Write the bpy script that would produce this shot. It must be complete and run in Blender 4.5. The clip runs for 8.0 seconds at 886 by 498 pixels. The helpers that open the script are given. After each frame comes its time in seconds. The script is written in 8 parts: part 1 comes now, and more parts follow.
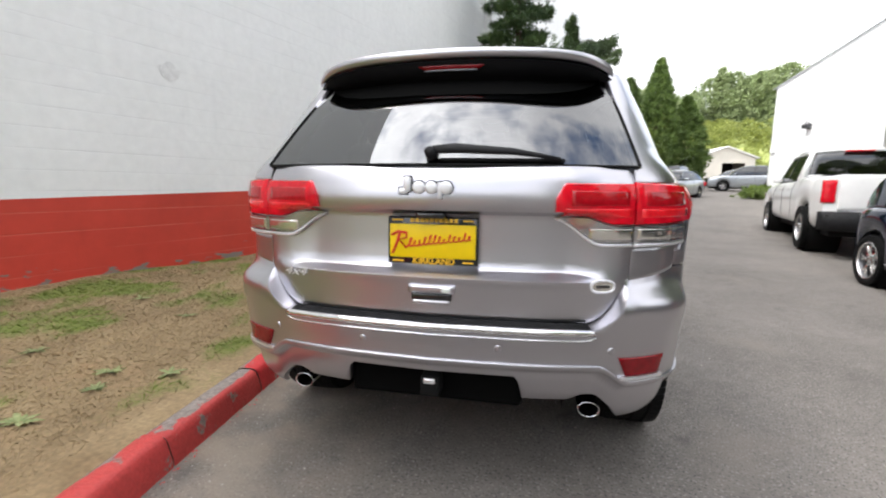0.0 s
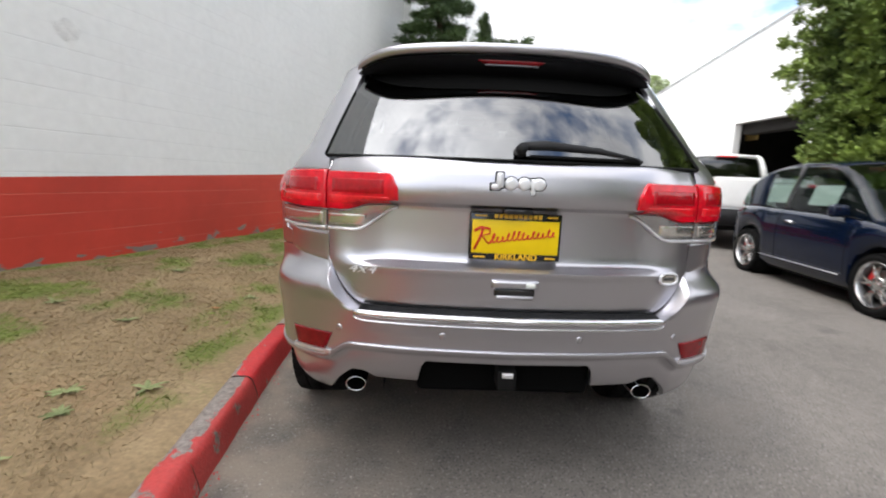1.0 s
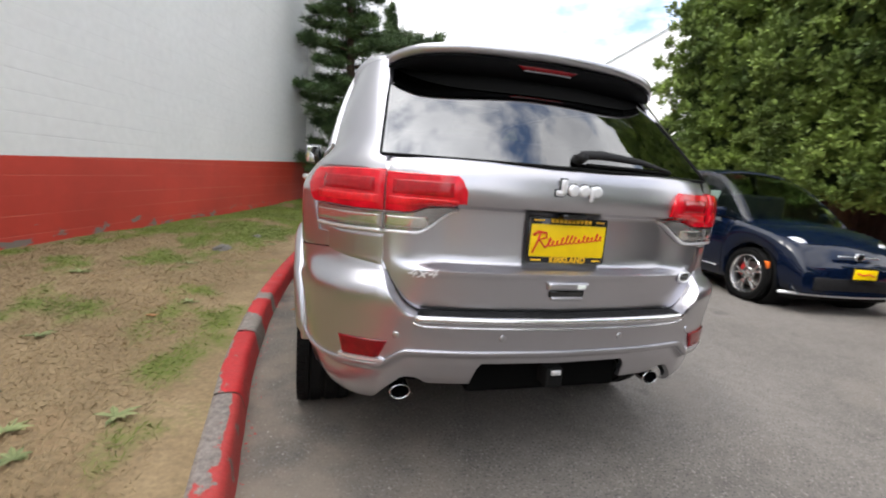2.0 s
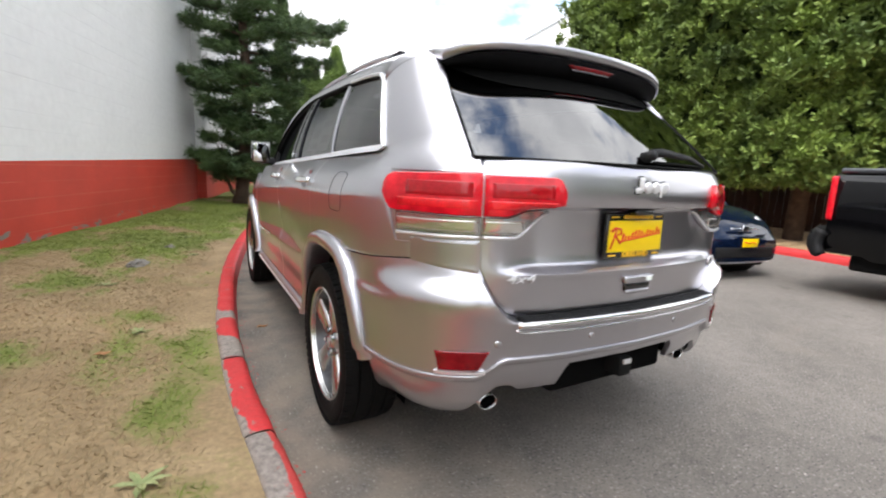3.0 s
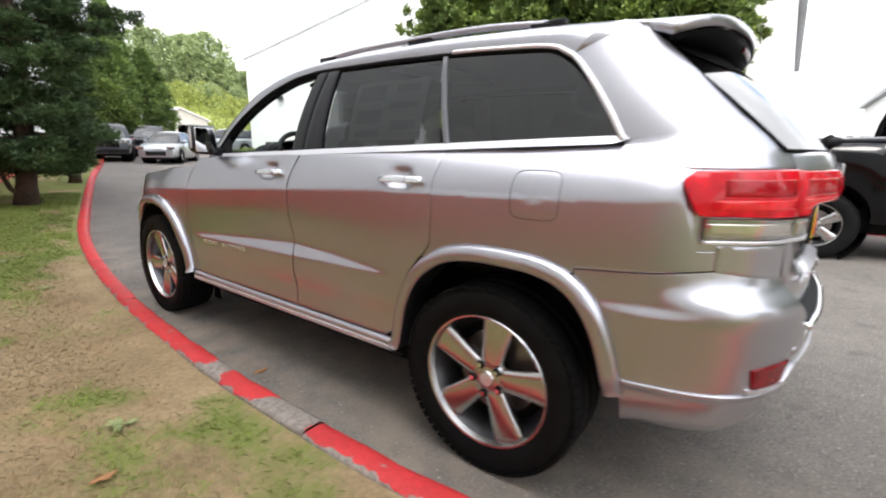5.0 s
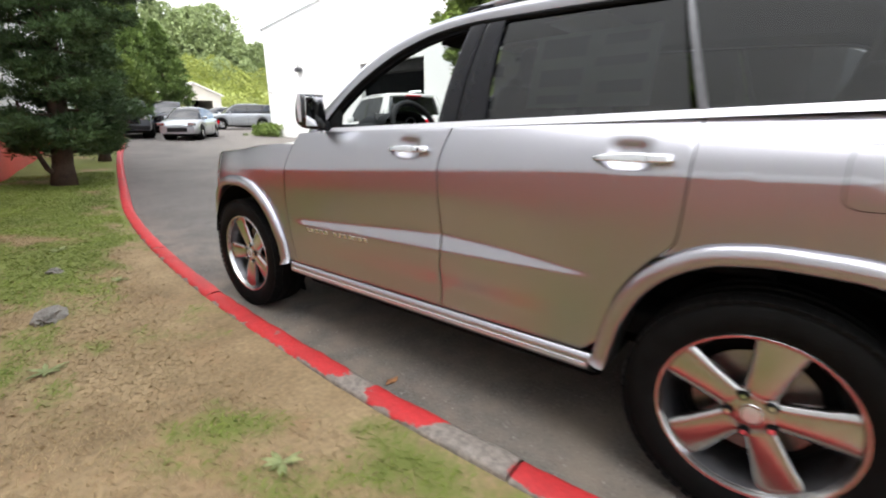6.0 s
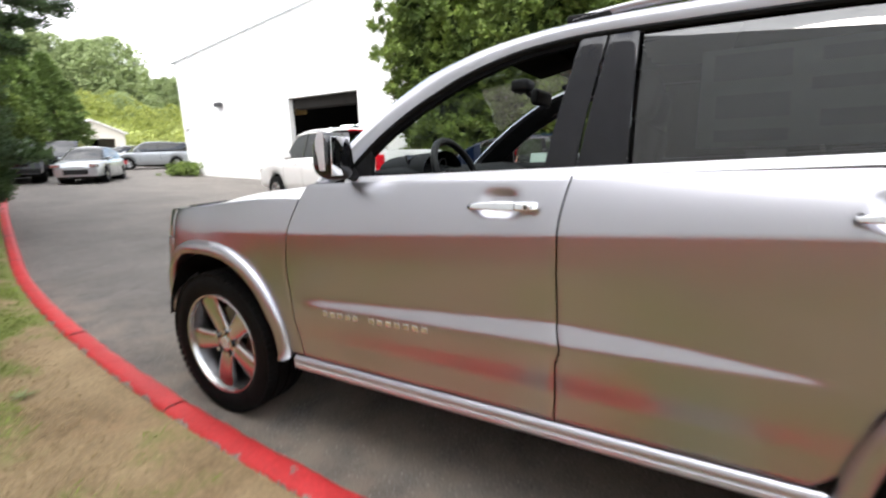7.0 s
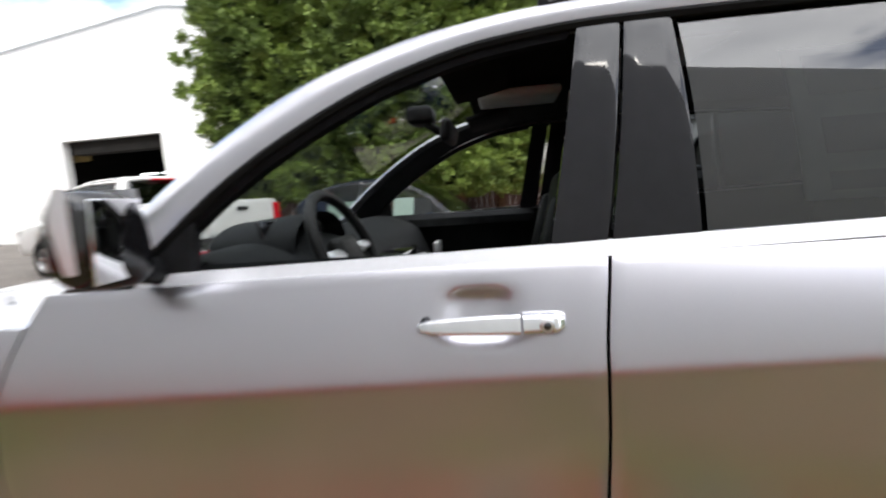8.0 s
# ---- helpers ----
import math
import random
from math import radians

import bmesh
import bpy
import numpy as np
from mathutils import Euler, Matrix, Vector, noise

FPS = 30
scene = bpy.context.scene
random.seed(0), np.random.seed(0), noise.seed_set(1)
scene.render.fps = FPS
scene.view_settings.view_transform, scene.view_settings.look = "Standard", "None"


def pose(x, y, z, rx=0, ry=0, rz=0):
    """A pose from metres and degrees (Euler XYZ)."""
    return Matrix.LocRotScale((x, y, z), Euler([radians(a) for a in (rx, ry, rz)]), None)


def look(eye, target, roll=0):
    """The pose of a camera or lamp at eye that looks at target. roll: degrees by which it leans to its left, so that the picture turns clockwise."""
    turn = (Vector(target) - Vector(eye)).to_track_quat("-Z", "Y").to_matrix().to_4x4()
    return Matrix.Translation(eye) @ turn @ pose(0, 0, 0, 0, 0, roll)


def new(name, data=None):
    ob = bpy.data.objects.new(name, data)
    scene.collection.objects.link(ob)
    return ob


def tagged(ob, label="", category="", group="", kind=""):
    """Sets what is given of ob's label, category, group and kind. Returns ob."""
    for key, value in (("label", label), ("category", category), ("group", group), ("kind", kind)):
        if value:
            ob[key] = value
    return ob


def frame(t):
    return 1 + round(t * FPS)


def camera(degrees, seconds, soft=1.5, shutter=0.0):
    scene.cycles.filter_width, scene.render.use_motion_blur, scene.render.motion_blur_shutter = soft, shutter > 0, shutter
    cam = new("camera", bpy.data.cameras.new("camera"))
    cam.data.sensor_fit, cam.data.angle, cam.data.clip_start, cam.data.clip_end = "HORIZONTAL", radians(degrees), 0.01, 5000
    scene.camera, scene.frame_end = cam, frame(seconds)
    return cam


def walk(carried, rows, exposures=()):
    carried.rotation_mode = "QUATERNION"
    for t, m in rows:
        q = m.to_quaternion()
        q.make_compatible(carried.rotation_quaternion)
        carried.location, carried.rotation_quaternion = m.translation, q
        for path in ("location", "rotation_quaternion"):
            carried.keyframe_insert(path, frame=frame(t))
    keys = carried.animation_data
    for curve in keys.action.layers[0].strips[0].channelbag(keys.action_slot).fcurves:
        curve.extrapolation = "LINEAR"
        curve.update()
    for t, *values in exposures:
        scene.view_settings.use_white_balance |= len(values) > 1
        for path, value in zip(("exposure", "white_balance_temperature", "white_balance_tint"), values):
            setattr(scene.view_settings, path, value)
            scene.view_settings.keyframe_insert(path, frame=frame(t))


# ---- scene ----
cam = camera(89.9, 8.0, 2.0, 0.5)
PATH = [
    (0, (0.332, -2.37, 1.178), (-0.062, -0.43, 0.897), 0.7),
    (0.5, (0.022, -2.388, 1.183), (-0.178, -0.417, 0.91), 2.9),
    (1, (-0.288, -2.407, 1.179), (-0.229, -0.433, 0.867), 2.4),
    (1.5, (-0.57, -2.37, 1.17), (-0.238, -0.427, 0.827), 2.5),
    (1.7, (-0.68, -2.346, 1.176), (-0.27, -0.418, 0.84), 3.6),
    (2.8, (-1.33, -2.095, 1.192), (-0.423, -0.342, 0.869), 3.0),
    (3, (-1.438, -1.996, 1.187), (-0.461, -0.283, 0.855), 2.6),
    (3.5, (-1.673, -1.748, 1.205), (-0.52, -0.146, 0.882), 2.4),
    (4, (-1.884, -1.486, 1.227), (-0.564, -0.035, 0.834), 2.6),
    (4.2, (-1.977, -1.367, 1.2), (-0.58, 0.022, 0.853), 2.5),
    (5.3, (-2.317, -0.589, 1.238), (-0.747, 0.566, 0.792), 0.2),
    (5.5, (-2.352, -0.435, 1.233), (-0.795, 0.74, 0.79), 0.3),
    (6, (-2.38, 0.002, 1.225), (-0.876, 1.206, 0.69), -0.3),
    (6.5, (-2.369, 0.454, 1.24), (-0.778, 1.539, 0.703), -0.2),
    (7, (-2.214, 0.86, 1.286), (-0.508, 1.821, 0.877), -1.8),
    (7.5, (-1.935, 1.171, 1.334), (-0.095, 1.88, 1.002), -2.2),
    (8, (-1.604, 1.346, 1.342), (0.358, 1.634, 1.085), -4.0),
]
walk(cam, [(t, look(eye, target, roll)) for t, eye, target, roll in PATH], [(0.0, 1.19), (1.5, 1.10), (3.0, 1.40), (3.5, 1.50), (5.5, 1.38), (7.0, 1.42), (8.0, 1.16)])

# ---- world, sun, exposure ----
world = bpy.data.worlds.new("sky")
scene.world = world
world.use_nodes = True
wn, wl = world.node_tree.nodes, world.node_tree.links
wn.clear()
SUN_ELEV, SUN_ROT = radians(54), radians(252)
sky = wn.new("ShaderNodeTexSky")
sky.sky_type, sky.sun_disc, sky.sun_elevation, sky.sun_rotation = "NISHITA", False, SUN_ELEV, SUN_ROT
sky_bg = wn.new("ShaderNodeBackground")
sky_bg.inputs["Strength"].default_value = 0.15
cloud_bg = wn.new("ShaderNodeBackground")
cloud_bg.inputs["Strength"].default_value = 1.0
geo = wn.new("ShaderNodeTexCoord")
squash = wn.new("ShaderNodeMapping")
squash.inputs["Scale"].default_value = (1.0, 1.0, 2.2)
cloud = wn.new("ShaderNodeTexNoise")
cloud.inputs["Scale"].default_value, cloud.inputs["Detail"].default_value, cloud.inputs["Roughness"].default_value = 2.1, 9.0, 0.56
cover = wn.new("ShaderNodeValToRGB")
cover.color_ramp.elements[0].position, cover.color_ramp.elements[1].position = 0.36, 0.47
shade = wn.new("ShaderNodeTexNoise")
shade.inputs["Scale"].default_value, shade.inputs["Detail"].default_value = 3.3, 7.0
tone = wn.new("ShaderNodeValToRGB")
tone.color_ramp.elements[0].position, tone.color_ramp.elements[1].position = 0.30, 0.68
tone.color_ramp.elements[0].color, tone.color_ramp.elements[1].color = (0.68, 0.69, 0.73, 1), (1.13, 1.135, 1.16, 1)
mix = wn.new("ShaderNodeMixShader")
out = wn.new("ShaderNodeOutputWorld")
wl.new(geo.outputs["Generated"], squash.inputs["Vector"])
for n in (cloud, shade):
    wl.new(squash.outputs["Vector"], n.inputs["Vector"])
wl.new(cloud.outputs["Fac"], cover.inputs["Fac"])
wl.new(shade.outputs["Fac"], tone.inputs["Fac"])
toward = wn.new("ShaderNodeVectorMath")
toward.operation = "DOT_PRODUCT"
toward.inputs[1].default_value = (math.sin(SUN_ROT) * math.cos(SUN_ELEV), math.cos(SUN_ROT) * math.cos(SUN_ELEV), math.sin(SUN_ELEV))
wl.new(geo.outputs["Generated"], toward.inputs[0])
near_sun = wn.new("ShaderNodeMapRange")
near_sun.inputs["From Min"].default_value, near_sun.inputs["From Max"].default_value = 0.55, 1.0
near_sun.inputs["To Min"].default_value, near_sun.inputs["To Max"].default_value = 1.0, 2.6
wl.new(toward.outputs["Value"], near_sun.inputs["Value"])
veil = wn.new("ShaderNodeVectorMath")
veil.operation = "SCALE"
wl.new(tone.outputs["Color"], veil.inputs[0])
wl.new(near_sun.outputs["Result"], veil.inputs["Scale"])
wl.new(veil.outputs["Vector"], cloud_bg.inputs["Color"])
wl.new(sky.outputs["Color"], sky_bg.inputs["Color"])
wl.new(cover.outputs["Color"], mix.inputs["Fac"])
wl.new(sky_bg.outputs["Background"], mix.inputs[1])
wl.new(cloud_bg.outputs["Background"], mix.inputs[2])
wl.new(mix.outputs["Shader"], out.inputs["Surface"])

sun = new("sun", bpy.data.lights.new("sun", "SUN"))
sun.data.energy, sun.data.angle, sun.data.color = 0.9, radians(16), (1.0, 0.94, 0.86)
sx, sy, sz = math.sin(SUN_ROT) * math.cos(SUN_ELEV), math.cos(SUN_ROT) * math.cos(SUN_ELEV), math.sin(SUN_ELEV)
sun.matrix_world = look((40 * sx, 40 * sy, 40 * sz), (0, 0, 0))

# ---- materials ----
def material(name, colour, rough=0.6, metal=0.0, vary=0.0, scale=8.0, fine=0.0, bump=0.0, bump_scale=60.0,
             coat=0.0, coat_rough=0.03, spread=0.0, second=None, ior=1.45, trans=0.0, alpha=1.0, emit=0.0, gloss=0.5):
    """A Principled surface whose colour drifts at two scales, with fine relief and a spread from piece to piece."""
    m = bpy.data.materials.new(name)
    m.use_nodes = True
    nodes, links = m.node_tree.nodes, m.node_tree.links
    b = nodes["Principled BSDF"]
    b.inputs["Roughness"].default_value, b.inputs["Metallic"].default_value = rough, metal
    b.inputs["Coat Weight"].default_value, b.inputs["Coat Roughness"].default_value = coat, coat_rough
    b.inputs["IOR"].default_value, b.inputs["Transmission Weight"].default_value, b.inputs["Alpha"].default_value = ior, trans, alpha
    b.inputs["Specular IOR Level"].default_value = gloss
    c = (*colour, 1)
    b.inputs["Base Color"].default_value = c
    if emit:
        b.inputs["Emission Color"].default_value, b.inputs["Emission Strength"].default_value = c, emit
    coord = nodes.new("ShaderNodeTexCoord")
    last = None
    if vary or fine:
        mixer = nodes.new("ShaderNodeMix")
        mixer.data_type = "RGBA"
        lo = tuple(max(0.0, v * (1 - vary)) for v in colour)
        hi = second or tuple(min(1.0, v * (1 + vary)) for v in colour)
        mixer.inputs[6].default_value, mixer.inputs[7].default_value = (*lo, 1), (*hi, 1)
        wide = nodes.new("ShaderNodeTexNoise")
        wide.inputs["Scale"].default_value, wide.inputs["Detail"].default_value, wide.inputs["Roughness"].default_value = scale, 6, 0.6
        links.new(coord.outputs["Object"], wide.inputs["Vector"])
        ramp = nodes.new("ShaderNodeValToRGB")
        ramp.color_ramp.elements[0].position, ramp.color_ramp.elements[1].position = 0.32, 0.68
        links.new(wide.outputs["Fac"], ramp.inputs["Fac"])
        links.new(ramp.outputs["Color"], mixer.inputs[0])
        last = mixer.outputs[2]
        if fine:
            grain = nodes.new("ShaderNodeTexNoise")
            grain.inputs["Scale"].default_value, grain.inputs["Detail"].default_value = scale * 14, 4
            links.new(coord.outputs["Object"], grain.inputs["Vector"])
            span = nodes.new("ShaderNodeMapRange")
            span.inputs["From Min"].default_value, span.inputs["From Max"].default_value = 0.3, 0.7
            span.inputs["To Min"].default_value, span.inputs["To Max"].default_value = 1 - fine, 1 + fine
            links.new(grain.outputs["Fac"], span.inputs["Value"])
            times = nodes.new("ShaderNodeVectorMath")
            times.operation = "SCALE"
            links.new(last, times.inputs[0])
            links.new(span.outputs["Result"], times.inputs["Scale"])
            last = times.outputs["Vector"]
    if spread:
        info = nodes.new("ShaderNodeObjectInfo")
        isle = nodes.new("ShaderNodeNewGeometry")
        add = nodes.new("ShaderNodeMath")
        add.operation = "ADD"
        links.new(info.outputs["Random"], add.inputs[0])
        links.new(isle.outputs["Random Per Island"], add.inputs[1])
        span2 = nodes.new("ShaderNodeMapRange")
        span2.inputs["From Max"].default_value = 2.0
        span2.inputs["To Min"].default_value, span2.inputs["To Max"].default_value = 1 - spread, 1 + spread
        links.new(add.outputs["Value"], span2.inputs["Value"])
        times2 = nodes.new("ShaderNodeVectorMath")
        times2.operation = "SCALE"
        if last is None:
            times2.inputs[0].default_value = colour
        else:
            links.new(last, times2.inputs[0])
        links.new(span2.outputs["Result"], times2.inputs["Scale"])
        last = times2.outputs["Vector"]
    if last is not None:
        links.new(last, b.inputs["Base Color"])
    if bump:
        relief = nodes.new("ShaderNodeTexNoise")
        relief.inputs["Scale"].default_value, relief.inputs["Detail"].default_value = bump_scale, 6
        links.new(coord.outputs["Object"], relief.inputs["Vector"])
        bn = nodes.new("ShaderNodeBump")
        bn.inputs["Strength"].default_value, bn.inputs["Distance"].default_value = bump, 0.01
        links.new(relief.outputs["Fac"], bn.inputs["Height"])
        links.new(bn.outputs["Normal"], b.inputs["Normal"])
    return m


def flake_paint(name, colour, rough=0.32, metal=0.85):
    """Metallic car paint: fine flakes under a clear coat."""
    m = material(name, colour, rough, metal, vary=0.05, scale=900.0, fine=0.0, coat=1.0, coat_rough=0.02)
    return m


def thin_glass(name, tint, clear, rough=0.0, facing=0.06):
    """A pane that lets part of the light straight through and mirrors the rest by its angle."""
    m = bpy.data.materials.new(name)
    m.use_nodes = True
    nodes, links = m.node_tree.nodes, m.node_tree.links
    nodes.clear()
    o = nodes.new("ShaderNodeOutputMaterial")
    t = nodes.new("ShaderNodeBsdfTransparent")
    t.inputs["Color"].default_value = (*[v * clear for v in tint], 1)
    g = nodes.new("ShaderNodeBsdfGlossy")
    g.inputs["Roughness"].default_value = rough
    w = nodes.new("ShaderNodeLayerWeight")
    w.inputs["Blend"].default_value = 0.5
    k = nodes.new("ShaderNodeMath")
    k.operation = "POWER"
    k.inputs[1].default_value = 4.5
    f = nodes.new("ShaderNodeMapRange")
    f.inputs["To Min"].default_value, f.inputs["To Max"].default_value = facing, 0.95
    links.new(w.outputs["Facing"], k.inputs[0])
    links.new(k.outputs["Value"], f.inputs["Value"])
    x = nodes.new("ShaderNodeMixShader")
    links.new(f.outputs["Result"], x.inputs["Fac"])
    links.new(t.outputs["BSDF"], x.inputs[1])
    links.new(g.outputs["BSDF"], x.inputs[2])
    links.new(x.outputs["Shader"], o.inputs["Surface"])
    return m


M_SILVER = flake_paint("silver_paint", (0.50, 0.49, 0.525), 0.32, 1.0)
M_BLACKGLOSS = material("gloss_black_trim", (0.008, 0.008, 0.009), 0.12, coat=0.6)
M_BLACKMATT = material("matt_black_plastic", (0.012, 0.012, 0.013), 0.55, vary=0.3, scale=20, bump=0.15, bump_scale=400, gloss=0.2)
M_PILLAR = material("pillar_trim", (0.012, 0.012, 0.015), 0.05, vary=0.1, scale=20, gloss=0.45)
M_CHROME = material("chrome", (0.82, 0.82, 0.83), 0.07, 1.0, vary=0.04, scale=30)
M_BRIGHT = material("bright_trim", (0.82, 0.82, 0.84), 0.34, 0.75, vary=0.03, scale=40)
M_BADGE = material("satin_badge", (0.80, 0.80, 0.83), 0.32, 0.45, vary=0.03, scale=60)
M_ALLOY = material("polished_alloy", (0.60, 0.59, 0.58), 0.24, 1.0, vary=0.06, scale=12)
M_DIVIDER = material("grey_divider_trim", (0.20, 0.20, 0.21), 0.4, 0.6, vary=0.1, scale=30)
M_ALLOYDARK = material("dark_alloy", (0.10, 0.10, 0.105), 0.35, 0.8, vary=0.2, scale=12)
M_TYRE = material("tyre_rubber", (0.005, 0.005, 0.005), 0.7, vary=0.35, scale=14, fine=0.15, bump=0.2, bump_scale=120, gloss=0.15)
M_TINT = thin_glass("tinted_glass", (0.85, 0.92, 0.95), 0.13, facing=0.10)
M_TINTREAR = thin_glass("dark_rear_glass", (0.85, 0.92, 0.95), 0.10, facing=0.22)
M_CLEAR = thin_glass("clear_glass", (0.92, 0.98, 0.96), 0.86)
M_REDLENS = material("red_lens", (0.58, 0.005, 0.016), 0.08, coat=0.4, vary=0.25, scale=22, gloss=0.3)
M_REDDEEP = material("red_reflector", (0.17, 0.003, 0.006), 0.22, coat=0.3, vary=0.25, scale=40, gloss=0.3)
M_REDBRIGHT = material("red_light_guide", (0.72, 0.012, 0.020), 0.10, coat=0.5, vary=0.15, scale=60)
M_REDCORE = material("deep_red_lens", (0.36, 0.004, 0.010), 0.10, coat=0.4, vary=0.2, scale=50, gloss=0.3)
M_CLEARLENS = material("clear_lens", (0.36, 0.35, 0.35), 0.10, 0.75, coat=1.0, vary=0.12, scale=40)
M_LAMPCHROME = material("lamp_bezel", (0.7, 0.68, 0.64), 0.12, 0.9)
M_RUBBER = material("rubber_seal", (0.008, 0.008, 0.008), 0.8, gloss=0.12)
M_PLATE_Y = material("yellow_plate", (0.86, 0.60, 0.0), 0.4, vary=0.06, scale=12)
M_PLATE_R = material("red_print", (0.62, 0.03, 0.015), 0.45)
M_GOLD = material("gold_print", (0.80, 0.46, 0.02), 0.4)
M_FRAME = material("black_window_frame", (0.005, 0.005, 0.006), 0.6, vary=0.2, scale=20, gloss=0.1)
M_INTERIOR = material("dark_trim_fabric", (0.012, 0.013, 0.014), 0.7, gloss=0.2, vary=0.3, scale=18, fine=0.2, bump=0.2, bump_scale=250)
M_LEATHER = material("black_leather", (0.012, 0.012, 0.012), 0.45, gloss=0.3, vary=0.25, scale=10, bump=0.25, bump_scale=180)
M_HEADLINER = material("dark_headliner", (0.012, 0.012, 0.013), 0.9, gloss=0.1, vary=0.15, scale=30)
M_DISC = material("brake_steel", (0.35, 0.34, 0.33), 0.35, 1.0, vary=0.15, scale=25)
M_PAPER = material("sticker_paper", (0.74, 0.78, 0.74), 0.7, vary=0.05, scale=20)
M_PRINT = material("grey_print", (0.40, 0.41, 0.42), 0.7)


def asphalt_material():
    """Worn asphalt: broad tone, pale aggregate specks, oil drips and washed-out patches."""
    m = material("asphalt", (0.152, 0.137, 0.122), 0.86, vary=0.20, scale=0.8, fine=0.12, bump=0.7, bump_scale=260)
    nodes, links = m.node_tree.nodes, m.node_tree.links
    b = nodes["Principled BSDF"]
    coord = nodes.new("ShaderNodeTexCoord")
    last = b.inputs["Base Color"].links[0].from_socket

    def layer(last, mask, colour):
        mx = nodes.new("ShaderNodeMix")
        mx.data_type = "RGBA"
        mx.inputs[7].default_value = (*colour, 1)
        links.new(mask, mx.inputs[0])
        links.new(last, mx.inputs[6])
        return mx.outputs[2]

    def ramp(src, lo, hi, top=1.0):
        r = nodes.new("ShaderNodeMapRange")
        r.inputs["From Min"].default_value, r.inputs["From Max"].default_value, r.inputs["To Max"].default_value = lo, hi, top
        links.new(src, r.inputs["Value"])
        return r.outputs["Result"]

    def noise_of(scale, detail=3):
        n = nodes.new("ShaderNodeTexNoise")
        n.inputs["Scale"].default_value, n.inputs["Detail"].default_value = scale, detail
        links.new(coord.outputs["Object"], n.inputs["Vector"])
        return n
    last = layer(last, ramp(noise_of(72).outputs["Fac"], 0.58, 0.68, 0.95), (0.30, 0.28, 0.26))
    last = layer(last, ramp(noise_of(84).outputs["Fac"], 0.45, 0.32, 0.95), (0.05, 0.047, 0.045))
    last = layer(last, ramp(noise_of(34, 2).outputs["Fac"], 0.70, 0.74, 0.8), (0.36, 0.33, 0.29))
    last = layer(last, ramp(noise_of(2.6, 6).outputs["Fac"], 0.64, 0.74, 0.55), (0.06, 0.056, 0.053))
    last = layer(last, ramp(noise_of(1.1, 7).outputs["Fac"], 0.58, 0.72, 0.5), (0.20, 0.175, 0.15))
    # pale brown dirt along the kerb, also painted to lift the shaded asphalt by the car
    apart = nodes.new("ShaderNodeSeparateXYZ")
    links.new(coord.outputs["Object"], apart.inputs["Vector"])
    dust_lift = nodes.new("ShaderNodeMath")
    dust_lift.operation = "MULTIPLY"
    links.new(ramp(apart.outputs["X"], 0.1, -1.15, 0.85), dust_lift.inputs[0])
    links.new(ramp(noise_of(3.2, 9).outputs["Fac"], 0.32, 0.62), dust_lift.inputs[1])
    last = layer(last, dust_lift.outputs["Value"], (0.30, 0.245, 0.19))
    links.new(last, b.inputs["Base Color"])
    return m


M_ASPHALT = asphalt_material()
M_BARK = material("conifer_bark", (0.07, 0.045, 0.032), 0.9, vary=0.4, scale=6, fine=0.3, bump=0.8, bump_scale=40)

# ---- mesh helpers ----
def mesh_of(bm, name, smooth=True):
    me = bpy.data.meshes.new(name)
    bmesh.ops.recalc_face_normals(bm, faces=bm.faces[:])
    bm.to_mesh(me)
    bm.free()
    if smooth:
        for p in me.polygons:
            p.use_smooth = True
    return me


def thing(name, label, category, place=(0, 0, 0), turn=0.0, group="", kind=""):
    e = new(name)
    e.matrix_world = pose(*place, 0, 0, turn)
    e.empty_display_size = 0.1
    return tagged(e, label, category, group, kind)


def part(name, bm, mat, parent, label="", smooth=True, at=None):
    """Links a bmesh or a mesh as ONE object under a thing or a part; its points lie in the thing's own frame."""
    me = bm if isinstance(bm, bpy.types.Mesh) else mesh_of(bm, name, smooth)
    if mat is not None and not me.materials:
        me.materials.append(mat)
    ob = new(name, me)
    if parent is not None:
        ob.parent = parent
    if at is not None:
        ob.matrix_local = at
    if label:
        ob["label"] = label
    return ob


def sharpen(ob, degrees=35):
    ob.data.set_sharp_from_angle(angle=radians(degrees))
    return ob


def solid(ob, thick, offset=-1.0):
    s = ob.modifiers.new("thickness", "SOLIDIFY")
    s.thickness, s.offset = thick, offset
    return ob


def box(x0, x1, y0, y1, z0, z1, bevel=0.0, segs=2, bm=None):
    own = bm is None
    bm = bmesh.new() if own else bm
    r = bmesh.ops.create_cube(bm, size=1.0, matrix=Matrix.Translation(((x0 + x1) / 2, (y0 + y1) / 2, (z0 + z1) / 2)) @ Matrix.Diagonal((abs(x1 - x0), abs(y1 - y0), abs(z1 - z0), 1)))
    if bevel:
        edges = list({e for v in r["verts"] for e in v.link_edges})
        bmesh.ops.bevel(bm, geom=edges, offset=bevel, segments=segs, profile=0.5, affect="EDGES")
    return bm


def turned_box(m, sx, sy, sz, bevel=0.0, segs=2, bm=None):
    bm = bm or bmesh.new()
    r = bmesh.ops.create_cube(bm, size=1.0, matrix=m @ Matrix.Diagonal((sx, sy, sz, 1)))
    if bevel:
        edges = list({e for v in r["verts"] for e in v.link_edges})
        bmesh.ops.bevel(bm, geom=edges, offset=bevel, segments=segs, profile=0.5, affect="EDGES")
    return bm


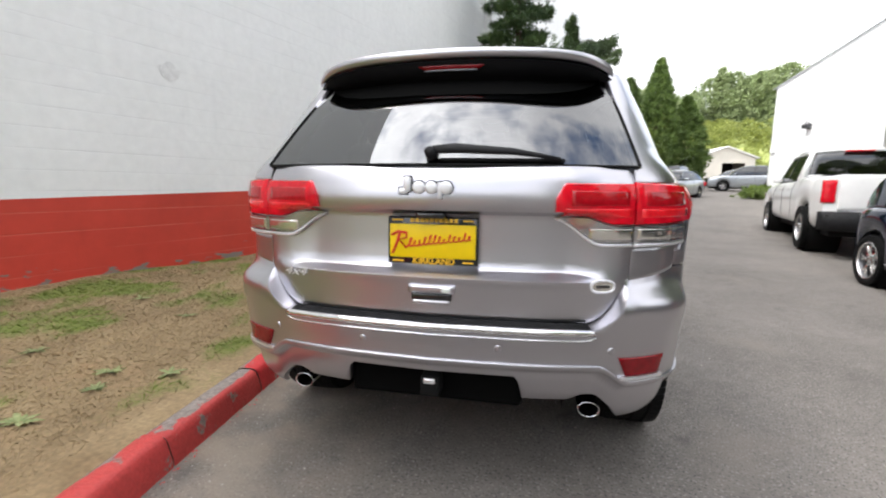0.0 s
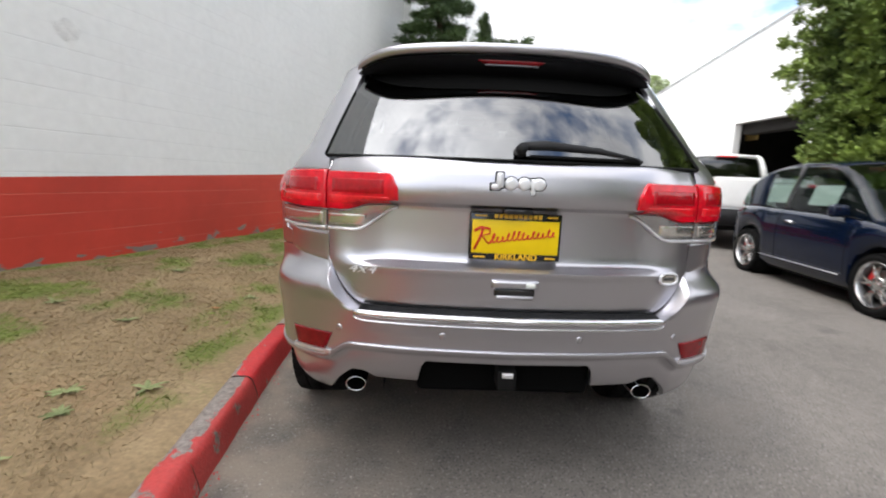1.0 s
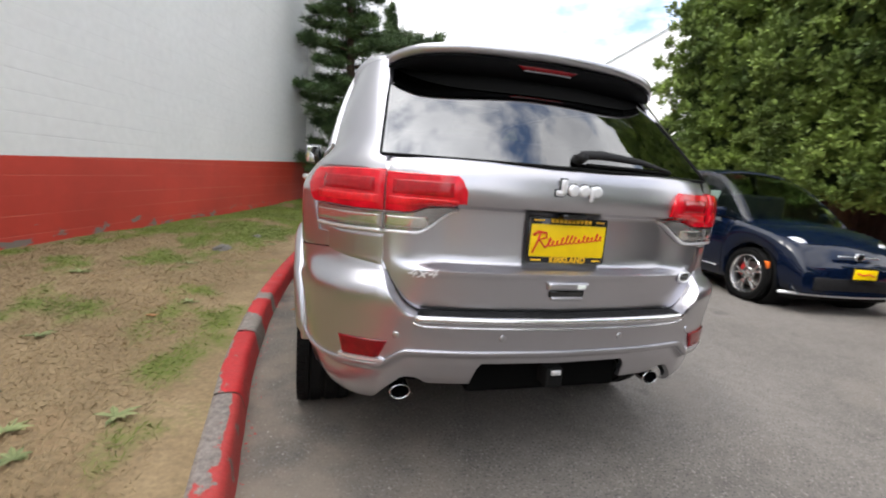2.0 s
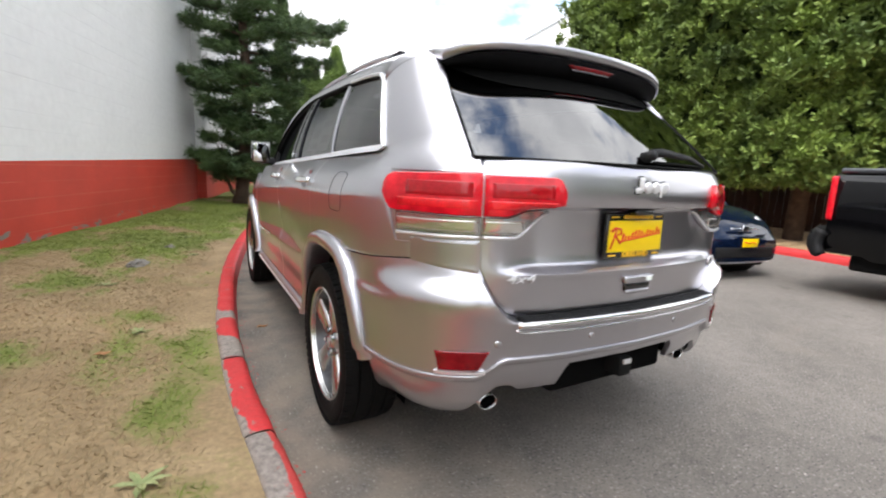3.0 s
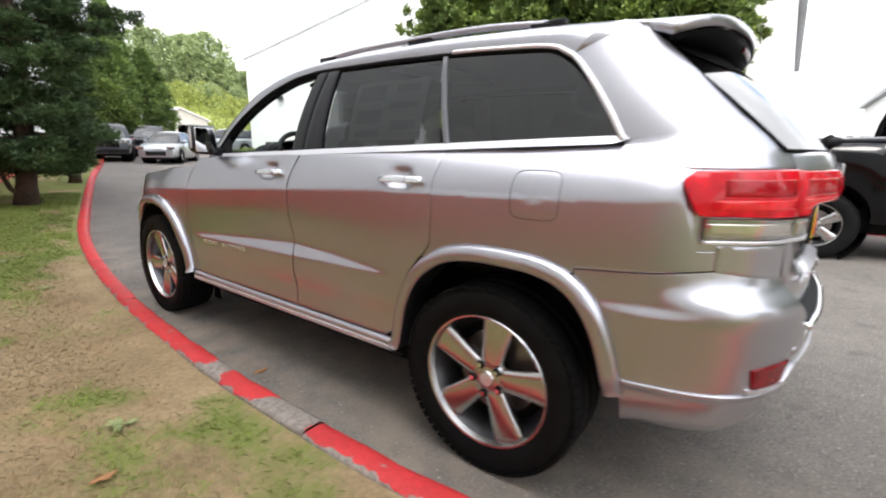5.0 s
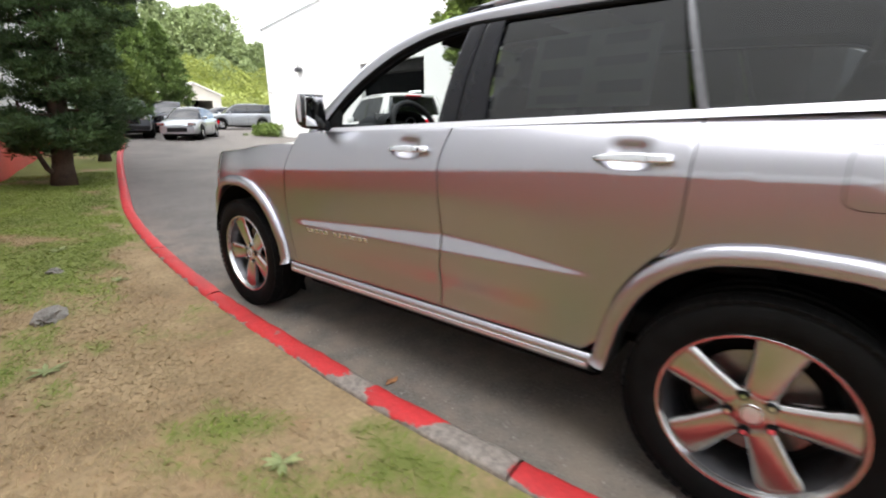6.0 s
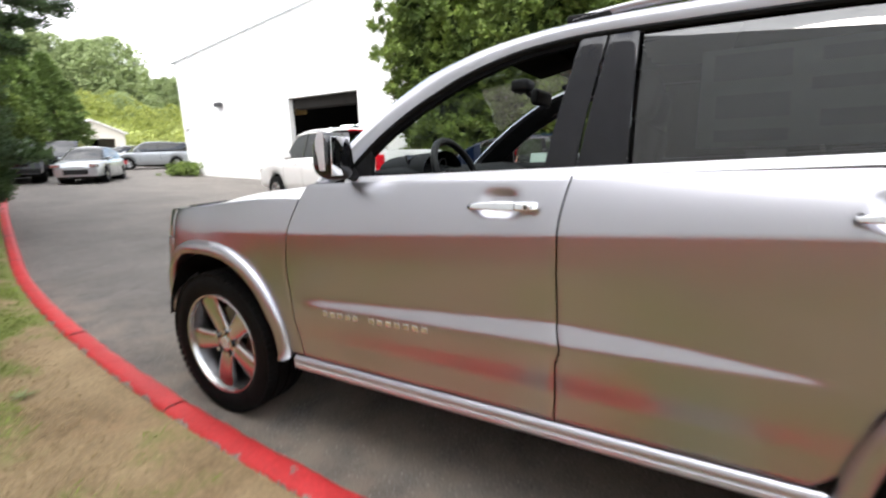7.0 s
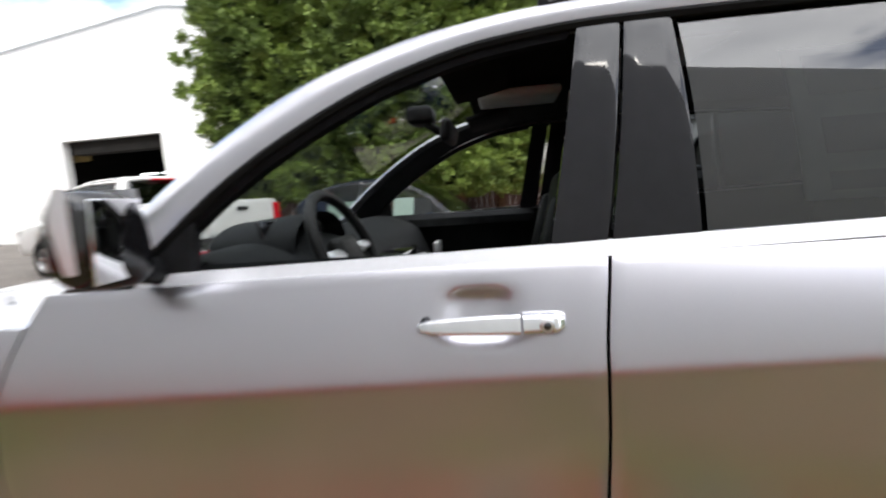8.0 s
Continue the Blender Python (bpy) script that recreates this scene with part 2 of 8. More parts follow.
def sheet(fn, nu, nv, bm=None, closed=False):
    """A grid of faces from fn(s, t), s and t from 0 to 1."""
    bm = bm or bmesh.new()
    rows = [[bm.verts.new(fn(i / nu, j / nv)) for i in range(nu + (0 if closed else 1))] for j in range(nv + 1)]
    for j in range(nv):
        for i in range(nu):
            k = (i + 1) % len(rows[j]) if closed else i + 1
            try:
                bm.faces.new((rows[j][i], rows[j][k], rows[j + 1][k], rows[j + 1][i]))
            except ValueError:
                pass
    return bm


def revolve(profile, segs=48, axis="x", at=(0, 0, 0), bm=None, cap=False):
    """Turns a profile of (along, radius) about an axis through at."""
    bm = bm or bmesh.new()
    rings = []
    for a, r in profile:
        ring = []
        for i in range(segs):
            w = 2 * math.pi * i / segs
            c, s = r * math.cos(w), r * math.sin(w)
            p = (a, c, s) if axis == "x" else (c, a, s) if axis == "y" else (c, s, a)
            ring.append(bm.verts.new((p[0] + at[0], p[1] + at[1], p[2] + at[2])))
        rings.append(ring)
    for a, b in zip(rings, rings[1:]):
        for i in range(segs):
            bm.faces.new((a[i], a[(i + 1) % segs], b[(i + 1) % segs], b[i]))
    if cap:
        bm.faces.new(rings[0])
        bm.faces.new(rings[-1])
    return bm


def tube(points, radius, segs=8, bm=None, cap=True, flat=1.0):
    """A round rod along points; radius is one number or one for each point."""
    bm = bm or bmesh.new()
    pts = [Vector(p) for p in points]
    rad = [float(r) for r in radius] if isinstance(radius, (list, tuple)) else [float(radius)] * len(pts)
    rings, side = [], None
    for i, p in enumerate(pts):
        d = (pts[min(i + 1, len(pts) - 1)] - pts[max(i - 1, 0)]).normalized()
        if side is None:
            side = d.orthogonal().normalized()
        side = (side - d * side.dot(d)).normalized()
        up = d.cross(side)
        rings.append([bm.verts.new(p + rad[i] * (math.cos(2 * math.pi * k / segs) * side + flat * math.sin(2 * math.pi * k / segs) * up)) for k in range(segs)])
    for a, b in zip(rings, rings[1:]):
        for k in range(segs):
            bm.faces.new((a[k], a[(k + 1) % segs], b[(k + 1) % segs], b[k]))
    if cap and segs > 2:
        bm.faces.new(rings[0][::-1])
        bm.faces.new(rings[-1])
    return bm


def curve_of(knots):
    """A smooth curve through (x, y) knots: a function of x, monotone between them (Fritsch-Carlson)."""
    xs, ys = [k[0] for k in knots], [k[1] for k in knots]
    n = len(xs)
    d = [(ys[i + 1] - ys[i]) / (xs[i + 1] - xs[i]) for i in range(n - 1)]
    m = [d[0]] + [0.0 if d[i - 1] * d[i] <= 0 else 2 * d[i - 1] * d[i] / (d[i - 1] + d[i]) for i in range(1, n - 1)] + [d[-1]]

    def f(x):
        if x <= xs[0]:
            return ys[0] + 0 * x
        if x >= xs[-1]:
            return ys[-1]
        i = 0
        while x > xs[i + 1]:
            i += 1
        h = xs[i + 1] - xs[i]
        t = (x - xs[i]) / h
        return ((1 + 2 * t) * (1 - t) ** 2 * ys[i] + t * (1 - t) ** 2 * h * m[i] + t * t * (3 - 2 * t) * ys[i + 1] + t * t * (t - 1) * h * m[i + 1])
    return f


def lines_of(knots):
    """Straight lines through (x, y) knots: a function of x."""
    xs, ys = [k[0] for k in knots], [k[1] for k in knots]
    return lambda x: float(np.interp(x, xs, ys))


def step(a, b, x):
    t = min(1.0, max(0.0, (x - a) / (b - a)))
    return t * t * (3 - 2 * t)


def lerp(a, b, t):
    return a + (b - a) * t


def mesh_from(name, verts, faces, mat=None, smooth=False):
    me = bpy.data.meshes.new(name)
    me.from_pydata(verts, [], faces)
    if mat:
        me.materials.append(mat)
    if smooth:
        for p in me.polygons:
            p.use_smooth = True
    me.update()
    return me


def words(text, size, mat, parent, m, depth=0.004, name="lettering", label="", shear=0.0, width=0.0):
    """Raised letters in the built-in font, centred at the pose m of the parent's frame."""
    cu = bpy.data.curves.new(name, "FONT")
    cu.body, cu.size, cu.extrude, cu.align_x, cu.align_y, cu.shear = text, size, depth, "CENTER", "CENTER", shear
    cu.offset = width
    tmp = bpy.data.objects.new("tmp", cu)
    scene.collection.objects.link(tmp)
    me = bpy.data.meshes.new_from_object(tmp.evaluated_get(bpy.context.evaluated_depsgraph_get()))
    bpy.data.objects.remove(tmp)
    me.materials.clear()
    return part(name, me, mat, parent, label, at=m)


def ground_z(x, y):
    """The lot is level round the parked cars and rises gently behind them."""
    s = max(0.0, y - 7.0)
    return 0.044 * (math.sqrt(s * s + 4) - 2) if y < 60 else 0.044 * (math.sqrt(53 * 53 + 4) - 2)

# ---- the setting: ground, lawn, kerb, walls ----
KERB = curve_of([(-40, 6.1), (-14, 0.7), (-6, -0.65), (-3, -0.93), (-1.5, -1.075), (-0.5, -1.165), (0.5, -1.225), (1.0, -1.225), (2.0, -1.175),
                 (2.9, -1.095), (4.77, -0.82), (7.1, -0.33), (9.5, 0.32), (12.6, 1.2), (17.3, 2.6), (21.15, 3.85), (24.8, 5.0), (34, 7.7)])
WALL_ANGLE = math.atan(0.3)


def wall_x(y):
    return -4.68 + 0.3 * y


def axis_steps(lo, hi, near_lo, near_hi, fine, grow=1.35):
    out = list(np.arange(near_lo, near_hi, fine))
    s, v = fine, near_lo
    while v > lo:
        s *= grow
        v -= s
        out.insert(0, max(v, lo))
    s, v = fine, out[-1]
    while v < hi:
        s *= grow
        v += s
        out.append(min(v, hi))
    return out


gx, gy = axis_steps(-600, 600, -12, 26, 1.0), axis_steps(-600, 900, -12, 46, 1.0)
gv = [(x, y, ground_z(x, y)) for y in gy for x in gx]
gf = [(j * len(gx) + i, j * len(gx) + i + 1, (j + 1) * len(gx) + i + 1, (j + 1) * len(gx) + i) for j in range(len(gy) - 1) for i in range(len(gx) - 1)]
ground = new("ground", mesh_from("ground", gv, gf, M_ASPHALT, True))
tagged(ground, "grey worn asphalt of the parking lot with faint stains", "asphalt", kind="structure")


def green_spot(x, y):
    """How green the turf is: streaks along the strip, lush beyond the car, trodden bare by the kerb."""
    streak = noise.noise((x * 1.3 + 4.0, y * 1.1, 0.5)) + 0.55 * noise.noise((x * 3.8, y * 2.6, 1.5)) + 0.3 * noise.noise((x * 9, y * 8, 2.5))
    return 1.35 * streak + 0.66 * step(2.8, 5.2, y) + 0.04 + 0.20 * step(0.7, -0.5, y) + 0.26 * step(1.4, 2.8, KERB(y) - x) - 0.40 * step(0.0, 0.8, y) * step(4.0, 2.8, y) - (0.5 - 0.3 * step(5, 8, y)) * (1 - step(0.2, 0.8, KERB(y) - x)) + 0.12 * step(0.9, 0.2, x - wall_x(y))


def turf_material():
    """Dry soil and straw, turning to short green turf where the attribute "turf" is high."""
    m = material("dry_lawn", (0.245, 0.167, 0.086), 0.95, vary=0.22, scale=3.0, fine=0.20, second=(0.312, 0.226, 0.124), bump=0.28, bump_scale=55)
    nodes, links = m.node_tree.nodes, m.node_tree.links
    b = nodes["Principled BSDF"]
    last = b.inputs["Base Color"].links[0].from_socket
    coord = nodes.new("ShaderNodeTexCoord")
    for scale, lo, hi, colour in ((2.3, 0.55, 0.70, (0.30, 0.19, 0.10)), (0.0, -0.12, 0.42, (0.128, 0.166, 0.029))):
        n = nodes.new("ShaderNodeTexNoise")
        n.inputs["Scale"].default_value, n.inputs["Detail"].default_value, n.inputs["Roughness"].default_value = scale or 26.0, 7, 0.65
        links.new(coord.outputs["Object"], n.inputs["Vector"])
        src = n.outputs["Fac"]
        if not scale:
            a = nodes.new("ShaderNodeAttribute")
            a.attribute_name = "turf"
            add = nodes.new("ShaderNodeMath")
            add.operation = "MULTIPLY_ADD"
            add.inputs[1].default_value = 1.1
            links.new(n.outputs["Fac"], add.inputs[0])
            links.new(a.outputs["Fac"], add.inputs[2])
            src, lo, hi = add.outputs["Value"], lo + 0.55, hi + 0.55
        r = nodes.new("ShaderNodeMapRange")
        r.inputs["From Min"].default_value, r.inputs["From Max"].default_value, r.inputs["To Max"].default_value = lo, hi, 0.85
        links.new(src, r.inputs["Value"])
        mx = nodes.new("ShaderNodeMix")
        mx.data_type = "RGBA"
        mx.inputs[7].default_value = (*colour, 1)
        links.new(r.outputs["Result"], mx.inputs[0])
        links.new(last, mx.inputs[6])
        last = mx.outputs[2]
    links.new(last, b.inputs["Base Color"])
    return m


M_LAWN = turf_material()
M_BARKCHIPS = material("bark_mulch", (0.30, 0.20, 0.11), 0.95, vary=0.4, scale=5, fine=0.4, bump=1.0, bump_scale=60)


def lawn_z(x, y):
    k, w = KERB(y) - 0.15, wall_x(y)
    t = min(1, max(0, (k - x) / max(0.3, k - w)))
    bumps = 0.035 * noise.noise((x * 0.9, y * 0.9, 3.1)) + 0.012 * noise.noise((x * 4, y * 4, 1.0))
    return ground_z(x, y) + 0.115 + 0.05 * t + bumps * step(0.0, 0.12, t)


lv, lf, LN = [], [], 48
ly = [*np.arange(-14, -3, 0.3), *np.arange(-3, 12, 0.08), *np.arange(12, 34, 0.4)]
for y in ly:
    k, w = KERB(y) - 0.105, wall_x(y) - 0.05
    for i in range(LN + 1):
        x = lerp(k, w, i / LN)
        lv.append((x, y, lawn_z(x, y)))
for j in range(len(ly) - 1):
    for i in range(LN):
        a = j * (LN + 1) + i
        lf.append((a, a + LN + 1, a + LN + 2, a + 1))
lawn = new("lawn", mesh_from("lawn", lv, lf, M_LAWN, True))
turf = lawn.data.attributes.new("turf", "FLOAT", "POINT")
turf.data.foreach_set("value", [green_spot(v[0], v[1]) for v in lv])
tagged(lawn, "patchy half dry lawn strip with bare soil along the kerb", "lawn", kind="structure")

# the kerb: cast pieces end to end, painted red, some worn bare
M_KERBBARE = material("bare_concrete", (0.34, 0.31, 0.28), 0.9, vary=0.25, scale=6, fine=0.25, bump=0.6, bump_scale=90)


def worn_paint(name, paint, under, amount, scale):
    m = material(name, paint, 0.55, vary=0.12, scale=4, fine=0.12, bump=0.35, bump_scale=80)
    nodes, links = m.node_tree.nodes, m.node_tree.links
    b = nodes["Principled BSDF"]
    old = b.inputs["Base Color"].links[0].from_socket
    coord = nodes.new("ShaderNodeTexCoord")
    n1 = nodes.new("ShaderNodeTexNoise")
    n1.inputs["Scale"].default_value, n1.inputs["Detail"].default_value, n1.inputs["Roughness"].default_value = scale, 9, 0.7
    r1 = nodes.new("ShaderNodeValToRGB")
    r1.color_ramp.elements[0].position, r1.color_ramp.elements[1].position = amount, amount + 0.03
    mx = nodes.new("ShaderNodeMix")
    mx.data_type = "RGBA"
    stone_tone = nodes.new("ShaderNodeTexNoise")
    stone_tone.inputs["Scale"].default_value, stone_tone.inputs["Detail"].default_value, stone_tone.inputs["Roughness"].default_value = 38.0, 8, 0.7
    links.new(coord.outputs["Object"], stone_tone.inputs["Vector"])
    tones = nodes.new("ShaderNodeValToRGB")
    tones.color_ramp.elements[0].position, tones.color_ramp.elements[1].position = 0.34, 0.66
    tones.color_ramp.elements[0].color, tones.color_ramp.elements[1].color = (*[v * 0.55 for v in under], 1), (*[v * 1.35 for v in under], 1)
    links.new(stone_tone.outputs["Fac"], tones.inputs["Fac"])
    links.new(tones.outputs["Color"], mx.inputs[6])
    links.new(coord.outputs["Object"], n1.inputs["Vector"])
    edge = nodes.new("ShaderNodeAttribute")
    edge.attribute_name = "across"
    bite = nodes.new("ShaderNodeMapRange")
    bite.inputs["From Min"].default_value, bite.inputs["From Max"].default_value, bite.inputs["To Max"].default_value = 0.66, 0.90, 0.22
    links.new(edge.outputs["Fac"], bite.inputs["Value"])
    bare = nodes.new("ShaderNodeAttribute")
    bare.attribute_name = "bare"
    both = nodes.new("ShaderNodeMath")
    both.operation = "MULTIPLY_ADD"
    both.inputs[1].default_value = 0.55
    links.new(bare.outputs["Fac"], both.inputs[0])
    links.new(bite.outputs["Result"], both.inputs[2])
    less = nodes.new("ShaderNodeMath")
    less.operation = "SUBTRACT"
    links.new(n1.outputs["Fac"], less.inputs[0])
    links.new(both.outputs["Value"], less.inputs[1])
    links.new(less.outputs["Value"], r1.inputs["Fac"])
    links.new(r1.outputs["Color"], mx.inputs[0])
    links.new(old, mx.inputs[7])
    links.new(mx.outputs[2], b.inputs["Base Color"])
    return m


M_KERBRED = worn_paint("red_kerb_paint_worn", (0.50, 0.028, 0.030), (0.25, 0.215, 0.185), 0.33, 7.0)
M_KERBWORN = worn_paint("red_kerb_paint_flaked", (0.46, 0.05, 0.045), (0.24, 0.205, 0.18), 0.355, 6.0)


def kerb_bare(y, t):
    """How far the paint is gone: whole stretches, and a strip along the lawn's edge."""
    b = max(step(0.48, 0.64, y - 0.10 * t) * step(0.92, 0.76, y - 0.10 * t), 0.5 * step(-0.95, -0.68, y) * step(-0.05, -0.26, y) * step(0.45, 0.62, t), 0.42 * step(1.24, 1.34, y) * step(1.56, 1.40, y))
    return b + 0.10 * step(0.50, 0.80, t) * step(-1.6, -0.9, y) * step(2.6, 1.4, y)


def kerb_piece(y0, y1, mat, lift=0.0):
    """One cast length of kerb: battered face to the road, rounded shoulder, flat top."""
    prof = [(0.035, -0.03), (0.028, 0.03), (0.012, 0.10), (0.004, 0.120), (-0.012, 0.131), (-0.03, 0.134), (-0.085, 0.134), (-0.105, 0.128), (-0.112, 0.115), (-0.115, 0.02)]
    n = max(2, int((y1 - y0) / 0.05))

    def at(s, t):
        y = lerp(y0, y1, s)
        q = t * (len(prof) - 1)
        i = min(int(q), len(prof) - 2)
        u, z = (lerp(prof[i][c], prof[i + 1][c], q - i) for c in (0, 1))
        slope = (KERB(y + 0.05) - KERB(y - 0.05)) / 0.1
        nx, ny = 1 / math.hypot(1, slope), -slope / math.hypot(1, slope)
        chip = 0.006 * noise.noise((y * 7, z * 30, 2.0)) + 0.004 * noise.noise((y * 23, z * 40, 5.0))
        return (KERB(y) + (u + chip * 0.7) * nx, y + u * ny, ground_z(0, y) + z + lift + chip)
    bm = sheet(at, n, len(prof) - 1)
    across, bare = bm.verts.layers.float.new("across"), bm.verts.layers.float.new("bare")
    for k, v in enumerate(bm.verts):
        v[across] = (k // (n + 1)) / (len(prof) - 1)
        v[bare] = kerb_bare(v.co.y, v[across])
    return bm


kerb = thing("kerb", "red painted concrete kerb with worn bare patches along the lawn", "kerb", kind="structure")
cuts = [(-14, -11, 0), (-11, -8, 0), (-8, -5.5, 0), (-5.5, -3.2, 0), (-3.2, -1.95, 0), (-1.95, -0.92, 1), (-0.92, -0.22, 1), (-0.22, 0.58, 0), (0.58, 1.75, 0),
        (1.75, 3.0, 0), (3.0, 4.6, 0), (4.6, 6.4, 0), (6.4, 8.4, 0), (8.4, 10.6, 0), (10.6, 13, 0), (13, 16, 0), (16, 19, 0), (19, 22, 0), (22, 25, 0), (25, 29, 0), (29, 34, 0)]
for k, (y0, y1, w) in enumerate(cuts):
    mat = (M_KERBRED, M_KERBWORN)[w]
    part("kerb_stone", kerb_piece(y0 + 0.004, y1 - 0.004, mat, 0.004 * ((k * 7) % 3 - 1)), mat, kerb, ("", "red paint flaked off to grey concrete")[w])


def block_wall_material(name, colour, rough, line, stain, joint, chip):
    """Thickly painted concrete block: bed joints that come and go, streaks, chipped paint low down."""
    m = material(name, colour, rough, vary=stain, scale=0.7, fine=0.03, bump=0.12, bump_scale=120)
    nodes, links = m.node_tree.nodes, m.node_tree.links
    b = nodes["Principled BSDF"]
    last = b.inputs["Base Color"].links[0].from_socket
    coord = nodes.new("ShaderNodeTexCoord")

    def maths(op, a, c=None, d=None):
        n = nodes.new("ShaderNodeMath")
        n.operation = op
        for i, v in enumerate((a, c, d)):
            if v is None:
                continue
            if isinstance(v, (int, float)):
                n.inputs[i].default_value = v
            else:
                links.new(v, n.inputs[i])
        return n.outputs["Value"]

    def spread_of(src, lo, hi, top=1.0):
        r = nodes.new("ShaderNodeMapRange")
        r.inputs["From Min"].default_value, r.inputs["From Max"].default_value, r.inputs["To Max"].default_value = lo, hi, top
        links.new(src, r.inputs["Value"])
        return r.outputs["Result"]

    def noise_of(scale, squash=(1, 1, 1), detail=5):
        mp = nodes.new("ShaderNodeMapping")
        mp.inputs["Scale"].default_value = squash
        n = nodes.new("ShaderNodeTexNoise")
        n.inputs["Scale"].default_value, n.inputs["Detail"].default_value, n.inputs["Roughness"].default_value = scale, detail, 0.62
        links.new(coord.outputs["Object"], mp.inputs["Vector"])
        links.new(mp.outputs["Vector"], n.inputs["Vector"])
        return n.outputs["Fac"]

    def layer(last, mask, tint):
        mx = nodes.new("ShaderNodeMix")
        mx.data_type = "RGBA"
        mx.inputs[7].default_value = (*tint, 1)
        links.new(mask, mx.inputs[0])
        links.new(last, mx.inputs[6])
        return mx.outputs[2]
    sep = nodes.new("ShaderNodeSeparateXYZ")
    links.new(coord.outputs["Object"], sep.inputs["Vector"])
    saw = maths("FRACT", maths("DIVIDE", maths("ADD", sep.outputs["Z"], 10 * 0.203 + 0.035), 0.203))
    course = maths("SUBTRACT", 1.0, spread_of(maths("ABSOLUTE", maths("SUBTRACT", saw, 0.5)), 0.01, 0.035))
    fade = spread_of(noise_of(1.6, (1, 0.35, 3.0)), 0.40, 0.60)
    mask = maths("MULTIPLY", course, fade)
    last = layer(last, maths("MULTIPLY", mask, joint[3]), joint[:3])
    streak = spread_of(noise_of(5.0, (1, 1, 0.12)), 0.60, 0.78, 0.22)
    last = layer(last, streak, tuple(v * 0.72 for v in colour))
    if chip:
        flake = maths("ADD", noise_of(5.0, (1, 0.7, 1.6), 9), spread_of(sep.outputs["Z"], 0.55, 0.10, 0.30))
        last = layer(last, spread_of(flake, 0.775, 0.80), (0.21, 0.18, 0.16))
    links.new(last, b.inputs["Base Color"])
    bump = nodes.new("ShaderNodeBump")
    bump.invert = True
    bump.inputs["Strength"].default_value, bump.inputs["Distance"].default_value = line, 0.006
    links.new(mask, bump.inputs["Height"])
    links.new(b.inputs["Normal"].links[0].from_socket, bump.inputs["Normal"])
    links.new(bump.outputs["Normal"], b.inputs["Normal"])
    return m


M_WALLWHITE = block_wall_material("white_wall_paint", (0.79, 0.795, 0.785), 0.6, 0.4, 0.035, (0.66, 0.66, 0.65, 0.5), False)
# Red band: joints tinted paler, light caught on their edges put into the colour.
M_WALLRED = block_wall_material("red_wall_paint", (0.52, 0.050, 0.030), 0.55, 0.5, 0.16, (0.60, 0.17, 0.11, 0.7), True)


def red_top(y):
    return 0.985 + 0.027 * y if y < 14 else 1.363 + 0.044 * (y - 14)


def long_wall(name, y0, y1, shift, label, top=9.6):
    """A thick wall standing along the lawn, red to the waist and white above; local y runs along it."""
    c = math.cos(WALL_ANGLE)
    origin = (wall_x(y0) + shift * c, y0 - shift * math.sin(WALL_ANGLE), 0)
    length = (y1 - y0) / c
    bm = bmesh.new()
    n = int(length / 0.5)
    levels = (lambda y: -0.3, red_top, lambda y: top)
    front, back = [], []
    for i in range(n + 1):
        u = length * i / n
        y = y0 + u * c
        front.append([bm.verts.new((0, u, f(y))) for f in levels])
        back.append([bm.verts.new((-0.3, u, f(y))) for f in levels])
    for i in range(n):
        for j in range(2):
            f = bm.faces.new((front[i][j], front[i + 1][j], front[i + 1][j + 1], front[i][j + 1]))
            f.material_index = 1 - j
            bm.faces.new((back[i + 1][j], back[i][j], back[i][j + 1], back[i + 1][j + 1])).material_index = 1 - j
        bm.faces.new((front[i][2], front[i + 1][2], back[i + 1][2], back[i][2]))
    for row in (0, n):
        for j in range(2):
            bm.faces.new((front[row][j], front[row][j + 1], back[row][j + 1], back[row][j])).material_index = 1 - j
    me = mesh_of(bm, name, False)
    me.materials.append(M_WALLWHITE)
    me.materials.append(M_WALLRED)
    ob = new(name, me)
    ob.matrix_world = Matrix.Translation(origin) @ Matrix.Rotation(-WALL_ANGLE, 4, "Z")
    return tagged(ob, label, "wall", kind="structure")


wall_a = long_wall("wall_west", -16, 11.3, 0.0, "white painted block wall with a red band at its foot")
wall_b = long_wall("wall_west_far", 11.3, 44, 0.22, "white painted block wall, red at its foot, beyond the conifer")
# an old round repair on the wall's face
bm = bmesh.new()
hub = bm.verts.new((0.010, 0, 0))
rim = [bm.verts.new((0.003, 0.13 * math.cos(w) * (1 + 0.12 * math.sin(5 * w)), 0.10 * math.sin(w) * (1 + 0.15 * math.cos(4 * w)))) for w in np.linspace(0, 2 * math.pi, 29)[:-1]]
for a, b in zip(rim, rim[1:] + rim[:1]):
    bm.faces.new((hub, a, b))
part("wall_patch", bm, material("repair_filler", (0.70, 0.70, 0.69), 0.8, vary=0.08, scale=14, bump=0.8, bump_scale=60), wall_a, "rough round filler patch",
     at=Matrix.Translation((0.0, 19.18, 2.48)))

# ---- the silver SUV: origin under the middle of its rear axle, nose to +y ----
def outline(points):
    """A smooth path through plan points: a function of its length."""
    pts = np.array(points, float)
    s = np.r_[0, np.cumsum(np.hypot(*np.diff(pts, axis=0).T))]
    fx, fy = curve_of(list(zip(s, pts[:, 0]))), curve_of(list(zip(s, pts[:, 1])))
    return (lambda d: (fx(d), fy(d))), float(s[-1])


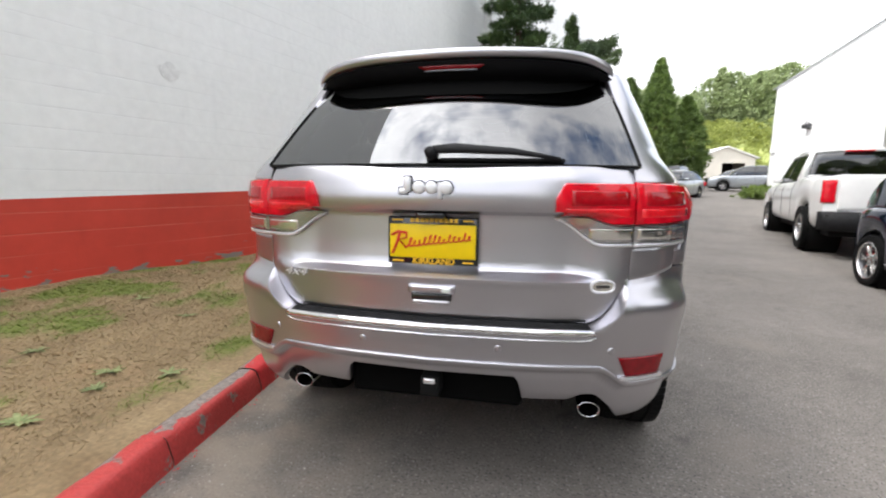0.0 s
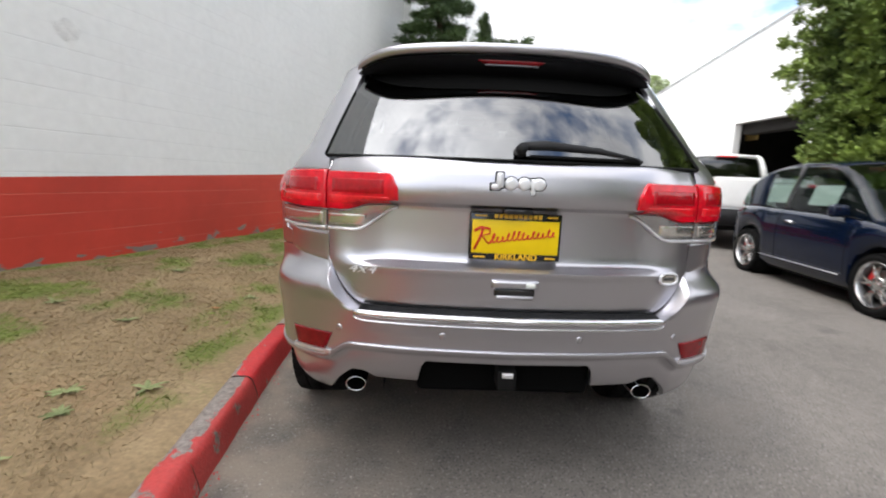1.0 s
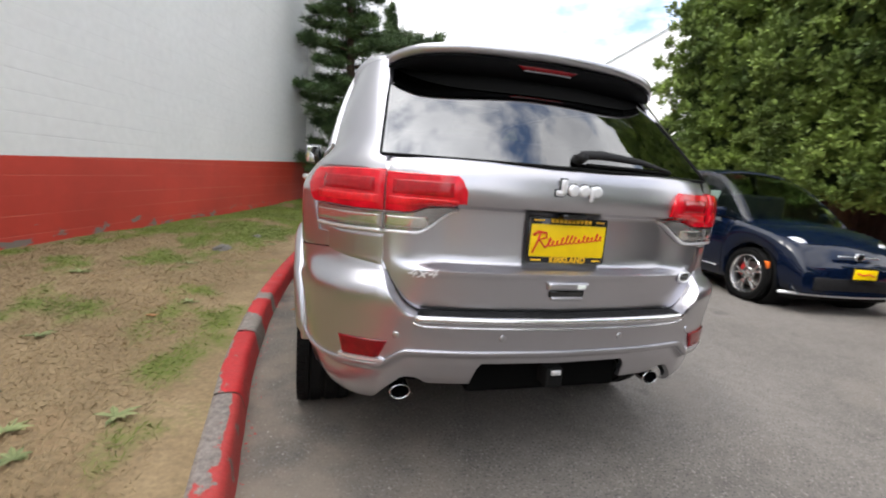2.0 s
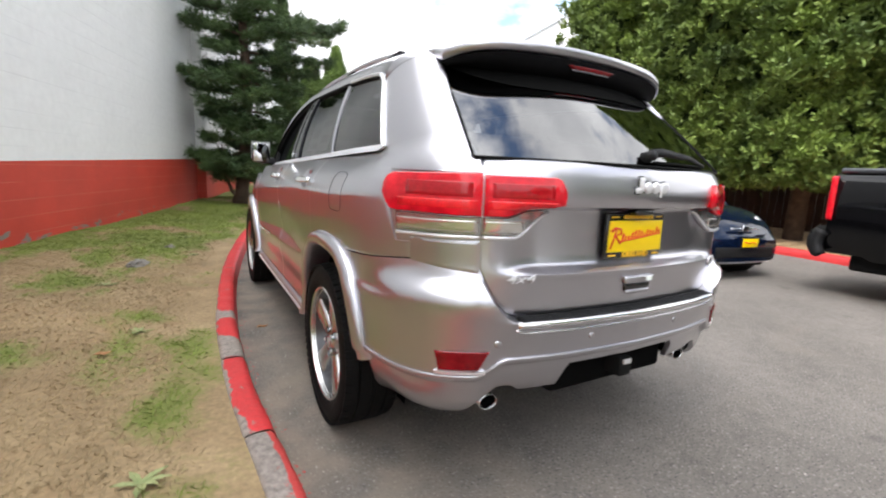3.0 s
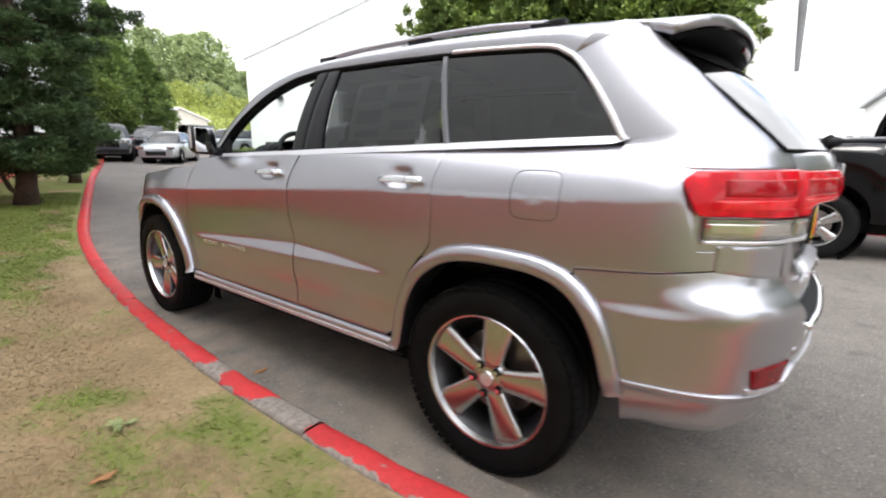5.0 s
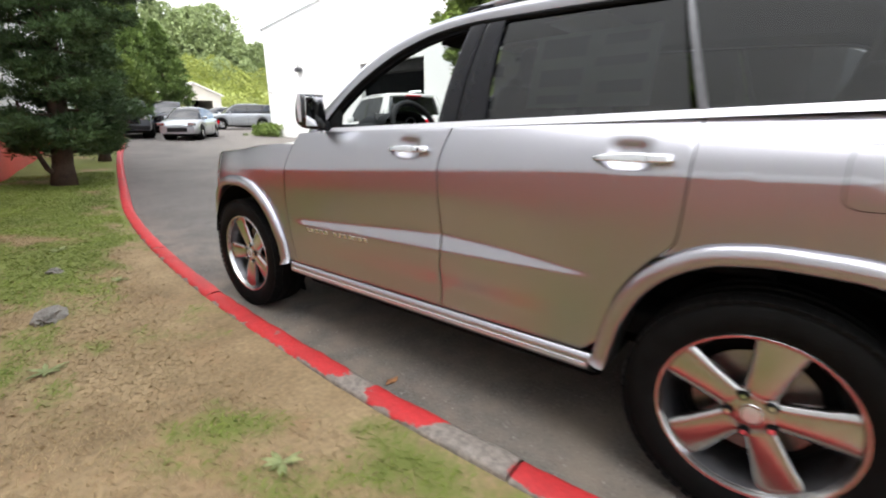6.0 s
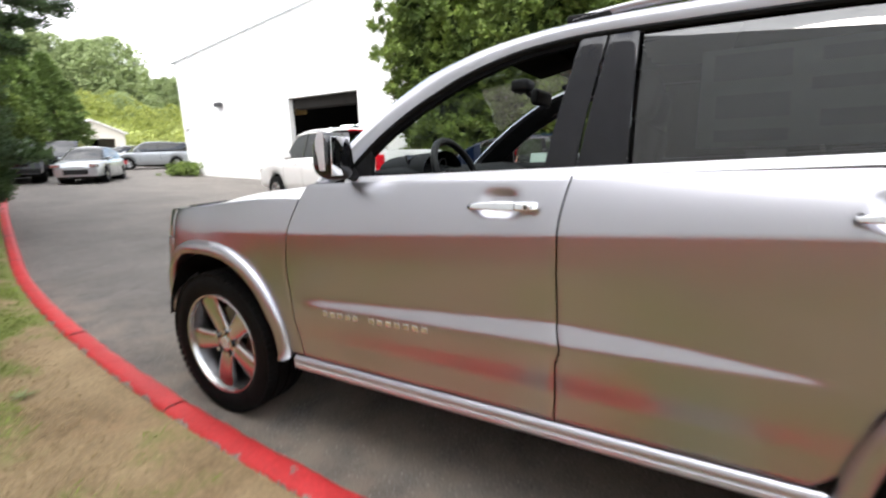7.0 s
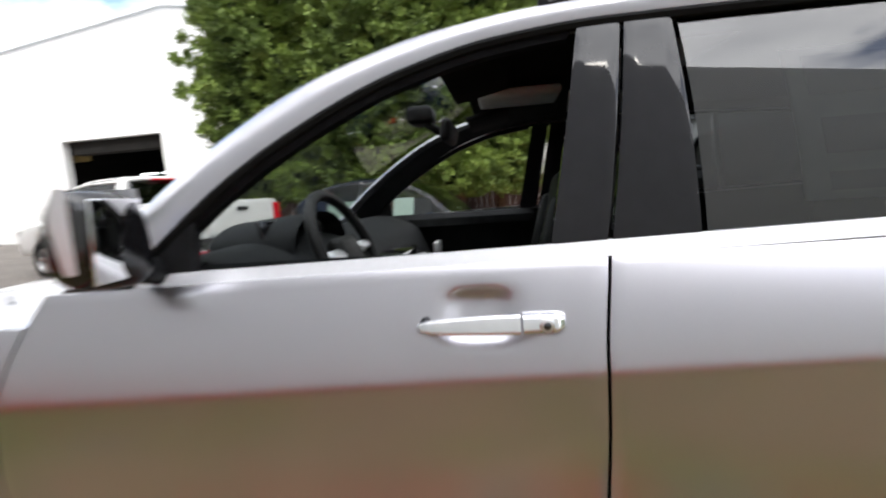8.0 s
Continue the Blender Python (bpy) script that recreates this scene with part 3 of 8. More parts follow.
REAR_AT, FRONT_AT = -0.30, 2.35
rear_path, REAR_LEN = outline([(0.925, -0.30), (0.92, -0.45), (0.903, -0.57), (0.868, -0.70), (0.795, -0.81), (0.66, -0.893), (0.53, -0.938), (0.29, -0.975), (0.0, -0.99)])
front_path, FRONT_LEN = outline([(0.925, 2.35), (0.922, 2.7), (0.905, 3.0), (0.875, 3.25), (0.815, 3.45), (0.70, 3.60), (0.50, 3.71), (0.25, 3.77), (0.0, 3.79)])
A_REAR, A_FRONT = REAR_AT - REAR_LEN, FRONT_AT + FRONT_LEN


def plan(a):
    if a < REAR_AT:
        return rear_path(REAR_AT - a)
    if a > FRONT_AT:
        return front_path(a - FRONT_AT)
    return (0.925, a)


def a_at_x(x):
    """How far round the tail the plan comes to half-width x."""
    lo, hi = A_REAR, REAR_AT
    for _ in range(40):
        mid = (lo + hi) / 2
        lo, hi = (mid, hi) if plan(mid)[0] < x else (lo, mid)
    return lo


D_LOW = curve_of([(0.28, -0.13), (0.31, -0.085), (0.335, -0.045), (0.36, -0.018), (0.395, -0.016), (0.415, -0.030), (0.50, -0.031), (0.60, -0.021), (0.80, -0.008), (0.92, -0.002), (1.20, 0.004)])
CREASE_Z = curve_of([(-0.7, 1.116), (-0.4, 1.100), (0.5, 1.080), (1.25, 1.043), (1.6, 1.024), (2.25, 0.988), (3.2, 0.945)])


def shoulder(a, z):
    """The flank's profile: nearly upright up to a hard shoulder line, then falling in towards the windows."""
    zc = CREASE_Z(a)
    if z <= zc:
        return D_LOW(z)
    h, top = z - zc, 1.24 - zc
    fall = 0.25 * h + (0.096 - 0.25 * top) / (top * top) * h * h
    soft = step(0.55, 0.25, a) * step(-0.36, -0.12, a)
    return D_LOW(zc) - fall - 0.004 * soft * math.exp(-(h / 0.03) ** 2)


LIP_WIDE = lines_of([(0.45, 0.006), (0.57, 0.016), (0.87, 0.048), (1.2, 0.068), (1.67, 0.052), (2.3, 0.028)])
D_BUMP = curve_of([(0.33, -0.17), (0.37, -0.105), (0.40, -0.077), (0.43, -0.061), (0.48, -0.048), (0.508, -0.044), (0.527, -0.022), (0.547, -0.018), (0.60, -0.014), (0.70, -0.004), (0.78, 0.006), (0.805, 0.002), (0.866, -0.046),
                   (0.90, -0.052), (0.98, -0.05), (1.06, -0.046), (1.14, -0.047), (1.19, -0.056), (1.24, -0.09), (1.30, -0.14)])
D_GATE = curve_of([(0.66, -0.09), (0.70, -0.065), (0.73, -0.052), (0.80, -0.046), (0.85, -0.041), (0.872, -0.037), (0.90, -0.08), (0.93, -0.088), (1.0, -0.091), (1.082, -0.09), (1.10, -0.022),
                   (1.14, -0.015), (1.19, -0.024), (1.23, -0.040), (1.25, -0.055), (1.30, -0.12)])
D_NOSE = curve_of([(0.28, -0.12), (0.40, -0.03), (0.5, 0.0), (0.7, 0.0), (0.85, -0.01), (1.0, -0.04), (1.08, -0.075), (1.2, -0.13)])


D_FLAT = curve_of([(0.66, -0.075), (0.72, -0.056), (0.78, -0.048), (0.86, -0.045), (0.95, -0.049), (1.05, -0.048), (1.14, -0.046), (1.19, -0.052), (1.23, -0.072), (1.30, -0.13)])


def dimple(a, z):
    """The finger hollows behind the door handles."""
    return sum(0.030 * math.exp(-((a - c) / 0.055) ** 4 - ((z - 1.134) / 0.036) ** 4) for c in (0.435, 1.397))


def bulge(a, z, gate_skin=False):
    """How far the skin stands out from the plan; gate_skin: the tailgate's own face."""
    if gate_skin:
        return lerp(D_GATE(z), D_FLAT(z), step(0.44, 0.655, plan(a)[0]))
    x = plan(a)[0]
    door = shoulder(a, z) - dimple(a, z)
    wide = LIP_WIDE(a)
    lip = step(0.44, 0.60, a) * (1 - step(2.20, 2.36, a)) * wide / 0.068
    if lip > 0:
        zl = 0.695 + 0.022 * (1.2 - a)
        over = min(1.0, max(0.0, (z - zl) / wide))
        door += lip * (0.013 * step(0.50, zl, z) * (1 - over) - 0.020 * over * (1 - step(zl + wide, zl + wide + 0.2, z)))
    wr, wf = step(0.0, 0.36, -0.24 - a), step(2.5, 3.05, a)
    if wr > 0:
        k = 1 - step(0.56, 0.67, x)
        zz = z - 0.058 * k * (1 - step(0.62, 0.74, z))
        rear = D_BUMP(zz)
        gate = (1 - step(0.40, 0.62, x)) * step(0.726, 0.733, z)
        rear = lerp(rear, D_GATE(z), gate)
        high = step(0.76, 0.80, z) * (1 - step(0.0, 0.24, -0.52 - a))
        return lerp(lerp(door, rear, wr), door, high)
    return lerp(door, D_NOSE(z), wf)


def skin(a, z, off=0.0, side=-1, gate_skin=False):
    """A point of the body's lower skin: a runs round the plan from tail (less than -0.3) along the flank to the nose."""
    (x0, y0), (x1, y1) = plan(a - 0.006), plan(a + 0.006)
    tx, ty = x1 - x0, y1 - y0
    n = math.hypot(tx, ty) or 1
    nx, ny = ty / n, -tx / n
    x, y = plan(a)
    d = bulge(a, z, gate_skin) + off
    return Vector((side * max(0.0, x + nx * d), y + ny * d, z))


def spaced(n, edge=0.012):
    """Steps from 0 to 1 with a narrow first and last one, which form a panel's rounded rim."""
    return [0.0, edge] + [edge + (1 - 2 * edge) * i / n for i in range(1, n)] + [1 - edge, 1.0]


def panel(fn, nu, nv, thick=0.014, rim=0.003, edge=0.012):
    """A body panel from fn(s, t, off): a closed sheet of some thickness with softly rolled edges."""
    bm = bmesh.new()
    us, vs = spaced(nu, edge), spaced(nv, edge)
    outer, inner = [], []
    for j, t in enumerate(vs):
        ro, ri = [], []
        for i, s in enumerate(us):
            border = i in (0, len(us) - 1) or j in (0, len(vs) - 1)
            ro.append(bm.verts.new(fn(s, t, -rim if border else 0.0)))
            ri.append(bm.verts.new(fn(s, t, -thick)))
        outer.append(ro)
        inner.append(ri)
    nx, ny = len(us) - 1, len(vs) - 1
    for j in range(ny):
        for i in range(nx):
            bm.faces.new((outer[j][i], outer[j][i + 1], outer[j + 1][i + 1], outer[j + 1][i]))
            bm.faces.new((inner[j][i], inner[j + 1][i], inner[j + 1][i + 1], inner[j][i + 1]))
    for i in range(nx):
        bm.faces.new((outer[0][i], inner[0][i], inner[0][i + 1], outer[0][i + 1]))
        bm.faces.new((outer[ny][i], outer[ny][i + 1], inner[ny][i + 1], inner[ny][i]))
    for j in range(ny):
        bm.faces.new((outer[j][0], outer[j + 1][0], inner[j + 1][0], inner[j][0]))
        bm.faces.new((outer[j][nx], inner[j][nx], inner[j + 1][nx], outer[j + 1][nx]))
    return bm


def bez(a, m, b, t):
    return a * (1 - t) ** 2 + m * (2 * t * (1 - t)) + b * t * t


ARCH = [(-0.502, 0.485), (-0.485, 0.58), (-0.44, 0.72), (-0.372, 0.82), (-0.27, 0.885), (-0.15, 0.908), (0.0, 0.912), (0.15, 0.895), (0.29, 0.83), (0.395, 0.72), (0.465, 0.56), (0.50, 0.40)]
ARCH_TOP = curve_of(ARCH)
BELT = lambda a: 1.232 + (1.2 - a) * 0.03


def arch_low(a, axle, flip, foot):
    r = (a - axle) * flip
    return max(foot, ARCH_TOP(r) - 0.03) if -0.50 < r < 0.50 else foot


suv = thing("suv", "silver metallic mid-size SUV parked close along the kerb, front window down", "SUV")


def pair(name, make, mat, label="", smooth=True, angle=40, under=None):
    """The same part on both sides of the vehicle."""
    out = []
    for side in (-1, 1):
        ob = part(name, make(side), mat, under or suv, label, smooth)
        sharpen(ob, angle)
        out.append(ob)
    return out


def rows_patch(side, left, right, low, high, off=0.0):
    """A patch between two edges a = left(z), right(z), from low to high (functions of s, or numbers)."""
    def fn(s, t, o):
        lo, hi = (f(s) if callable(f) else f for f in (low, high))
        z = lerp(lo, hi, t)
        a = lerp(left(z) if callable(left) else left, right(z) if callable(right) else right, s)
        return skin(a, z, off + o, side)
    return fn


# doors
def rear_edge(z):
    r = 0.27
    for q in range(30):
        a = 0.27 + q * 0.01
        if ARCH_TOP(a) + 0.012 >= z:
            r = a
    return r


REAR_EDGE = curve_of([(z, rear_edge(z)) for z in (0.40, 0.48, 0.56, 0.64, 0.72, 0.80, 0.88)] + [(0.95, 0.262), (1.3, 0.25)])
FRONT_EDGE = curve_of([(0.40, 2.335), (0.6, 2.372), (0.8, 2.372), (1.0, 2.34), (1.12, 2.30), (1.24, 2.24)])
MID_EDGE = curve_of([(0.40, 1.205), (0.62, 1.20), (0.68, 1.186), (0.75, 1.20), (1.05, 1.20), (1.24, 1.175)])

doors_rear = pair("rear_door", lambda sd: panel(rows_patch(sd, REAR_EDGE, lambda z: MID_EDGE(z) - 0.003, 0.418, lambda s: BELT(lerp(0.25, 1.19, s)) - 0.012), 64, 84), M_SILVER, "silver door with a bright crease low on its skin")
doors_front = pair("front_door", lambda sd: panel(rows_patch(sd, lambda z: MID_EDGE(z) + 0.003, FRONT_EDGE, 0.418, lambda s: BELT(lerp(1.2, 2.24, s)) - 0.012), 70, 84), M_SILVER, "silver door with a bright crease low on its skin")
pair("sill", lambda sd: panel(rows_patch(sd, 0.50, 2.40, 0.305, 0.412), 30, 10), M_SILVER)
pair("sill_trim", lambda sd: panel(rows_patch(sd, 0.51, 2.39, 0.364, 0.380, 0.007), 30, 3, 0.01), M_BRIGHT, "bright strip along the sill")


# quarter panel between rear door, arch, bumper and lamp
A_LAMP_F, A_SEAM, A_TIP = -0.605, a_at_x(0.667), a_at_x(0.40)
A_CUT = a_at_x(0.862)


def quarter(side):
    def fn(s, t, o):
        a = lerp(A_CUT + 0.004, 0.258, s)
        seam = lerp(0.912, 0.880, (a - A_CUT) / (-0.317 - A_CUT)) if a < -0.317 else 0.0
        foot = max(seam, arch_low(a, 0.0, 1, 0.4) if a > -0.40 else 0)
        top = BELT(a) - 0.012
        if a < A_LAMP_F + 0.01:
            top = lerp(0.965, BELT(a) - 0.012, step(A_LAMP_F - 0.055, A_LAMP_F + 0.01, a))
        z = lerp(foot, top, t)
        if s > 0.9:
            a = lerp(a, REAR_EDGE(max(z, 0.80)) - 0.005, (s - 0.9) * 10)
        return skin(a, z, o, side)
    return panel(fn, 60, 44)


pair("quarter_panel", quarter, M_SILVER)


def rear_shoulder(side):
    """Skin over the lamp up to the glass line, from the flank to the tailgate."""
    def fn(s, t, o):
        a = lerp(A_SEAM + 0.004, A_LAMP_F + 0.02, s)
        top = lerp(1.243, BELT(-0.55) - 0.012, s)
        return skin(a, lerp(1.196, top, t), o, side)
    return panel(fn, 12, 6, edge=0.03)


pair("shoulder_panel", rear_shoulder, M_SILVER)

# rear bumper in one piece across the tail
A_FLARE_END = -0.478


def bumper_top(a):
    x = plan(a)[0]
    if a > A_CUT:
        return lerp(0.908, 0.876, (a - A_CUT) / (-0.317 - A_CUT))
    if x > 0.667:
        return lerp(0.877, 0.906, (x - 0.667) / 0.195)
    return 0.722 + 0.155 * max(0.0, (x - 0.52) / 0.147) ** 2.2


def bumper(s, t, o):
    half = 2 * s - 1
    a = lerp(A_REAR, -0.325, abs(half) ** 0.9)
    side = -1 if half < 0 else 1
    x = plan(a)[0]
    foot = 0.455 - 0.095 * step(0.60, 0.72, x) + 0.028 * math.exp(-((x - 0.55) / 0.05) ** 4)
    foot = lerp(0.545, foot, step(0.30, 0.325, x))
    if a > -0.5:
        foot = lerp(0.36, 0.50, step(-0.5, -0.44, a))
    if a > -0.49:
        foot = max(foot, ARCH_TOP(a) - 0.03)
    z = max(foot, lerp(0.36, bumper_top(a), t))
    return skin(a, z, o, side)


bump = sharpen(part("rear_bumper", panel(bumper, 170, 56, 0.02, 0.0008), M_SILVER, suv, "silver bumper cover"), 40)
pair("lamp_surround", lambda sd: panel(lambda s, t, o: skin(lerp(A_SEAM + 0.002, A_CUT + 0.002, s), lerp(lerp(0.877, 0.906, s), 0.982, t), o, sd), 16, 8, 0.02, 0.0008), M_SILVER)
pair("bumper_ledge", lambda sd: sheet(lambda s, t: lerp(skin(lerp(a_at_x(0.36), A_SEAM + 0.001, s), bumper_top(lerp(a_at_x(0.36), A_SEAM + 0.001, s)) - 0.001, -0.001, sd),
     skin(lerp(a_at_x(0.36), A_SEAM - 0.003, s), 0.729 + 0.155 * max(0.0, (plan(lerp(a_at_x(0.36), A_SEAM, s))[0] - 0.512) / 0.150) ** 2.2, -0.004, sd, True), t), 24, 3), M_SILVER)
pair("gate_surround", lambda sd: sheet(lambda s, t: skin(lerp(a_at_x(0.44), a_at_x(0.715), s), lerp(0.69, 0.96, t), -0.011, sd, True), 14, 14), M_SILVER)
pair("lamp_housing", lambda sd: sheet(lambda s, t: skin(lerp(A_SEAM - 0.004, A_LAMP_F + 0.03, s), lerp(0.93, 1.235, t), -0.006, sd), 24, 12), M_SILVER)
pad = part("step_pad", panel(lambda s, t, o: Vector((lerp(-0.53, 0.53, s), -0.99 + 0.135 * abs(lerp(-0.53, 0.53, s)) ** 1.9 + lerp(0.014, 0.062, t), 0.7255 + 0.006 * t + o)), 30, 4, 0.006), M_BLACKMATT, suv, "black ribbed loading pad")
for k in range(4):
    part("pad_rib", tube([(x, -0.99 + 0.135 * abs(x) ** 1.9 + 0.018 + 0.012 * k, 0.7285 + 0.0013 * k) for x in np.linspace(-0.52, 0.52, 25)], 0.0035, 6), M_BLACKMATT, pad)
part("bumper_trim", tube([skin(lerp(a_at_x(0.54), A_REAR, 1 - abs(2 * s - 1)), 0.7155, -0.003, -1 if s < 0.5 else 1) for s in np.linspace(0, 1, 61)], 0.0125, 10), M_CHROME, suv, "chrome strip on the bumper edge")
part("bumper_trim", tube([skin(lerp(a_at_x(0.545), A_REAR, 1 - abs(2 * s - 1)), 0.688 + 0.012 * abs(2 * s - 1) ** 30, 0.001, -1 if s < 0.5 else 1) for s in np.linspace(0, 1, 81)], 0.0032, 6), M_CHROME, suv, "fine bright line under the strip")
part("lower_trim", panel(lambda s, t, o: skin(lerp(A_FLARE_END, A_REAR, 1 - abs(2 * s - 1)), 0.519 + 0.024 * t + 0.058 * (1 - step(0.56, 0.67, plan(lerp(A_FLARE_END, A_REAR, 1 - abs(2 * s - 1)))[0])), 0.007 + o, -1 if s < 0.5 else 1), 110, 4, 0.012), M_SILVER, suv, "raised silver lip on the lower bumper")


# tailgate below the glass
def gate_half(x):
    return lerp(A_REAR, A_SEAM - 0.004, abs(x))


def gate(s, t, o):
    half = 2 * s - 1
    a = gate_half(half)
    x = plan(a)[0]
    foot = 0.736 + 0.155 * max(0.0, (x - 0.512) / 0.150) ** 2.2
    top = 1.245
    if x > 0.42:
        top = lerp(1.245, 1.241, step(0.42, 0.66, x))
    return skin(a, lerp(foot, top, t), o, -1 if half < 0 else 1, True)


gate_ob = sharpen(part("tailgate", panel(gate, 84, 64), M_SILVER, suv, "silver tailgate with a recess for the plate"), 40)


# tail lamps: outer half on the body, inner half on the tailgate
def lamp_red_low(a):
    x = plan(a)[0]
    return lerp(1.086, 1.062, step(0.50, 0.60, x)) if x < 0.72 else lerp(1.062, 1.066, step(0.72, 0.86, x))


def lamp_piece(a0, a1, low, high, off, nu=22, nv=8):
    def make(side):
        return panel(lambda s, t, o: skin(lerp(a0, a1, s), lerp(low(lerp(a0, a1, s)), high(lerp(a0, a1, s)), t), off + o, side), nu, nv, 0.02, 0.006, 0.03)
    return make


TOP_OUT = lambda a: lerp(1.196, 1.190, step(A_SEAM, A_LAMP_F, a)) - 0.022 * step(A_LAMP_F - 0.03, A_LAMP_F, a) ** 2
LOW_OUT = lambda a: lamp_red_low(a) + 0.085 * max(0.0, (a - (A_LAMP_F - 0.05)) / 0.05) ** 1.6
TOP_IN = lambda a: 1.192 - 0.050 * step(0.436, 0.397, plan(a)[0]) ** 1.6
LOW_IN = lambda a: lamp_red_low(a) + 0.016 * step(0.50, 0.40, plan(a)[0])
for nm, mk in (("tail_lamp", lamp_piece(A_SEAM + 0.003, A_LAMP_F, LOW_OUT, TOP_OUT, 0.016)), ("gate_lamp", lamp_piece(A_TIP, A_SEAM - 0.003, LOW_IN, TOP_IN, 0.016))):
    lamps = pair(nm, mk, M_REDLENS, "glossy red tail lamp lens")
    for ob, side in zip(lamps, (-1, 1)):
        inner = nm == "gate_lamp"
        a0, a1 = (a_at_x(0.415), A_SEAM - 0.003) if inner else (A_SEAM + 0.003, A_LAMP_F - 0.060)
        clear = sharpen(part("reversing_lens", lamp_piece(a0, a1, lambda a: 1.002 + (0.078 * step(0.56, 0.415, plan(a)[0]) if inner else 0), lambda a: lamp_red_low(a) - 0.003, 0.012)(side), M_CLEARLENS, ob, "clear silvery lens below the red one"))
        part("bezel", lamp_piece(a0, a1, lambda a: 0.990 + (0.081 * step(0.56, 0.415, plan(a)[0]) if inner else 0), lambda a: 1.0 + (0.078 * step(0.56, 0.415, plan(a)[0]) if inner else 0), 0.014, 20, 3)(side), M_BRIGHT, ob, "bright edge under the lens")
        for g0, g1, z0, z1 in ((0.05, 0.95, 1.086, 1.112),):
            part("light_guide", panel(lambda s, t, o: skin(lerp(lerp(a0, a1, g0), lerp(a0, a1, g1), s), lerp(z0, z1, t) , 0.0166 + o, side), 16, 3, 0.004, 0.0004, 0.1), M_REDBRIGHT, ob, "brighter red bar in the lamp")
        part("lamp_core", panel(lambda s, t, o: skin(lerp(lerp(a0, a1, 0.12 if inner else 0.10), lerp(a0, a1, 0.90 if inner else 0.86), s), lerp(1.122, 1.168, t), 0.0165 + o, side), 14, 4, 0.004, 0.0004, 0.08), M_REDCORE, ob, "deeper red field in the lamp")
        part("lamp_insert", panel(lambda s, t, o: skin(lerp(a_at_x(0.52) if inner else a0 + 0.01, a1 - 0.006, s), lerp(1.014, 1.048, t), 0.0126 + o, side), 12, 3, 0.004, 0.0004, 0.06), M_LAMPCHROME, ob, "silvered bulb reflector")

# reflectors, exhausts, sensors, hitch
pair("reflector", lambda sd: panel(lambda s, t, o: skin(lerp(a_at_x(0.625 + 0.03 * (1 - t)), a_at_x(0.785 - 0.012 * (1 - t)), s), lerp(0.562, 0.628, t), 0.007 + o, sd), 10, 4, 0.012, 0.003, 0.04), M_REDDEEP, "red reflector in the bumper corner")
pair("reflector_trim", lambda sd: panel(lambda s, t, o: skin(lerp(a_at_x(0.635), a_at_x(0.785), s), lerp(0.549, 0.560, t), 0.010 + o, sd), 10, 2, 0.012), M_BRIGHT, "bright lip under the reflector")
def flat_ring(profile, x):
    """A pipe end of flattened round section."""
    bm = revolve(profile, 32, "y")
    for v in bm.verts:
        v.co = Vector((v.co.x + x, v.co.y, v.co.z * 0.74 + 0.396))
    return bm


# Near-black for sooty bores and for shade painted into other parts.
M_SOOTSHADE = material("soot_and_painted_shade", (0.003, 0.003, 0.003), 0.95, gloss=0.05)
for side in (-1, 1):
    x = side * 0.55
    tip = part("exhaust_tip", flat_ring([(-0.62, 0.034), (-0.806, 0.0385), (-0.814, 0.0375), (-0.810, 0.0345)], x), M_CHROME, suv, "round chrome exhaust tip")
    part("bore", flat_ring([(-0.811, 0.035), (-0.67, 0.033), (-0.67, 0.001)], x), M_SOOTSHADE, tip, "sooty bore")
    for sx in (0.235, 0.60):
        a = a_at_x(sx)
        p, q = skin(a, 0.652, 0.0, side), skin(a, 0.652, 0.01, side)
        d = (q - p).normalized()
        part("parking_sensor", tube([p - d * 0.01, p + d * 0.002, p + d * 0.0035], [0.012, 0.012, 0.009], 16), M_SILVER, suv)
# Black box added to darken the ground under the tail.
part("under_tail_box", box(-0.46, 0.46, -0.68, -0.48, 0.36, 0.47, 0.05, 3), M_SOOTSHADE, suv, "added black box darkening the ground under the tail")
# Solid box: the opening's shade is put into its near-black colour.
part("hitch_housing", box(-0.318, 0.318, -0.872, -0.60, 0.405, 0.60, 0.018), M_SOOTSHADE, suv, "black box with the bumper opening's shade in its colour", False)
receiver = part("hitch_receiver", box(-0.034, 0.034, -0.945, -0.78, 0.446, 0.522, 0.008), M_RUBBER, suv, "black towing receiver")
part("receiver_cap", box(-0.020, 0.020, -0.953, -0.943, 0.498, 0.516, 0.003), M_BRIGHT, receiver, "bright receiver edge")

# plate with frame, handle, badges, camera pod
PY = -0.916
plate = part("plate_frame", box(-0.157, 0.157, PY - 0.004, PY + 0.012, 0.912, 1.075, 0.006), M_BLACKGLOSS, suv, "black plate frame with gold print")
part("plate", box(-0.148, 0.148, PY - 0.0075, PY, 0.935, 1.050, 0.003), M_PLATE_Y, plate, "yellow dealer plate with red script")
FACE = Matrix.Rotation(radians(90), 4, "X")
words("KIRKLAND", 0.030, M_GOLD, plate, Matrix.Translation((0.005, PY - 0.0055, 0.924)) @ FACE, 0.001, "plate_word", "gold lettering on the plate frame", width=0.001)
for k in range(10):
    part("plate_strip", box(-0.075 + 0.0166 * k, -0.0625 + 0.0166 * k, PY - 0.006, PY - 0.003, 1.056, 1.070, 0.001), M_GOLD, plate, "gold print bars on the plate frame")
for k, (x0, x1) in enumerate(((-0.14, -0.10), (0.105, 0.14))):
    part("plate_mark", box(x0, x1, PY - 0.006, PY - 0.003, 1.0605, 1.066, 0.001), M_GOLD, plate)
    part("plate_mark", box(x0, x1, PY - 0.006, PY - 0.003, 0.920, 0.926, 0.001), M_GOLD, plate)
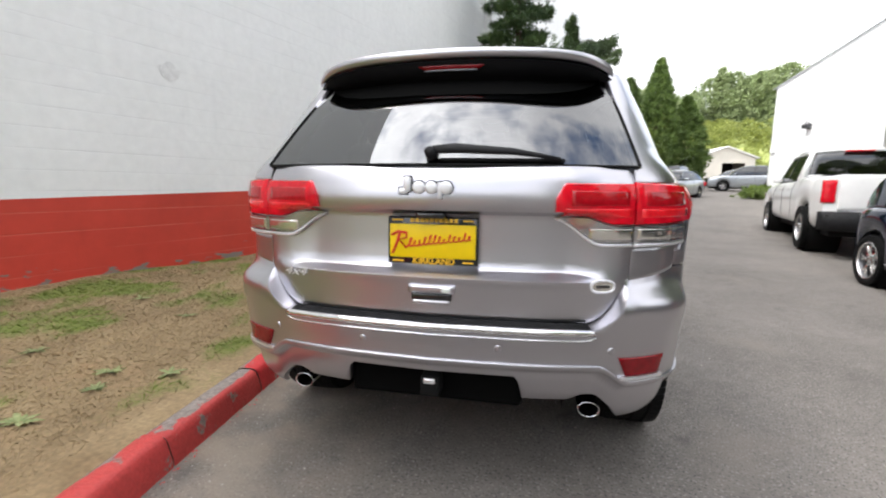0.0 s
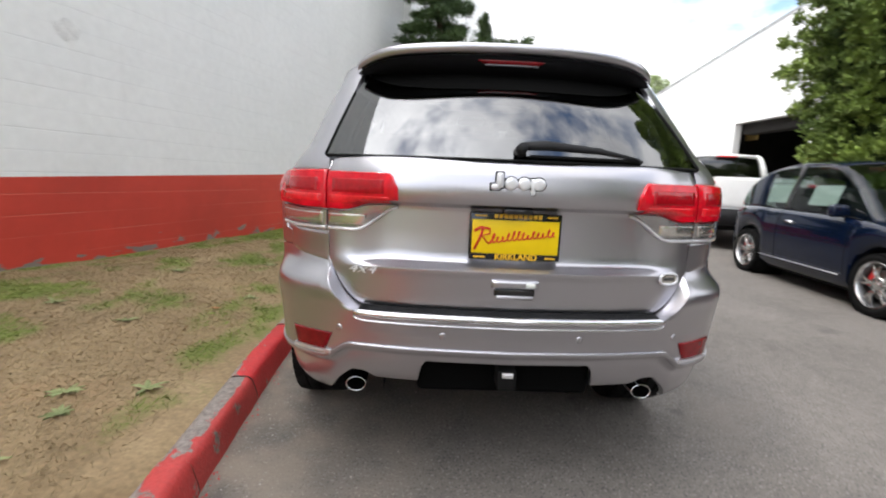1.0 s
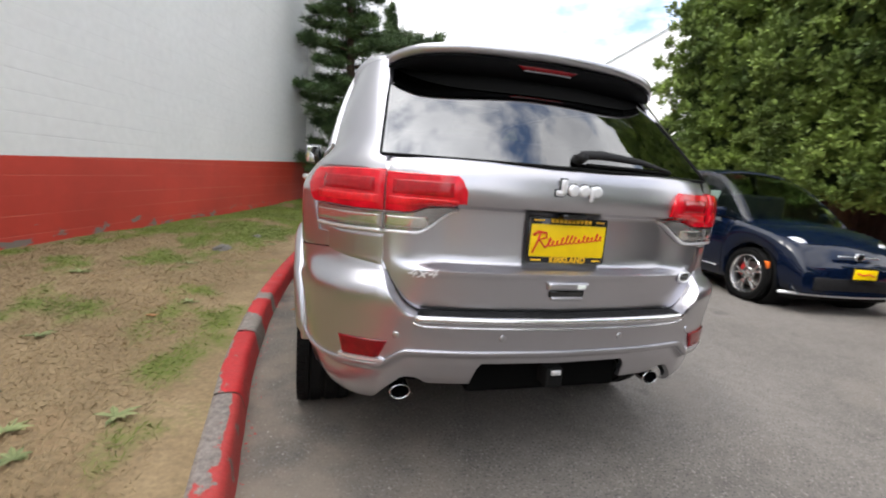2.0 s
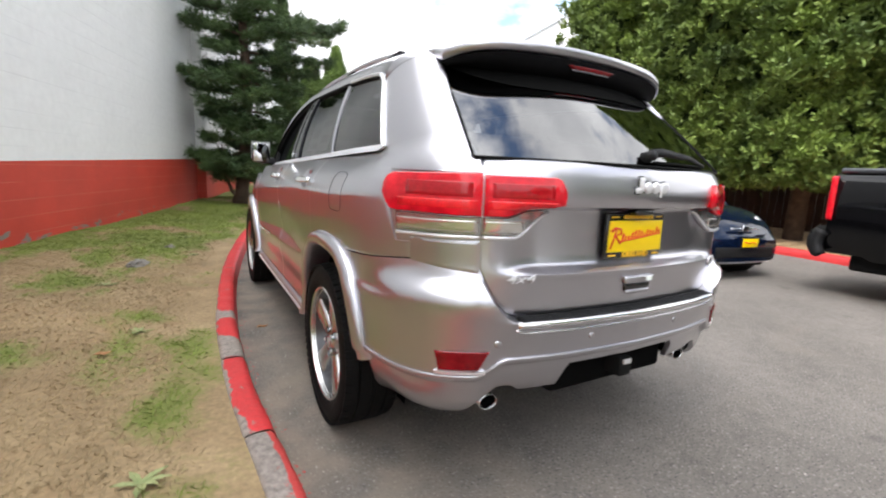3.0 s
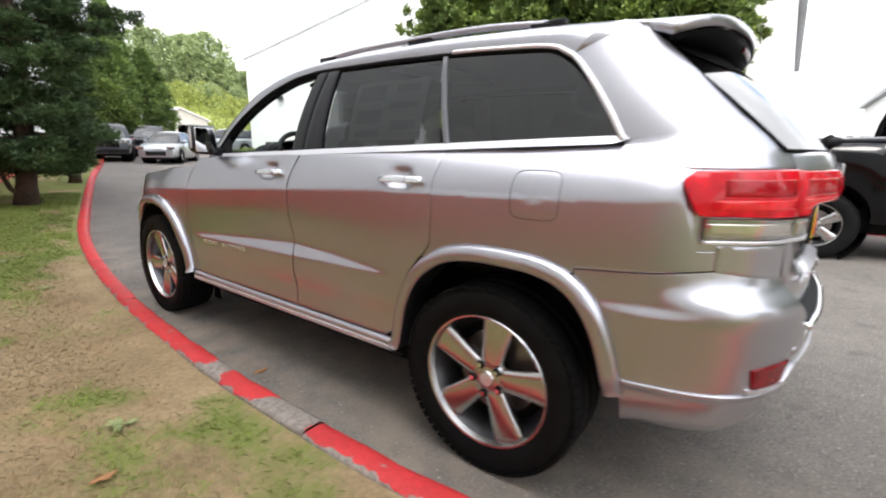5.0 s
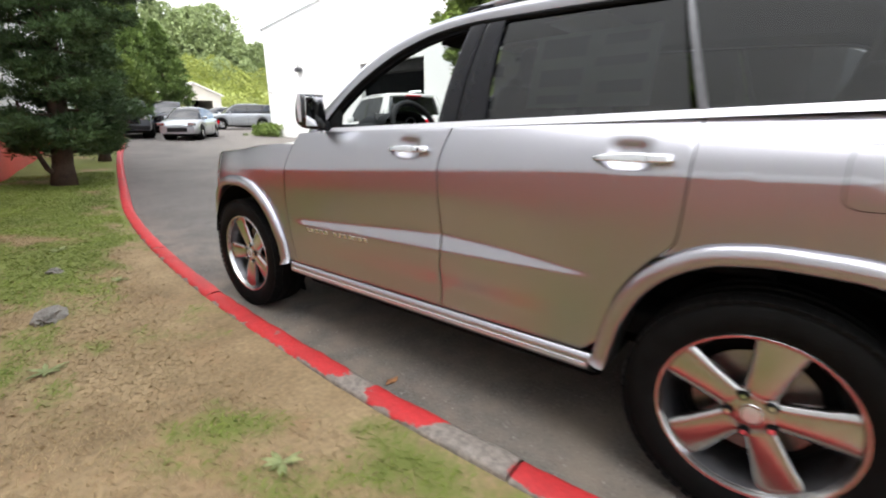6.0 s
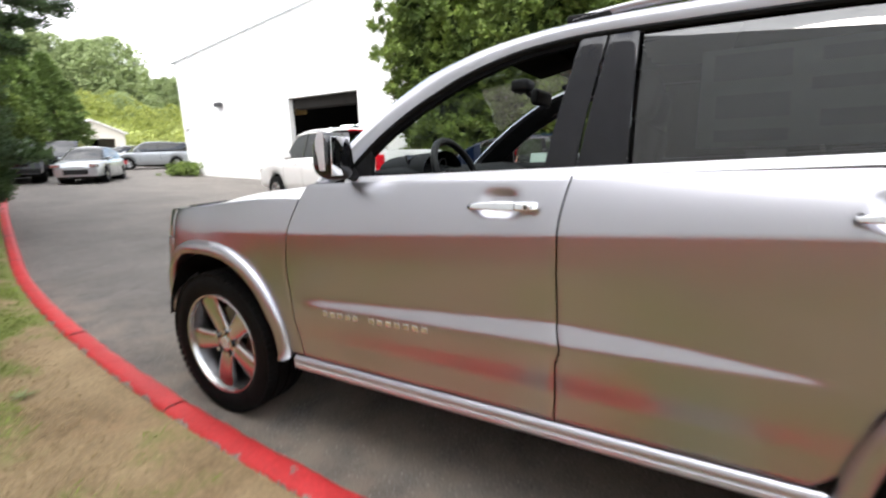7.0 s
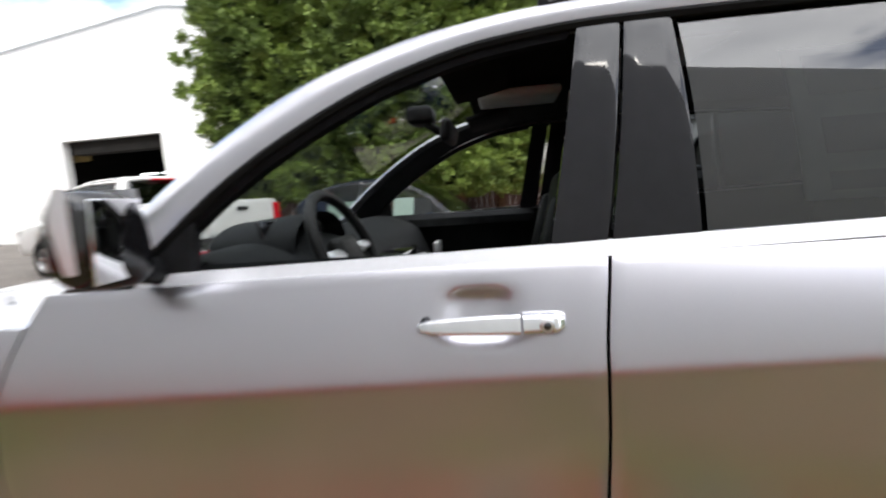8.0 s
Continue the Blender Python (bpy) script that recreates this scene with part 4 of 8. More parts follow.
# red script that cannot be spelled out: one slanting hand-drawn line of uneven height
def script(x):
    tall = 0.030 * math.exp(-((x + 0.108) / 0.016) ** 2) + 0.022 * math.exp(-((x + 0.008) / 0.010) ** 2)
    return 0.013 + tall


pts = []
for k in range(151):
    x = -0.090 + 0.00148 * k
    w = k / 150 * 13 * 2 * math.pi
    h = script(x) * (1.0 + 0.35 * math.sin(w * 0.37))
    z = h * (0.8 - 0.8 * math.cos(w))
    pts.append((x + 0.0052 * math.sin(w) + 0.30 * z, PY - 0.0078, 0.966 + 0.13 * (x + 0.13) + z))
part("script_stroke", tube(pts, 0.0042, 6, flat=0.6), M_PLATE_R, plate)
part("script_stroke", tube([(-0.140, PY - 0.0078, 1.012), (-0.120, PY - 0.0078, 1.024), (-0.088, PY - 0.0078, 1.020), (-0.088, PY - 0.0078, 1.004), (-0.116, PY - 0.0078, 0.996), (-0.090, PY - 0.0078, 0.968)], 0.0062, 6, flat=0.5), M_PLATE_R, plate)
part("script_stroke", tube([(-0.112, PY - 0.0078, 1.018), (-0.122, PY - 0.0078, 0.985), (-0.138, PY - 0.0078, 0.948)], 0.0066, 6, flat=0.5), M_PLATE_R, plate)
part("camera_pod", box(-0.05, 0.05, -0.955, -0.91, 1.070, 1.094, 0.01, 3), M_BLACKGLOSS, suv, "black camera pod above the plate")
handle = part("gate_handle", panel(lambda s, t, o: Vector((lerp(-0.075, 0.085, s), skin(A_REAR + 0.03, 0.83).y - 0.012 - o, lerp(0.822, 0.847, t))), 8, 3, 0.02), M_SILVER, suv, "silver grip over the tailgate release")
part("release_pocket", box(-0.066, 0.074, -0.952, -0.93, 0.792, 0.822, 0.008, 3), M_BLACKGLOSS, handle, "dark hand pocket")
part("pocket_lip", box(-0.06, 0.068, -0.957, -0.946, 0.783, 0.797, 0.005, 3), M_SILVER, handle)
part("keyhole_tag", box(0.04, 0.072, -0.960, -0.955, 0.8265, 0.842, 0.002), M_PAPER, handle, "small white tag")
# maker's emblem as plain rounded shapes on a dark backing
def oval(x, z, w, h, y, deep, mat, under, name):
    bm = revolve([(-deep, 0.55), (-deep * 0.9, 0.8), (-deep * 0.5, 0.97), (0, 1.0)], 28, "y", cap=True)
    for v in bm.verts:
        v.co = Vector((x + v.co.x * w, y + v.co.y, z + v.co.z * h))
    return part(name, bm, mat, under)


EY = skin(A_REAR, 1.172, 0.0, -1, True).y - 0.001
emblem = part("emblem", box(-0.083, -0.060, EY - 0.010, EY, 1.158, 1.207, 0.007, 3), M_BADGE, suv, "bright maker's emblem of plain rounded shapes")
part("emblem_piece", box(-0.100, -0.070, EY - 0.009, EY, 1.151, 1.171, 0.007, 3), M_BADGE, emblem)
part("emblem_piece", box(0.029, 0.044, EY - 0.009, EY, 1.137, 1.190, 0.006, 3), M_BADGE, emblem)
for x in (-0.034, 0.008, 0.055):
    oval(x, 1.172, 0.022, 0.021, EY, 0.010, M_BADGE, emblem, "emblem_piece")
    oval(x, 1.172, 0.0265, 0.0255, EY + 0.004, 0.006, M_BLACKGLOSS, emblem, "emblem_backing")
part("emblem_backing", box(-0.087, -0.056, EY - 0.002, EY + 0.006, 1.154, 1.211, 0.004), M_BLACKGLOSS, emblem)
part("emblem_backing", box(-0.104, -0.066, EY - 0.002, EY + 0.006, 1.147, 1.175, 0.004), M_BLACKGLOSS, emblem)
part("emblem_backing", box(0.025, 0.048, EY - 0.002, EY + 0.006, 1.133, 1.194, 0.004), M_BLACKGLOSS, emblem)


def on_tail(x, z, off, side):
    """A pose on the tail's skin with its z axis pointing outwards."""
    a = a_at_x(abs(x))
    p = skin(a, z, off, side, True)
    n = (skin(a, z, off + 0.05, side, True) - p).normalized()
    up = Vector((0, 0, 1))
    right = up.cross(n).normalized()
    up = n.cross(right)
    return Matrix(((right.x, up.x, n.x, p.x), (right.y, up.y, n.y, p.y), (right.z, up.z, n.z, p.z), (0, 0, 0, 1)))


words("4x4", 0.042, M_BADGE, suv, on_tail(0.53, 0.862, 0.005, -1) @ Matrix.Diagonal((1.6, 1, 1, 1)), 0.002, "drive_badge", "chrome 4x4 badge", 0.35, 0.0)
badge = on_tail(0.57, 0.862, 0.003, 1)
trim_badge = part("trim_badge", tube([badge @ Vector((0.037 * math.cos(w) * (1 + 0.12 * abs(math.sin(2 * w))), 0.019 * math.sin(w) * (1 + 0.12 * abs(math.sin(2 * w))), 0.004)) for w in np.linspace(0, 6.2832, 33)], 0.0045, 8), M_BADGE, suv, "small bright oval badge")
part("badge_field", sheet(lambda s, t: badge @ Vector((0.036 * t * math.cos(6.2832 * s), 0.018 * t * math.sin(6.2832 * s), 0.004)), 24, 2, closed=True), M_LAMPCHROME, trim_badge)
part("badge_bar", turned_box(badge @ Matrix.Translation((0, 0, 0.005)), 0.044, 0.010, 0.003, 0.001), M_ALLOYDARK, trim_badge)

# wheel arch flares
def flare(axle, flip):
    path = [(r * flip, z) for r, z in ARCH]
    dense = []
    fr, fz = [p[0] for p in path], [p[1] for p in path]
    s = np.r_[0, np.cumsum(np.hypot(np.diff(fr), np.diff(fz)))]
    cr, cz = curve_of(list(zip(s, fr))), curve_of(list(zip(s, fz)))
    prof = [(0.004, -0.012), (0.0, 0.004), (0.010, 0.024), (0.024, 0.033), (0.048, 0.036), (0.060, 0.031), (0.066, 0.018), (0.066, -0.10)]

    def make(side):
        def fn(u, t):
            d = u * s[-1]
            r, z = cr(d), cz(d)
            r2, z2 = cr(min(d + 0.02, s[-1])), cz(min(d + 0.02, s[-1]))
            r1, z1 = cr(max(d - 0.02, 0)), cz(max(d - 0.02, 0))
            tr, tz = r2 - r1, z2 - z1
            ln = math.hypot(tr, tz)
            ir, iz = tz / ln, -tr / ln
            if ir * (0 - r) + iz * (0.37 - z) < 0:
                ir, iz = -ir, -iz
            q = t * (len(prof) - 1)
            i = min(int(q), len(prof) - 2)
            inn, off = (lerp(prof[i][c], prof[i + 1][c], q - i) for c in (0, 1))
            a, zz = axle + r + ir * inn, z + iz * inn
            return skin(a, max(zz, 0.36), off, side)
        return sheet(fn, 60, 14)
    return make


pair("arch_flare", flare(0.0, 1), M_SILVER, "silver flare round the wheel arch", angle=50)
pair("arch_flare", flare(2.915, -1), M_SILVER, "silver flare round the wheel arch", angle=50)


def liner(axle):
    def make(side):
        bm = bmesh.new()
        revolve([(side * 0.52, 0.02), (side * 0.52, 0.47), (side * 0.90, 0.455)], 40, "x", (0, axle, 0.40), bm)
        bmesh.ops.delete(bm, geom=[v for v in bm.verts if v.co.z < 0.44 and abs(v.co.y - axle) > 0.1], context="VERTS")
        return bm
    return make


pair("wheel_well", liner(0.0), M_RUBBER)
pair("wheel_well", liner(2.915), M_RUBBER)
part("underbody", box(-0.78, 0.78, 0.49, 2.42, 0.24, 0.46, 0.04), M_RUBBER, suv)
part("underbody", box(-0.50, 0.50, -0.56, 3.6, 0.30, 0.50, 0.04), M_SOOTSHADE, suv)


# front fender, nose, bonnet
def fender(side):
    def fn(s, t, o):
        al = lerp(2.352, 3.34, s)
        foot = arch_low(al, 2.915, -1, 0.42)
        z = lerp(foot, 1.128 - 0.075 * step(2.4, 3.4, al), t)
        a = al + (FRONT_EDGE(z) + 0.006 - 2.352) * (1 - step(0, 0.35, s))
        return skin(a, z, o, side)
    return panel(fn, 50, 24)


pair("fender", fender, M_SILVER)
part("front_bumper", panel(lambda s, t, o: skin(lerp(3.348, A_FRONT, 1 - abs(2 * s - 1)), lerp(0.36, 0.89, t), o, -1 if s < 0.5 else 1), 60, 14), M_SILVER, suv, "silver front bumper")
pair("headlamp", lambda sd: panel(lambda s, t, o: skin(lerp(3.345, 3.80, s), lerp(0.895, 1.045 - 0.02 * s, t), o, sd), 14, 6), M_CLEARLENS, "clear headlamp lens")
part("grille", panel(lambda s, t, o: skin(lerp(3.80, A_FRONT, 1 - abs(2 * s - 1)), lerp(0.895, 1.03, t), o - 0.006, -1 if s < 0.5 else 1), 20, 4), M_BLACKGLOSS, suv, "dark grille")


def bonnet(s, t, o):
    x = lerp(-1, 1, s)
    y = lerp(2.34 - 0.10 * abs(x) ** 2, 3.64 - 0.32 * abs(x) ** 2.5, t)
    w = 0.835 - 0.05 * t - 0.10 * t ** 6
    z = 1.170 - 0.095 * t - 0.05 * t ** 5 - 0.045 * abs(x) ** 3 + 0.014 * (step(0.62, 0.50, abs(x))) * (1 - t)
    return Vector((x * w, y, z + o))


def bonnet_lip(side):
    """Skin from the fender's and headlamp's upper edge in to the bonnet."""
    def fn(s, t):
        al = lerp(2.36, A_FRONT - 0.02, s)
        z = 1.128 - 0.075 * step(2.4, 3.4, al) if al < 3.34 else lerp(1.053, 1.026, min(1.0, (al - 3.34) / 0.4))
        p = skin(al, z - 0.004, -0.002, side)
        u = min(1.0, (al - 2.24) / 1.08)
        x = 1.0 if u < 1 else min(1.0, plan(al)[0] / 0.72)
        q = bonnet(0.5 + 0.5 * side * x, u, -0.004)
        return lerp(p, q, t)
    return sheet(fn, 60, 4)


pair("bonnet_lip", bonnet_lip, M_SILVER)
sharpen(part("bonnet", panel(bonnet, 40, 24, 0.02), M_SILVER, suv, "silver bonnet with a raised middle"), 40)

# ---- upper body ----
# side glass outline (y, z), from the front foot up and over to the rear foot
def upper_x(y, z):
    """Half-width of the side above the belt line."""
    t = (z - 1.235) / 0.46
    foot = 0.829 - 0.035 * step(-0.05, -0.75, y)
    return foot - 0.075 * t - 0.10 * t * t - 0.02 * step(1.5, 2.3, y)


GLASS_TOP = curve_of([(-0.405, 1.275), (-0.36, 1.35), (-0.27, 1.475), (-0.20, 1.55), (-0.12, 1.59), (0.0, 1.605), (0.37, 1.628), (0.8, 1.64), (1.15, 1.643), (1.35, 1.626), (1.55, 1.573), (1.75, 1.478), (1.9, 1.383), (2.02, 1.285), (2.09, 1.225)])
ROOF_EDGE = curve_of([(-0.46, 1.655), (-0.30, 1.672), (0.0, 1.69), (0.5, 1.708), (1.0, 1.708), (1.3, 1.698), (1.5, 1.672), (1.7, 1.610), (1.9, 1.505), (2.1, 1.365), (2.3, 1.195)])
EDGE_X = curve_of([(-0.5, 0.60), (0.0, 0.612), (1.0, 0.612), (1.4, 0.615), (1.8, 0.685), (2.3, 0.770)])


def side_point(y, z, off=0.0, side=-1):
    return Vector((side * (upper_x(y, z) + off), y, z))


def roof_side(side):
    """The band between side glass and roof, running down the windscreen pillar."""
    def fn(s, t, o):
        y = lerp(-0.20, 2.09, s)
        lo = side_point(y, GLASS_TOP(y) + 0.006, o, side)
        ye = lerp(-0.34, 2.30, s)
        hi = Vector((side * EDGE_X(ye), ye, ROOF_EDGE(ye)))
        mid = Vector((side * (max(abs(lo.x), abs(hi.x)) * 0.45 + 0.55 * abs(lo.x) + 0.012), (lo.y + hi.y) / 2, lerp(lo.z, hi.z, 0.86)))
        p = bez(lo, mid, hi, t)
        return p + Vector((side * o * 0.7, 0, o * 0.7))
    return panel(fn, 60, 8, 0.02, 0.0, 0.006)


pair("roof_side", roof_side, M_SILVER)


GLASS_B, GLASS_T = lambda x: Vector((x, -0.943 + 0.31 * x * x, 1.249)), lambda x: Vector((x, -0.545 + 0.38 * x * x, 1.618 - 0.038 * x * x))


def pillar_point(s, t, side):
    y = lerp(-0.412, -0.195, t)
    a = side_point(y, GLASS_TOP(y) + 0.004, 0, side)
    b = Vector((side * lerp(0.668, 0.590, t), lerp(-0.803, -0.405, t), lerp(1.243, 1.640, t)))
    m = Vector((side * lerp(0.812, 0.705, t), lerp(-0.70, -0.37, t), lerp(1.25, 1.64, t)))
    return bez(a, m, b, s)


def rear_pillar(side):
    """The wide pillar between the quarter glass and the tailgate glass."""
    return panel(lambda s, t, o: pillar_point(s, t, side) + Vector((side * o * 0.8, -o * 0.5, 0)), 18, 26, 0.02, 0.0, 0.02)


pair("rear_pillar", rear_pillar, M_SILVER)


def pillar_root(side):
    """The skin flowing from the quarter panel up into the pillar without a joint."""
    def fn(s, t):
        a = lerp(-0.395, A_SEAM + 0.008, s)
        z0 = lerp(1.205, 1.200, s)
        p0, q0 = skin(a, z0, 0.0012, side), skin(a, z0 - 0.03, 0.0012, side)
        tt = 0.02 + 0.24 * s
        p1, q1 = pillar_point(s, tt, side), pillar_point(s, tt + 0.06, side)
        out = Vector((side * 0.0014, -0.001 * s, 0))
        m0, m1 = (p0 - q0) / 0.03 * (p1 - p0).length, (q1 - p1).normalized() * (p1 - p0).length
        h = t * t * (3 - 2 * t)
        return p0 * (1 - h) + (p1 + out) * h + m0 * (t * (1 - t) ** 2) - m1 * (t * t * (1 - t))
    return sheet(fn, 30, 12)


pair("pillar_root", pillar_root, M_SILVER)


def roof(s, t, o):
    y = lerp(-0.40, 1.44, t)
    x = lerp(-1, 1, s)
    return Vector((x * (EDGE_X(y) + 0.004), y, ROOF_EDGE(y) + 0.045 * (1 - abs(x) ** 2.4) + o))


part("roof", panel(roof, 30, 30, 0.02), M_SILVER, suv, "silver roof")


def corner_fill(side):
    """Skin from the pillar's head into the roof's rear corner."""
    def fn(s, t):
        lo = side_point(-0.20, GLASS_TOP(-0.20) + 0.006, 0, side)
        hi = Vector((side * EDGE_X(-0.34), -0.34, ROOF_EDGE(-0.34)))
        mid = Vector((side * (max(abs(lo.x), abs(hi.x)) * 0.45 + 0.55 * abs(lo.x) + 0.012), (lo.y + hi.y) / 2, lerp(lo.z, hi.z, 0.86)))
        return lerp(pillar_point(s, 1.0, side), bez(lo, mid, hi, s), t) + Vector((side * 0.0006, 0, 0.0006))
    return sheet(fn, 18, 4)


pair("roof_corner", corner_fill, M_SILVER)


# tailgate glass, wiper, spoiler
def gate_glass(s, t):
    x = lerp(-1, 1, s)
    b, u = GLASS_B(x * 0.663), GLASS_T(x * 0.588)
    p = lerp(b, u, t)
    return p + Vector((0, -0.008 * math.sin(math.pi * t), 0.004 * math.sin(math.pi * t)))


part("tailgate_glass", sheet(gate_glass, 30, 20), M_TINTREAR, suv, "dark privacy glass mirroring clouds and trees")
# Black sheet added as the spoiler's dark reflection across the glass's top.
part("reflection_band", sheet(lambda s, t: gate_glass(lerp(0.02, 0.98, s), lerp(0.72 + 0.24 * abs(2 * s - 1) ** 5, 0.99, t)) + Vector((0, -0.0025, 0.002)), 30, 6), M_SOOTSHADE, suv, "black band painted as the spoiler's dark reflection in the glass")
part("glass_seal", tube([gate_glass(s, 0.0) + Vector((0, -0.002, -0.003)) for s in np.linspace(0, 1, 31)], 0.005, 6), M_RUBBER, suv)
for s_end in (0.0, 1.0):
    part("glass_seal", tube([gate_glass(s_end, t) + Vector(((0.003 if s_end else -0.003), 0, 0)) for t in np.linspace(0, 1, 21)], 0.005, 6), M_RUBBER, suv)


def spoiler_top(s, t, o):
    x = lerp(-1, 1, s)
    k = abs(x)
    y = lerp(-0.36, -0.645 + 0.10 * k ** 2.2 + 0.07 * k ** 9, t)
    z = lerp(ROOF_EDGE(-0.38) + 0.045 * (1 - k ** 2.4), 1.672 + 0.020 * (1 - k ** 2) - 0.035 * k ** 8, t) + 0.006 * math.sin(math.pi * t)
    return Vector((x * lerp(0.602, 0.612, t), y, z + o))


spoiler = part("spoiler", panel(spoiler_top, 44, 8, 0.034), M_SILVER, suv, "silver roof spoiler with a black underside")


def spoiler_back(s, t):
    x = lerp(-1, 1, s)
    k = abs(x)
    top = spoiler_top(s, 1.0, -0.040) + Vector((0, 0.012, 0))
    foot = Vector((x * 0.560, -0.540 + 0.37 * (x * 0.56) ** 2, 1.575 + 0.032 * k ** 4))
    mid = (top + foot) / 2 + Vector((0, -0.035, -0.022))
    return bez(top, mid, foot, t)


part("underside", sheet(spoiler_back, 44, 10), M_FRAME, spoiler, "black underside")
brake = part("brake_lamp", panel(lambda s, t, o: spoiler_back(lerp(0.5 - 0.108 + 0.022 * t, 0.5 + 0.108 - 0.022 * t, s), lerp(0.14, 0.27, t)) + Vector((0, -0.006 - o, -0.003)), 12, 4, 0.01), M_REDDEEP, spoiler, "dark red third brake lamp")
part("lamp_rim", tube([spoiler_back(lerp(0.5 - 0.086, 0.5 + 0.086, s), 0.29) + Vector((0, -0.006, -0.004)) for s in np.linspace(0, 1, 13)], 0.0030, 6), M_DIVIDER, brake)
wiper = part("wiper", tube([gate_glass(0.5, 0.085) + Vector((0, -0.03, 0.012)), gate_glass(0.56, 0.11) + Vector((0, -0.04, 0.008)), gate_glass(0.70, 0.095) + Vector((0, -0.035, 0.004)), gate_glass(0.81, 0.05) + Vector((0, -0.02, 0))], [0.016, 0.019, 0.013, 0.006], 10, flat=0.7), M_BLACKMATT, suv, "black rear wiper parked on the glass")
part("wiper_pivot", tube([gate_glass(0.498, 0.07), gate_glass(0.498, 0.07) + Vector((0, -0.045, 0.012))], [0.022, 0.017], 14), M_BLACKMATT, wiper)
part("wiper_blade", tube([gate_glass(s, 0.035) + Vector((0, -0.010, 0)) for s in np.linspace(0.52, 0.82, 12)], 0.006, 6), M_RUBBER, wiper)

# side glass, pillars, chrome
def glass_pane(y0, y1, side, inset, lean0=0.0, lean1=0.0):
    def fn(s, t):
        y = lerp(y0, y1, s)
        lo = BELT(y) - 0.004
        z = lerp(lo, max(lo + 0.004, GLASS_TOP(min(max(y, -0.402), 2.08)) - 0.006), t)
        yy = y + lerp(lean0, lean1, s) * (z - 1.235)
        zz = min(z, GLASS_TOP(min(max(yy, -0.402), 2.08)) - 0.006) if t == 1 else z
        return side_point(yy, zz, -inset, side)
    return sheet(fn, 26, 12)


pair("rear_door_glass", lambda sd: glass_pane(0.285, 1.015, sd, 0.012, 0.24, 0.0), M_TINT, "dark tinted glass with a paper sticker behind it")
pair("quarter_glass", lambda sd: glass_pane(-0.40, 0.235, sd, 0.008, 0.0, 0.30), M_TINT, "dark tinted quarter glass")


def pillar(y0, y1, lean0, lean1, off):
    def make(side):
        def fn(s, t, o):
            z0 = BELT(lerp(y0, y1, s)) - 0.006
            y = lerp(y0, y1, s)
            top = GLASS_TOP(y + lerp(lean0, lean1, s) * 0.4) + 0.004
            z = lerp(z0, top, t)
            return side_point(y + lerp(lean0, lean1, s) * (z - 1.235), z, off + o, side)
        return panel(fn, 4, 14, 0.02, 0.002, 0.06)
    return make


pair("door_pillar", pillar(1.028, 1.170, 0.0, -0.15, 0.0), M_PILLAR, "gloss black pillar trim")
pair("door_pillar", pillar(1.178, 1.272, -0.15, -0.19, 0.0), M_PILLAR, "gloss black pillar trim")
pair("rear_divider", pillar(0.236, 0.262, 0.30, 0.28, 0.002), M_DIVIDER, "grey divider between the rear panes")


def trim_path(side):
    ys = np.r_[np.linspace(-0.412, -0.19, 24), np.linspace(-0.14, 0.32, 12)]
    return [side_point(y, GLASS_TOP(max(y, -0.405)) + 0.004, 0.005, side) for y in ys]


pair("belt_trim", lambda sd: panel(lambda s, t, o: side_point(lerp(-0.43, 2.09, s), BELT(lerp(-0.43, 2.09, s)) + lerp(-0.016, 0.009, t) * step(0.0, 0.012, s), 0.013 - 0.013 * t + o, sd), 60, 4, 0.012, 0.003, 0.004), M_BADGE, "bright strip along the window sill")
pair("quarter_trim", lambda sd: tube(trim_path(sd), 0.0095, 8), M_BRIGHT, "bright frame round the quarter glass")
pair("window_seal", lambda sd: tube([side_point(y, GLASS_TOP(y) - 0.004, -0.004, sd) for y in np.linspace(-0.2, 2.08, 60)], 0.010, 6), M_RUBBER)


# front door window frame, wide and dark along the pillar
def front_frame(side):
    def fn(s, t, o):
        y = lerp(1.20, 2.085, s)
        outer = side_point(y, GLASS_TOP(y), -0.004, side)
        yi = lerp(1.215, 2.035, s)
        inner = side_point(yi, max(BELT(yi) + 0.0, GLASS_TOP(yi) - 0.026 - 0.008 * s), -0.016, side)
        return lerp(outer, inner, t) + Vector((side * o, 0, 0))
    return panel(fn, 30, 3, 0.03)


pair("window_frame", front_frame, M_FRAME, "black frame of the open front window")
pair("mirror_triangle", lambda sd: panel(lambda s, t, o: side_point(lerp(1.965, 2.10, s), lerp(BELT(2.0) - 0.004, lerp(1.315, 1.215, s), t), -0.002 + o, sd), 4, 4, 0.03), M_BLACKMATT)


# windscreen
def screen(s, t):
    x = lerp(-1, 1, s)
    yb = lerp(2.42 - 0.13 * x * x, 1.475 - 0.05 * x * x, t)
    zb = lerp(1.150, ROOF_EDGE(1.45) + 0.035 - 0.03 * x * x, t)
    w = lerp(0.735, 0.60, t)
    return Vector((x * w, yb + 0.05 * math.sin(math.pi * t), zb + 0.035 * math.sin(math.pi * t)))


part("windscreen", sheet(screen, 24, 16), M_CLEAR, suv, "clear windscreen").visible_shadow = False
part("cowl", box(-0.72, 0.72, 2.20, 2.40, 1.10, 1.145, 0.012), M_BLACKMATT, suv)

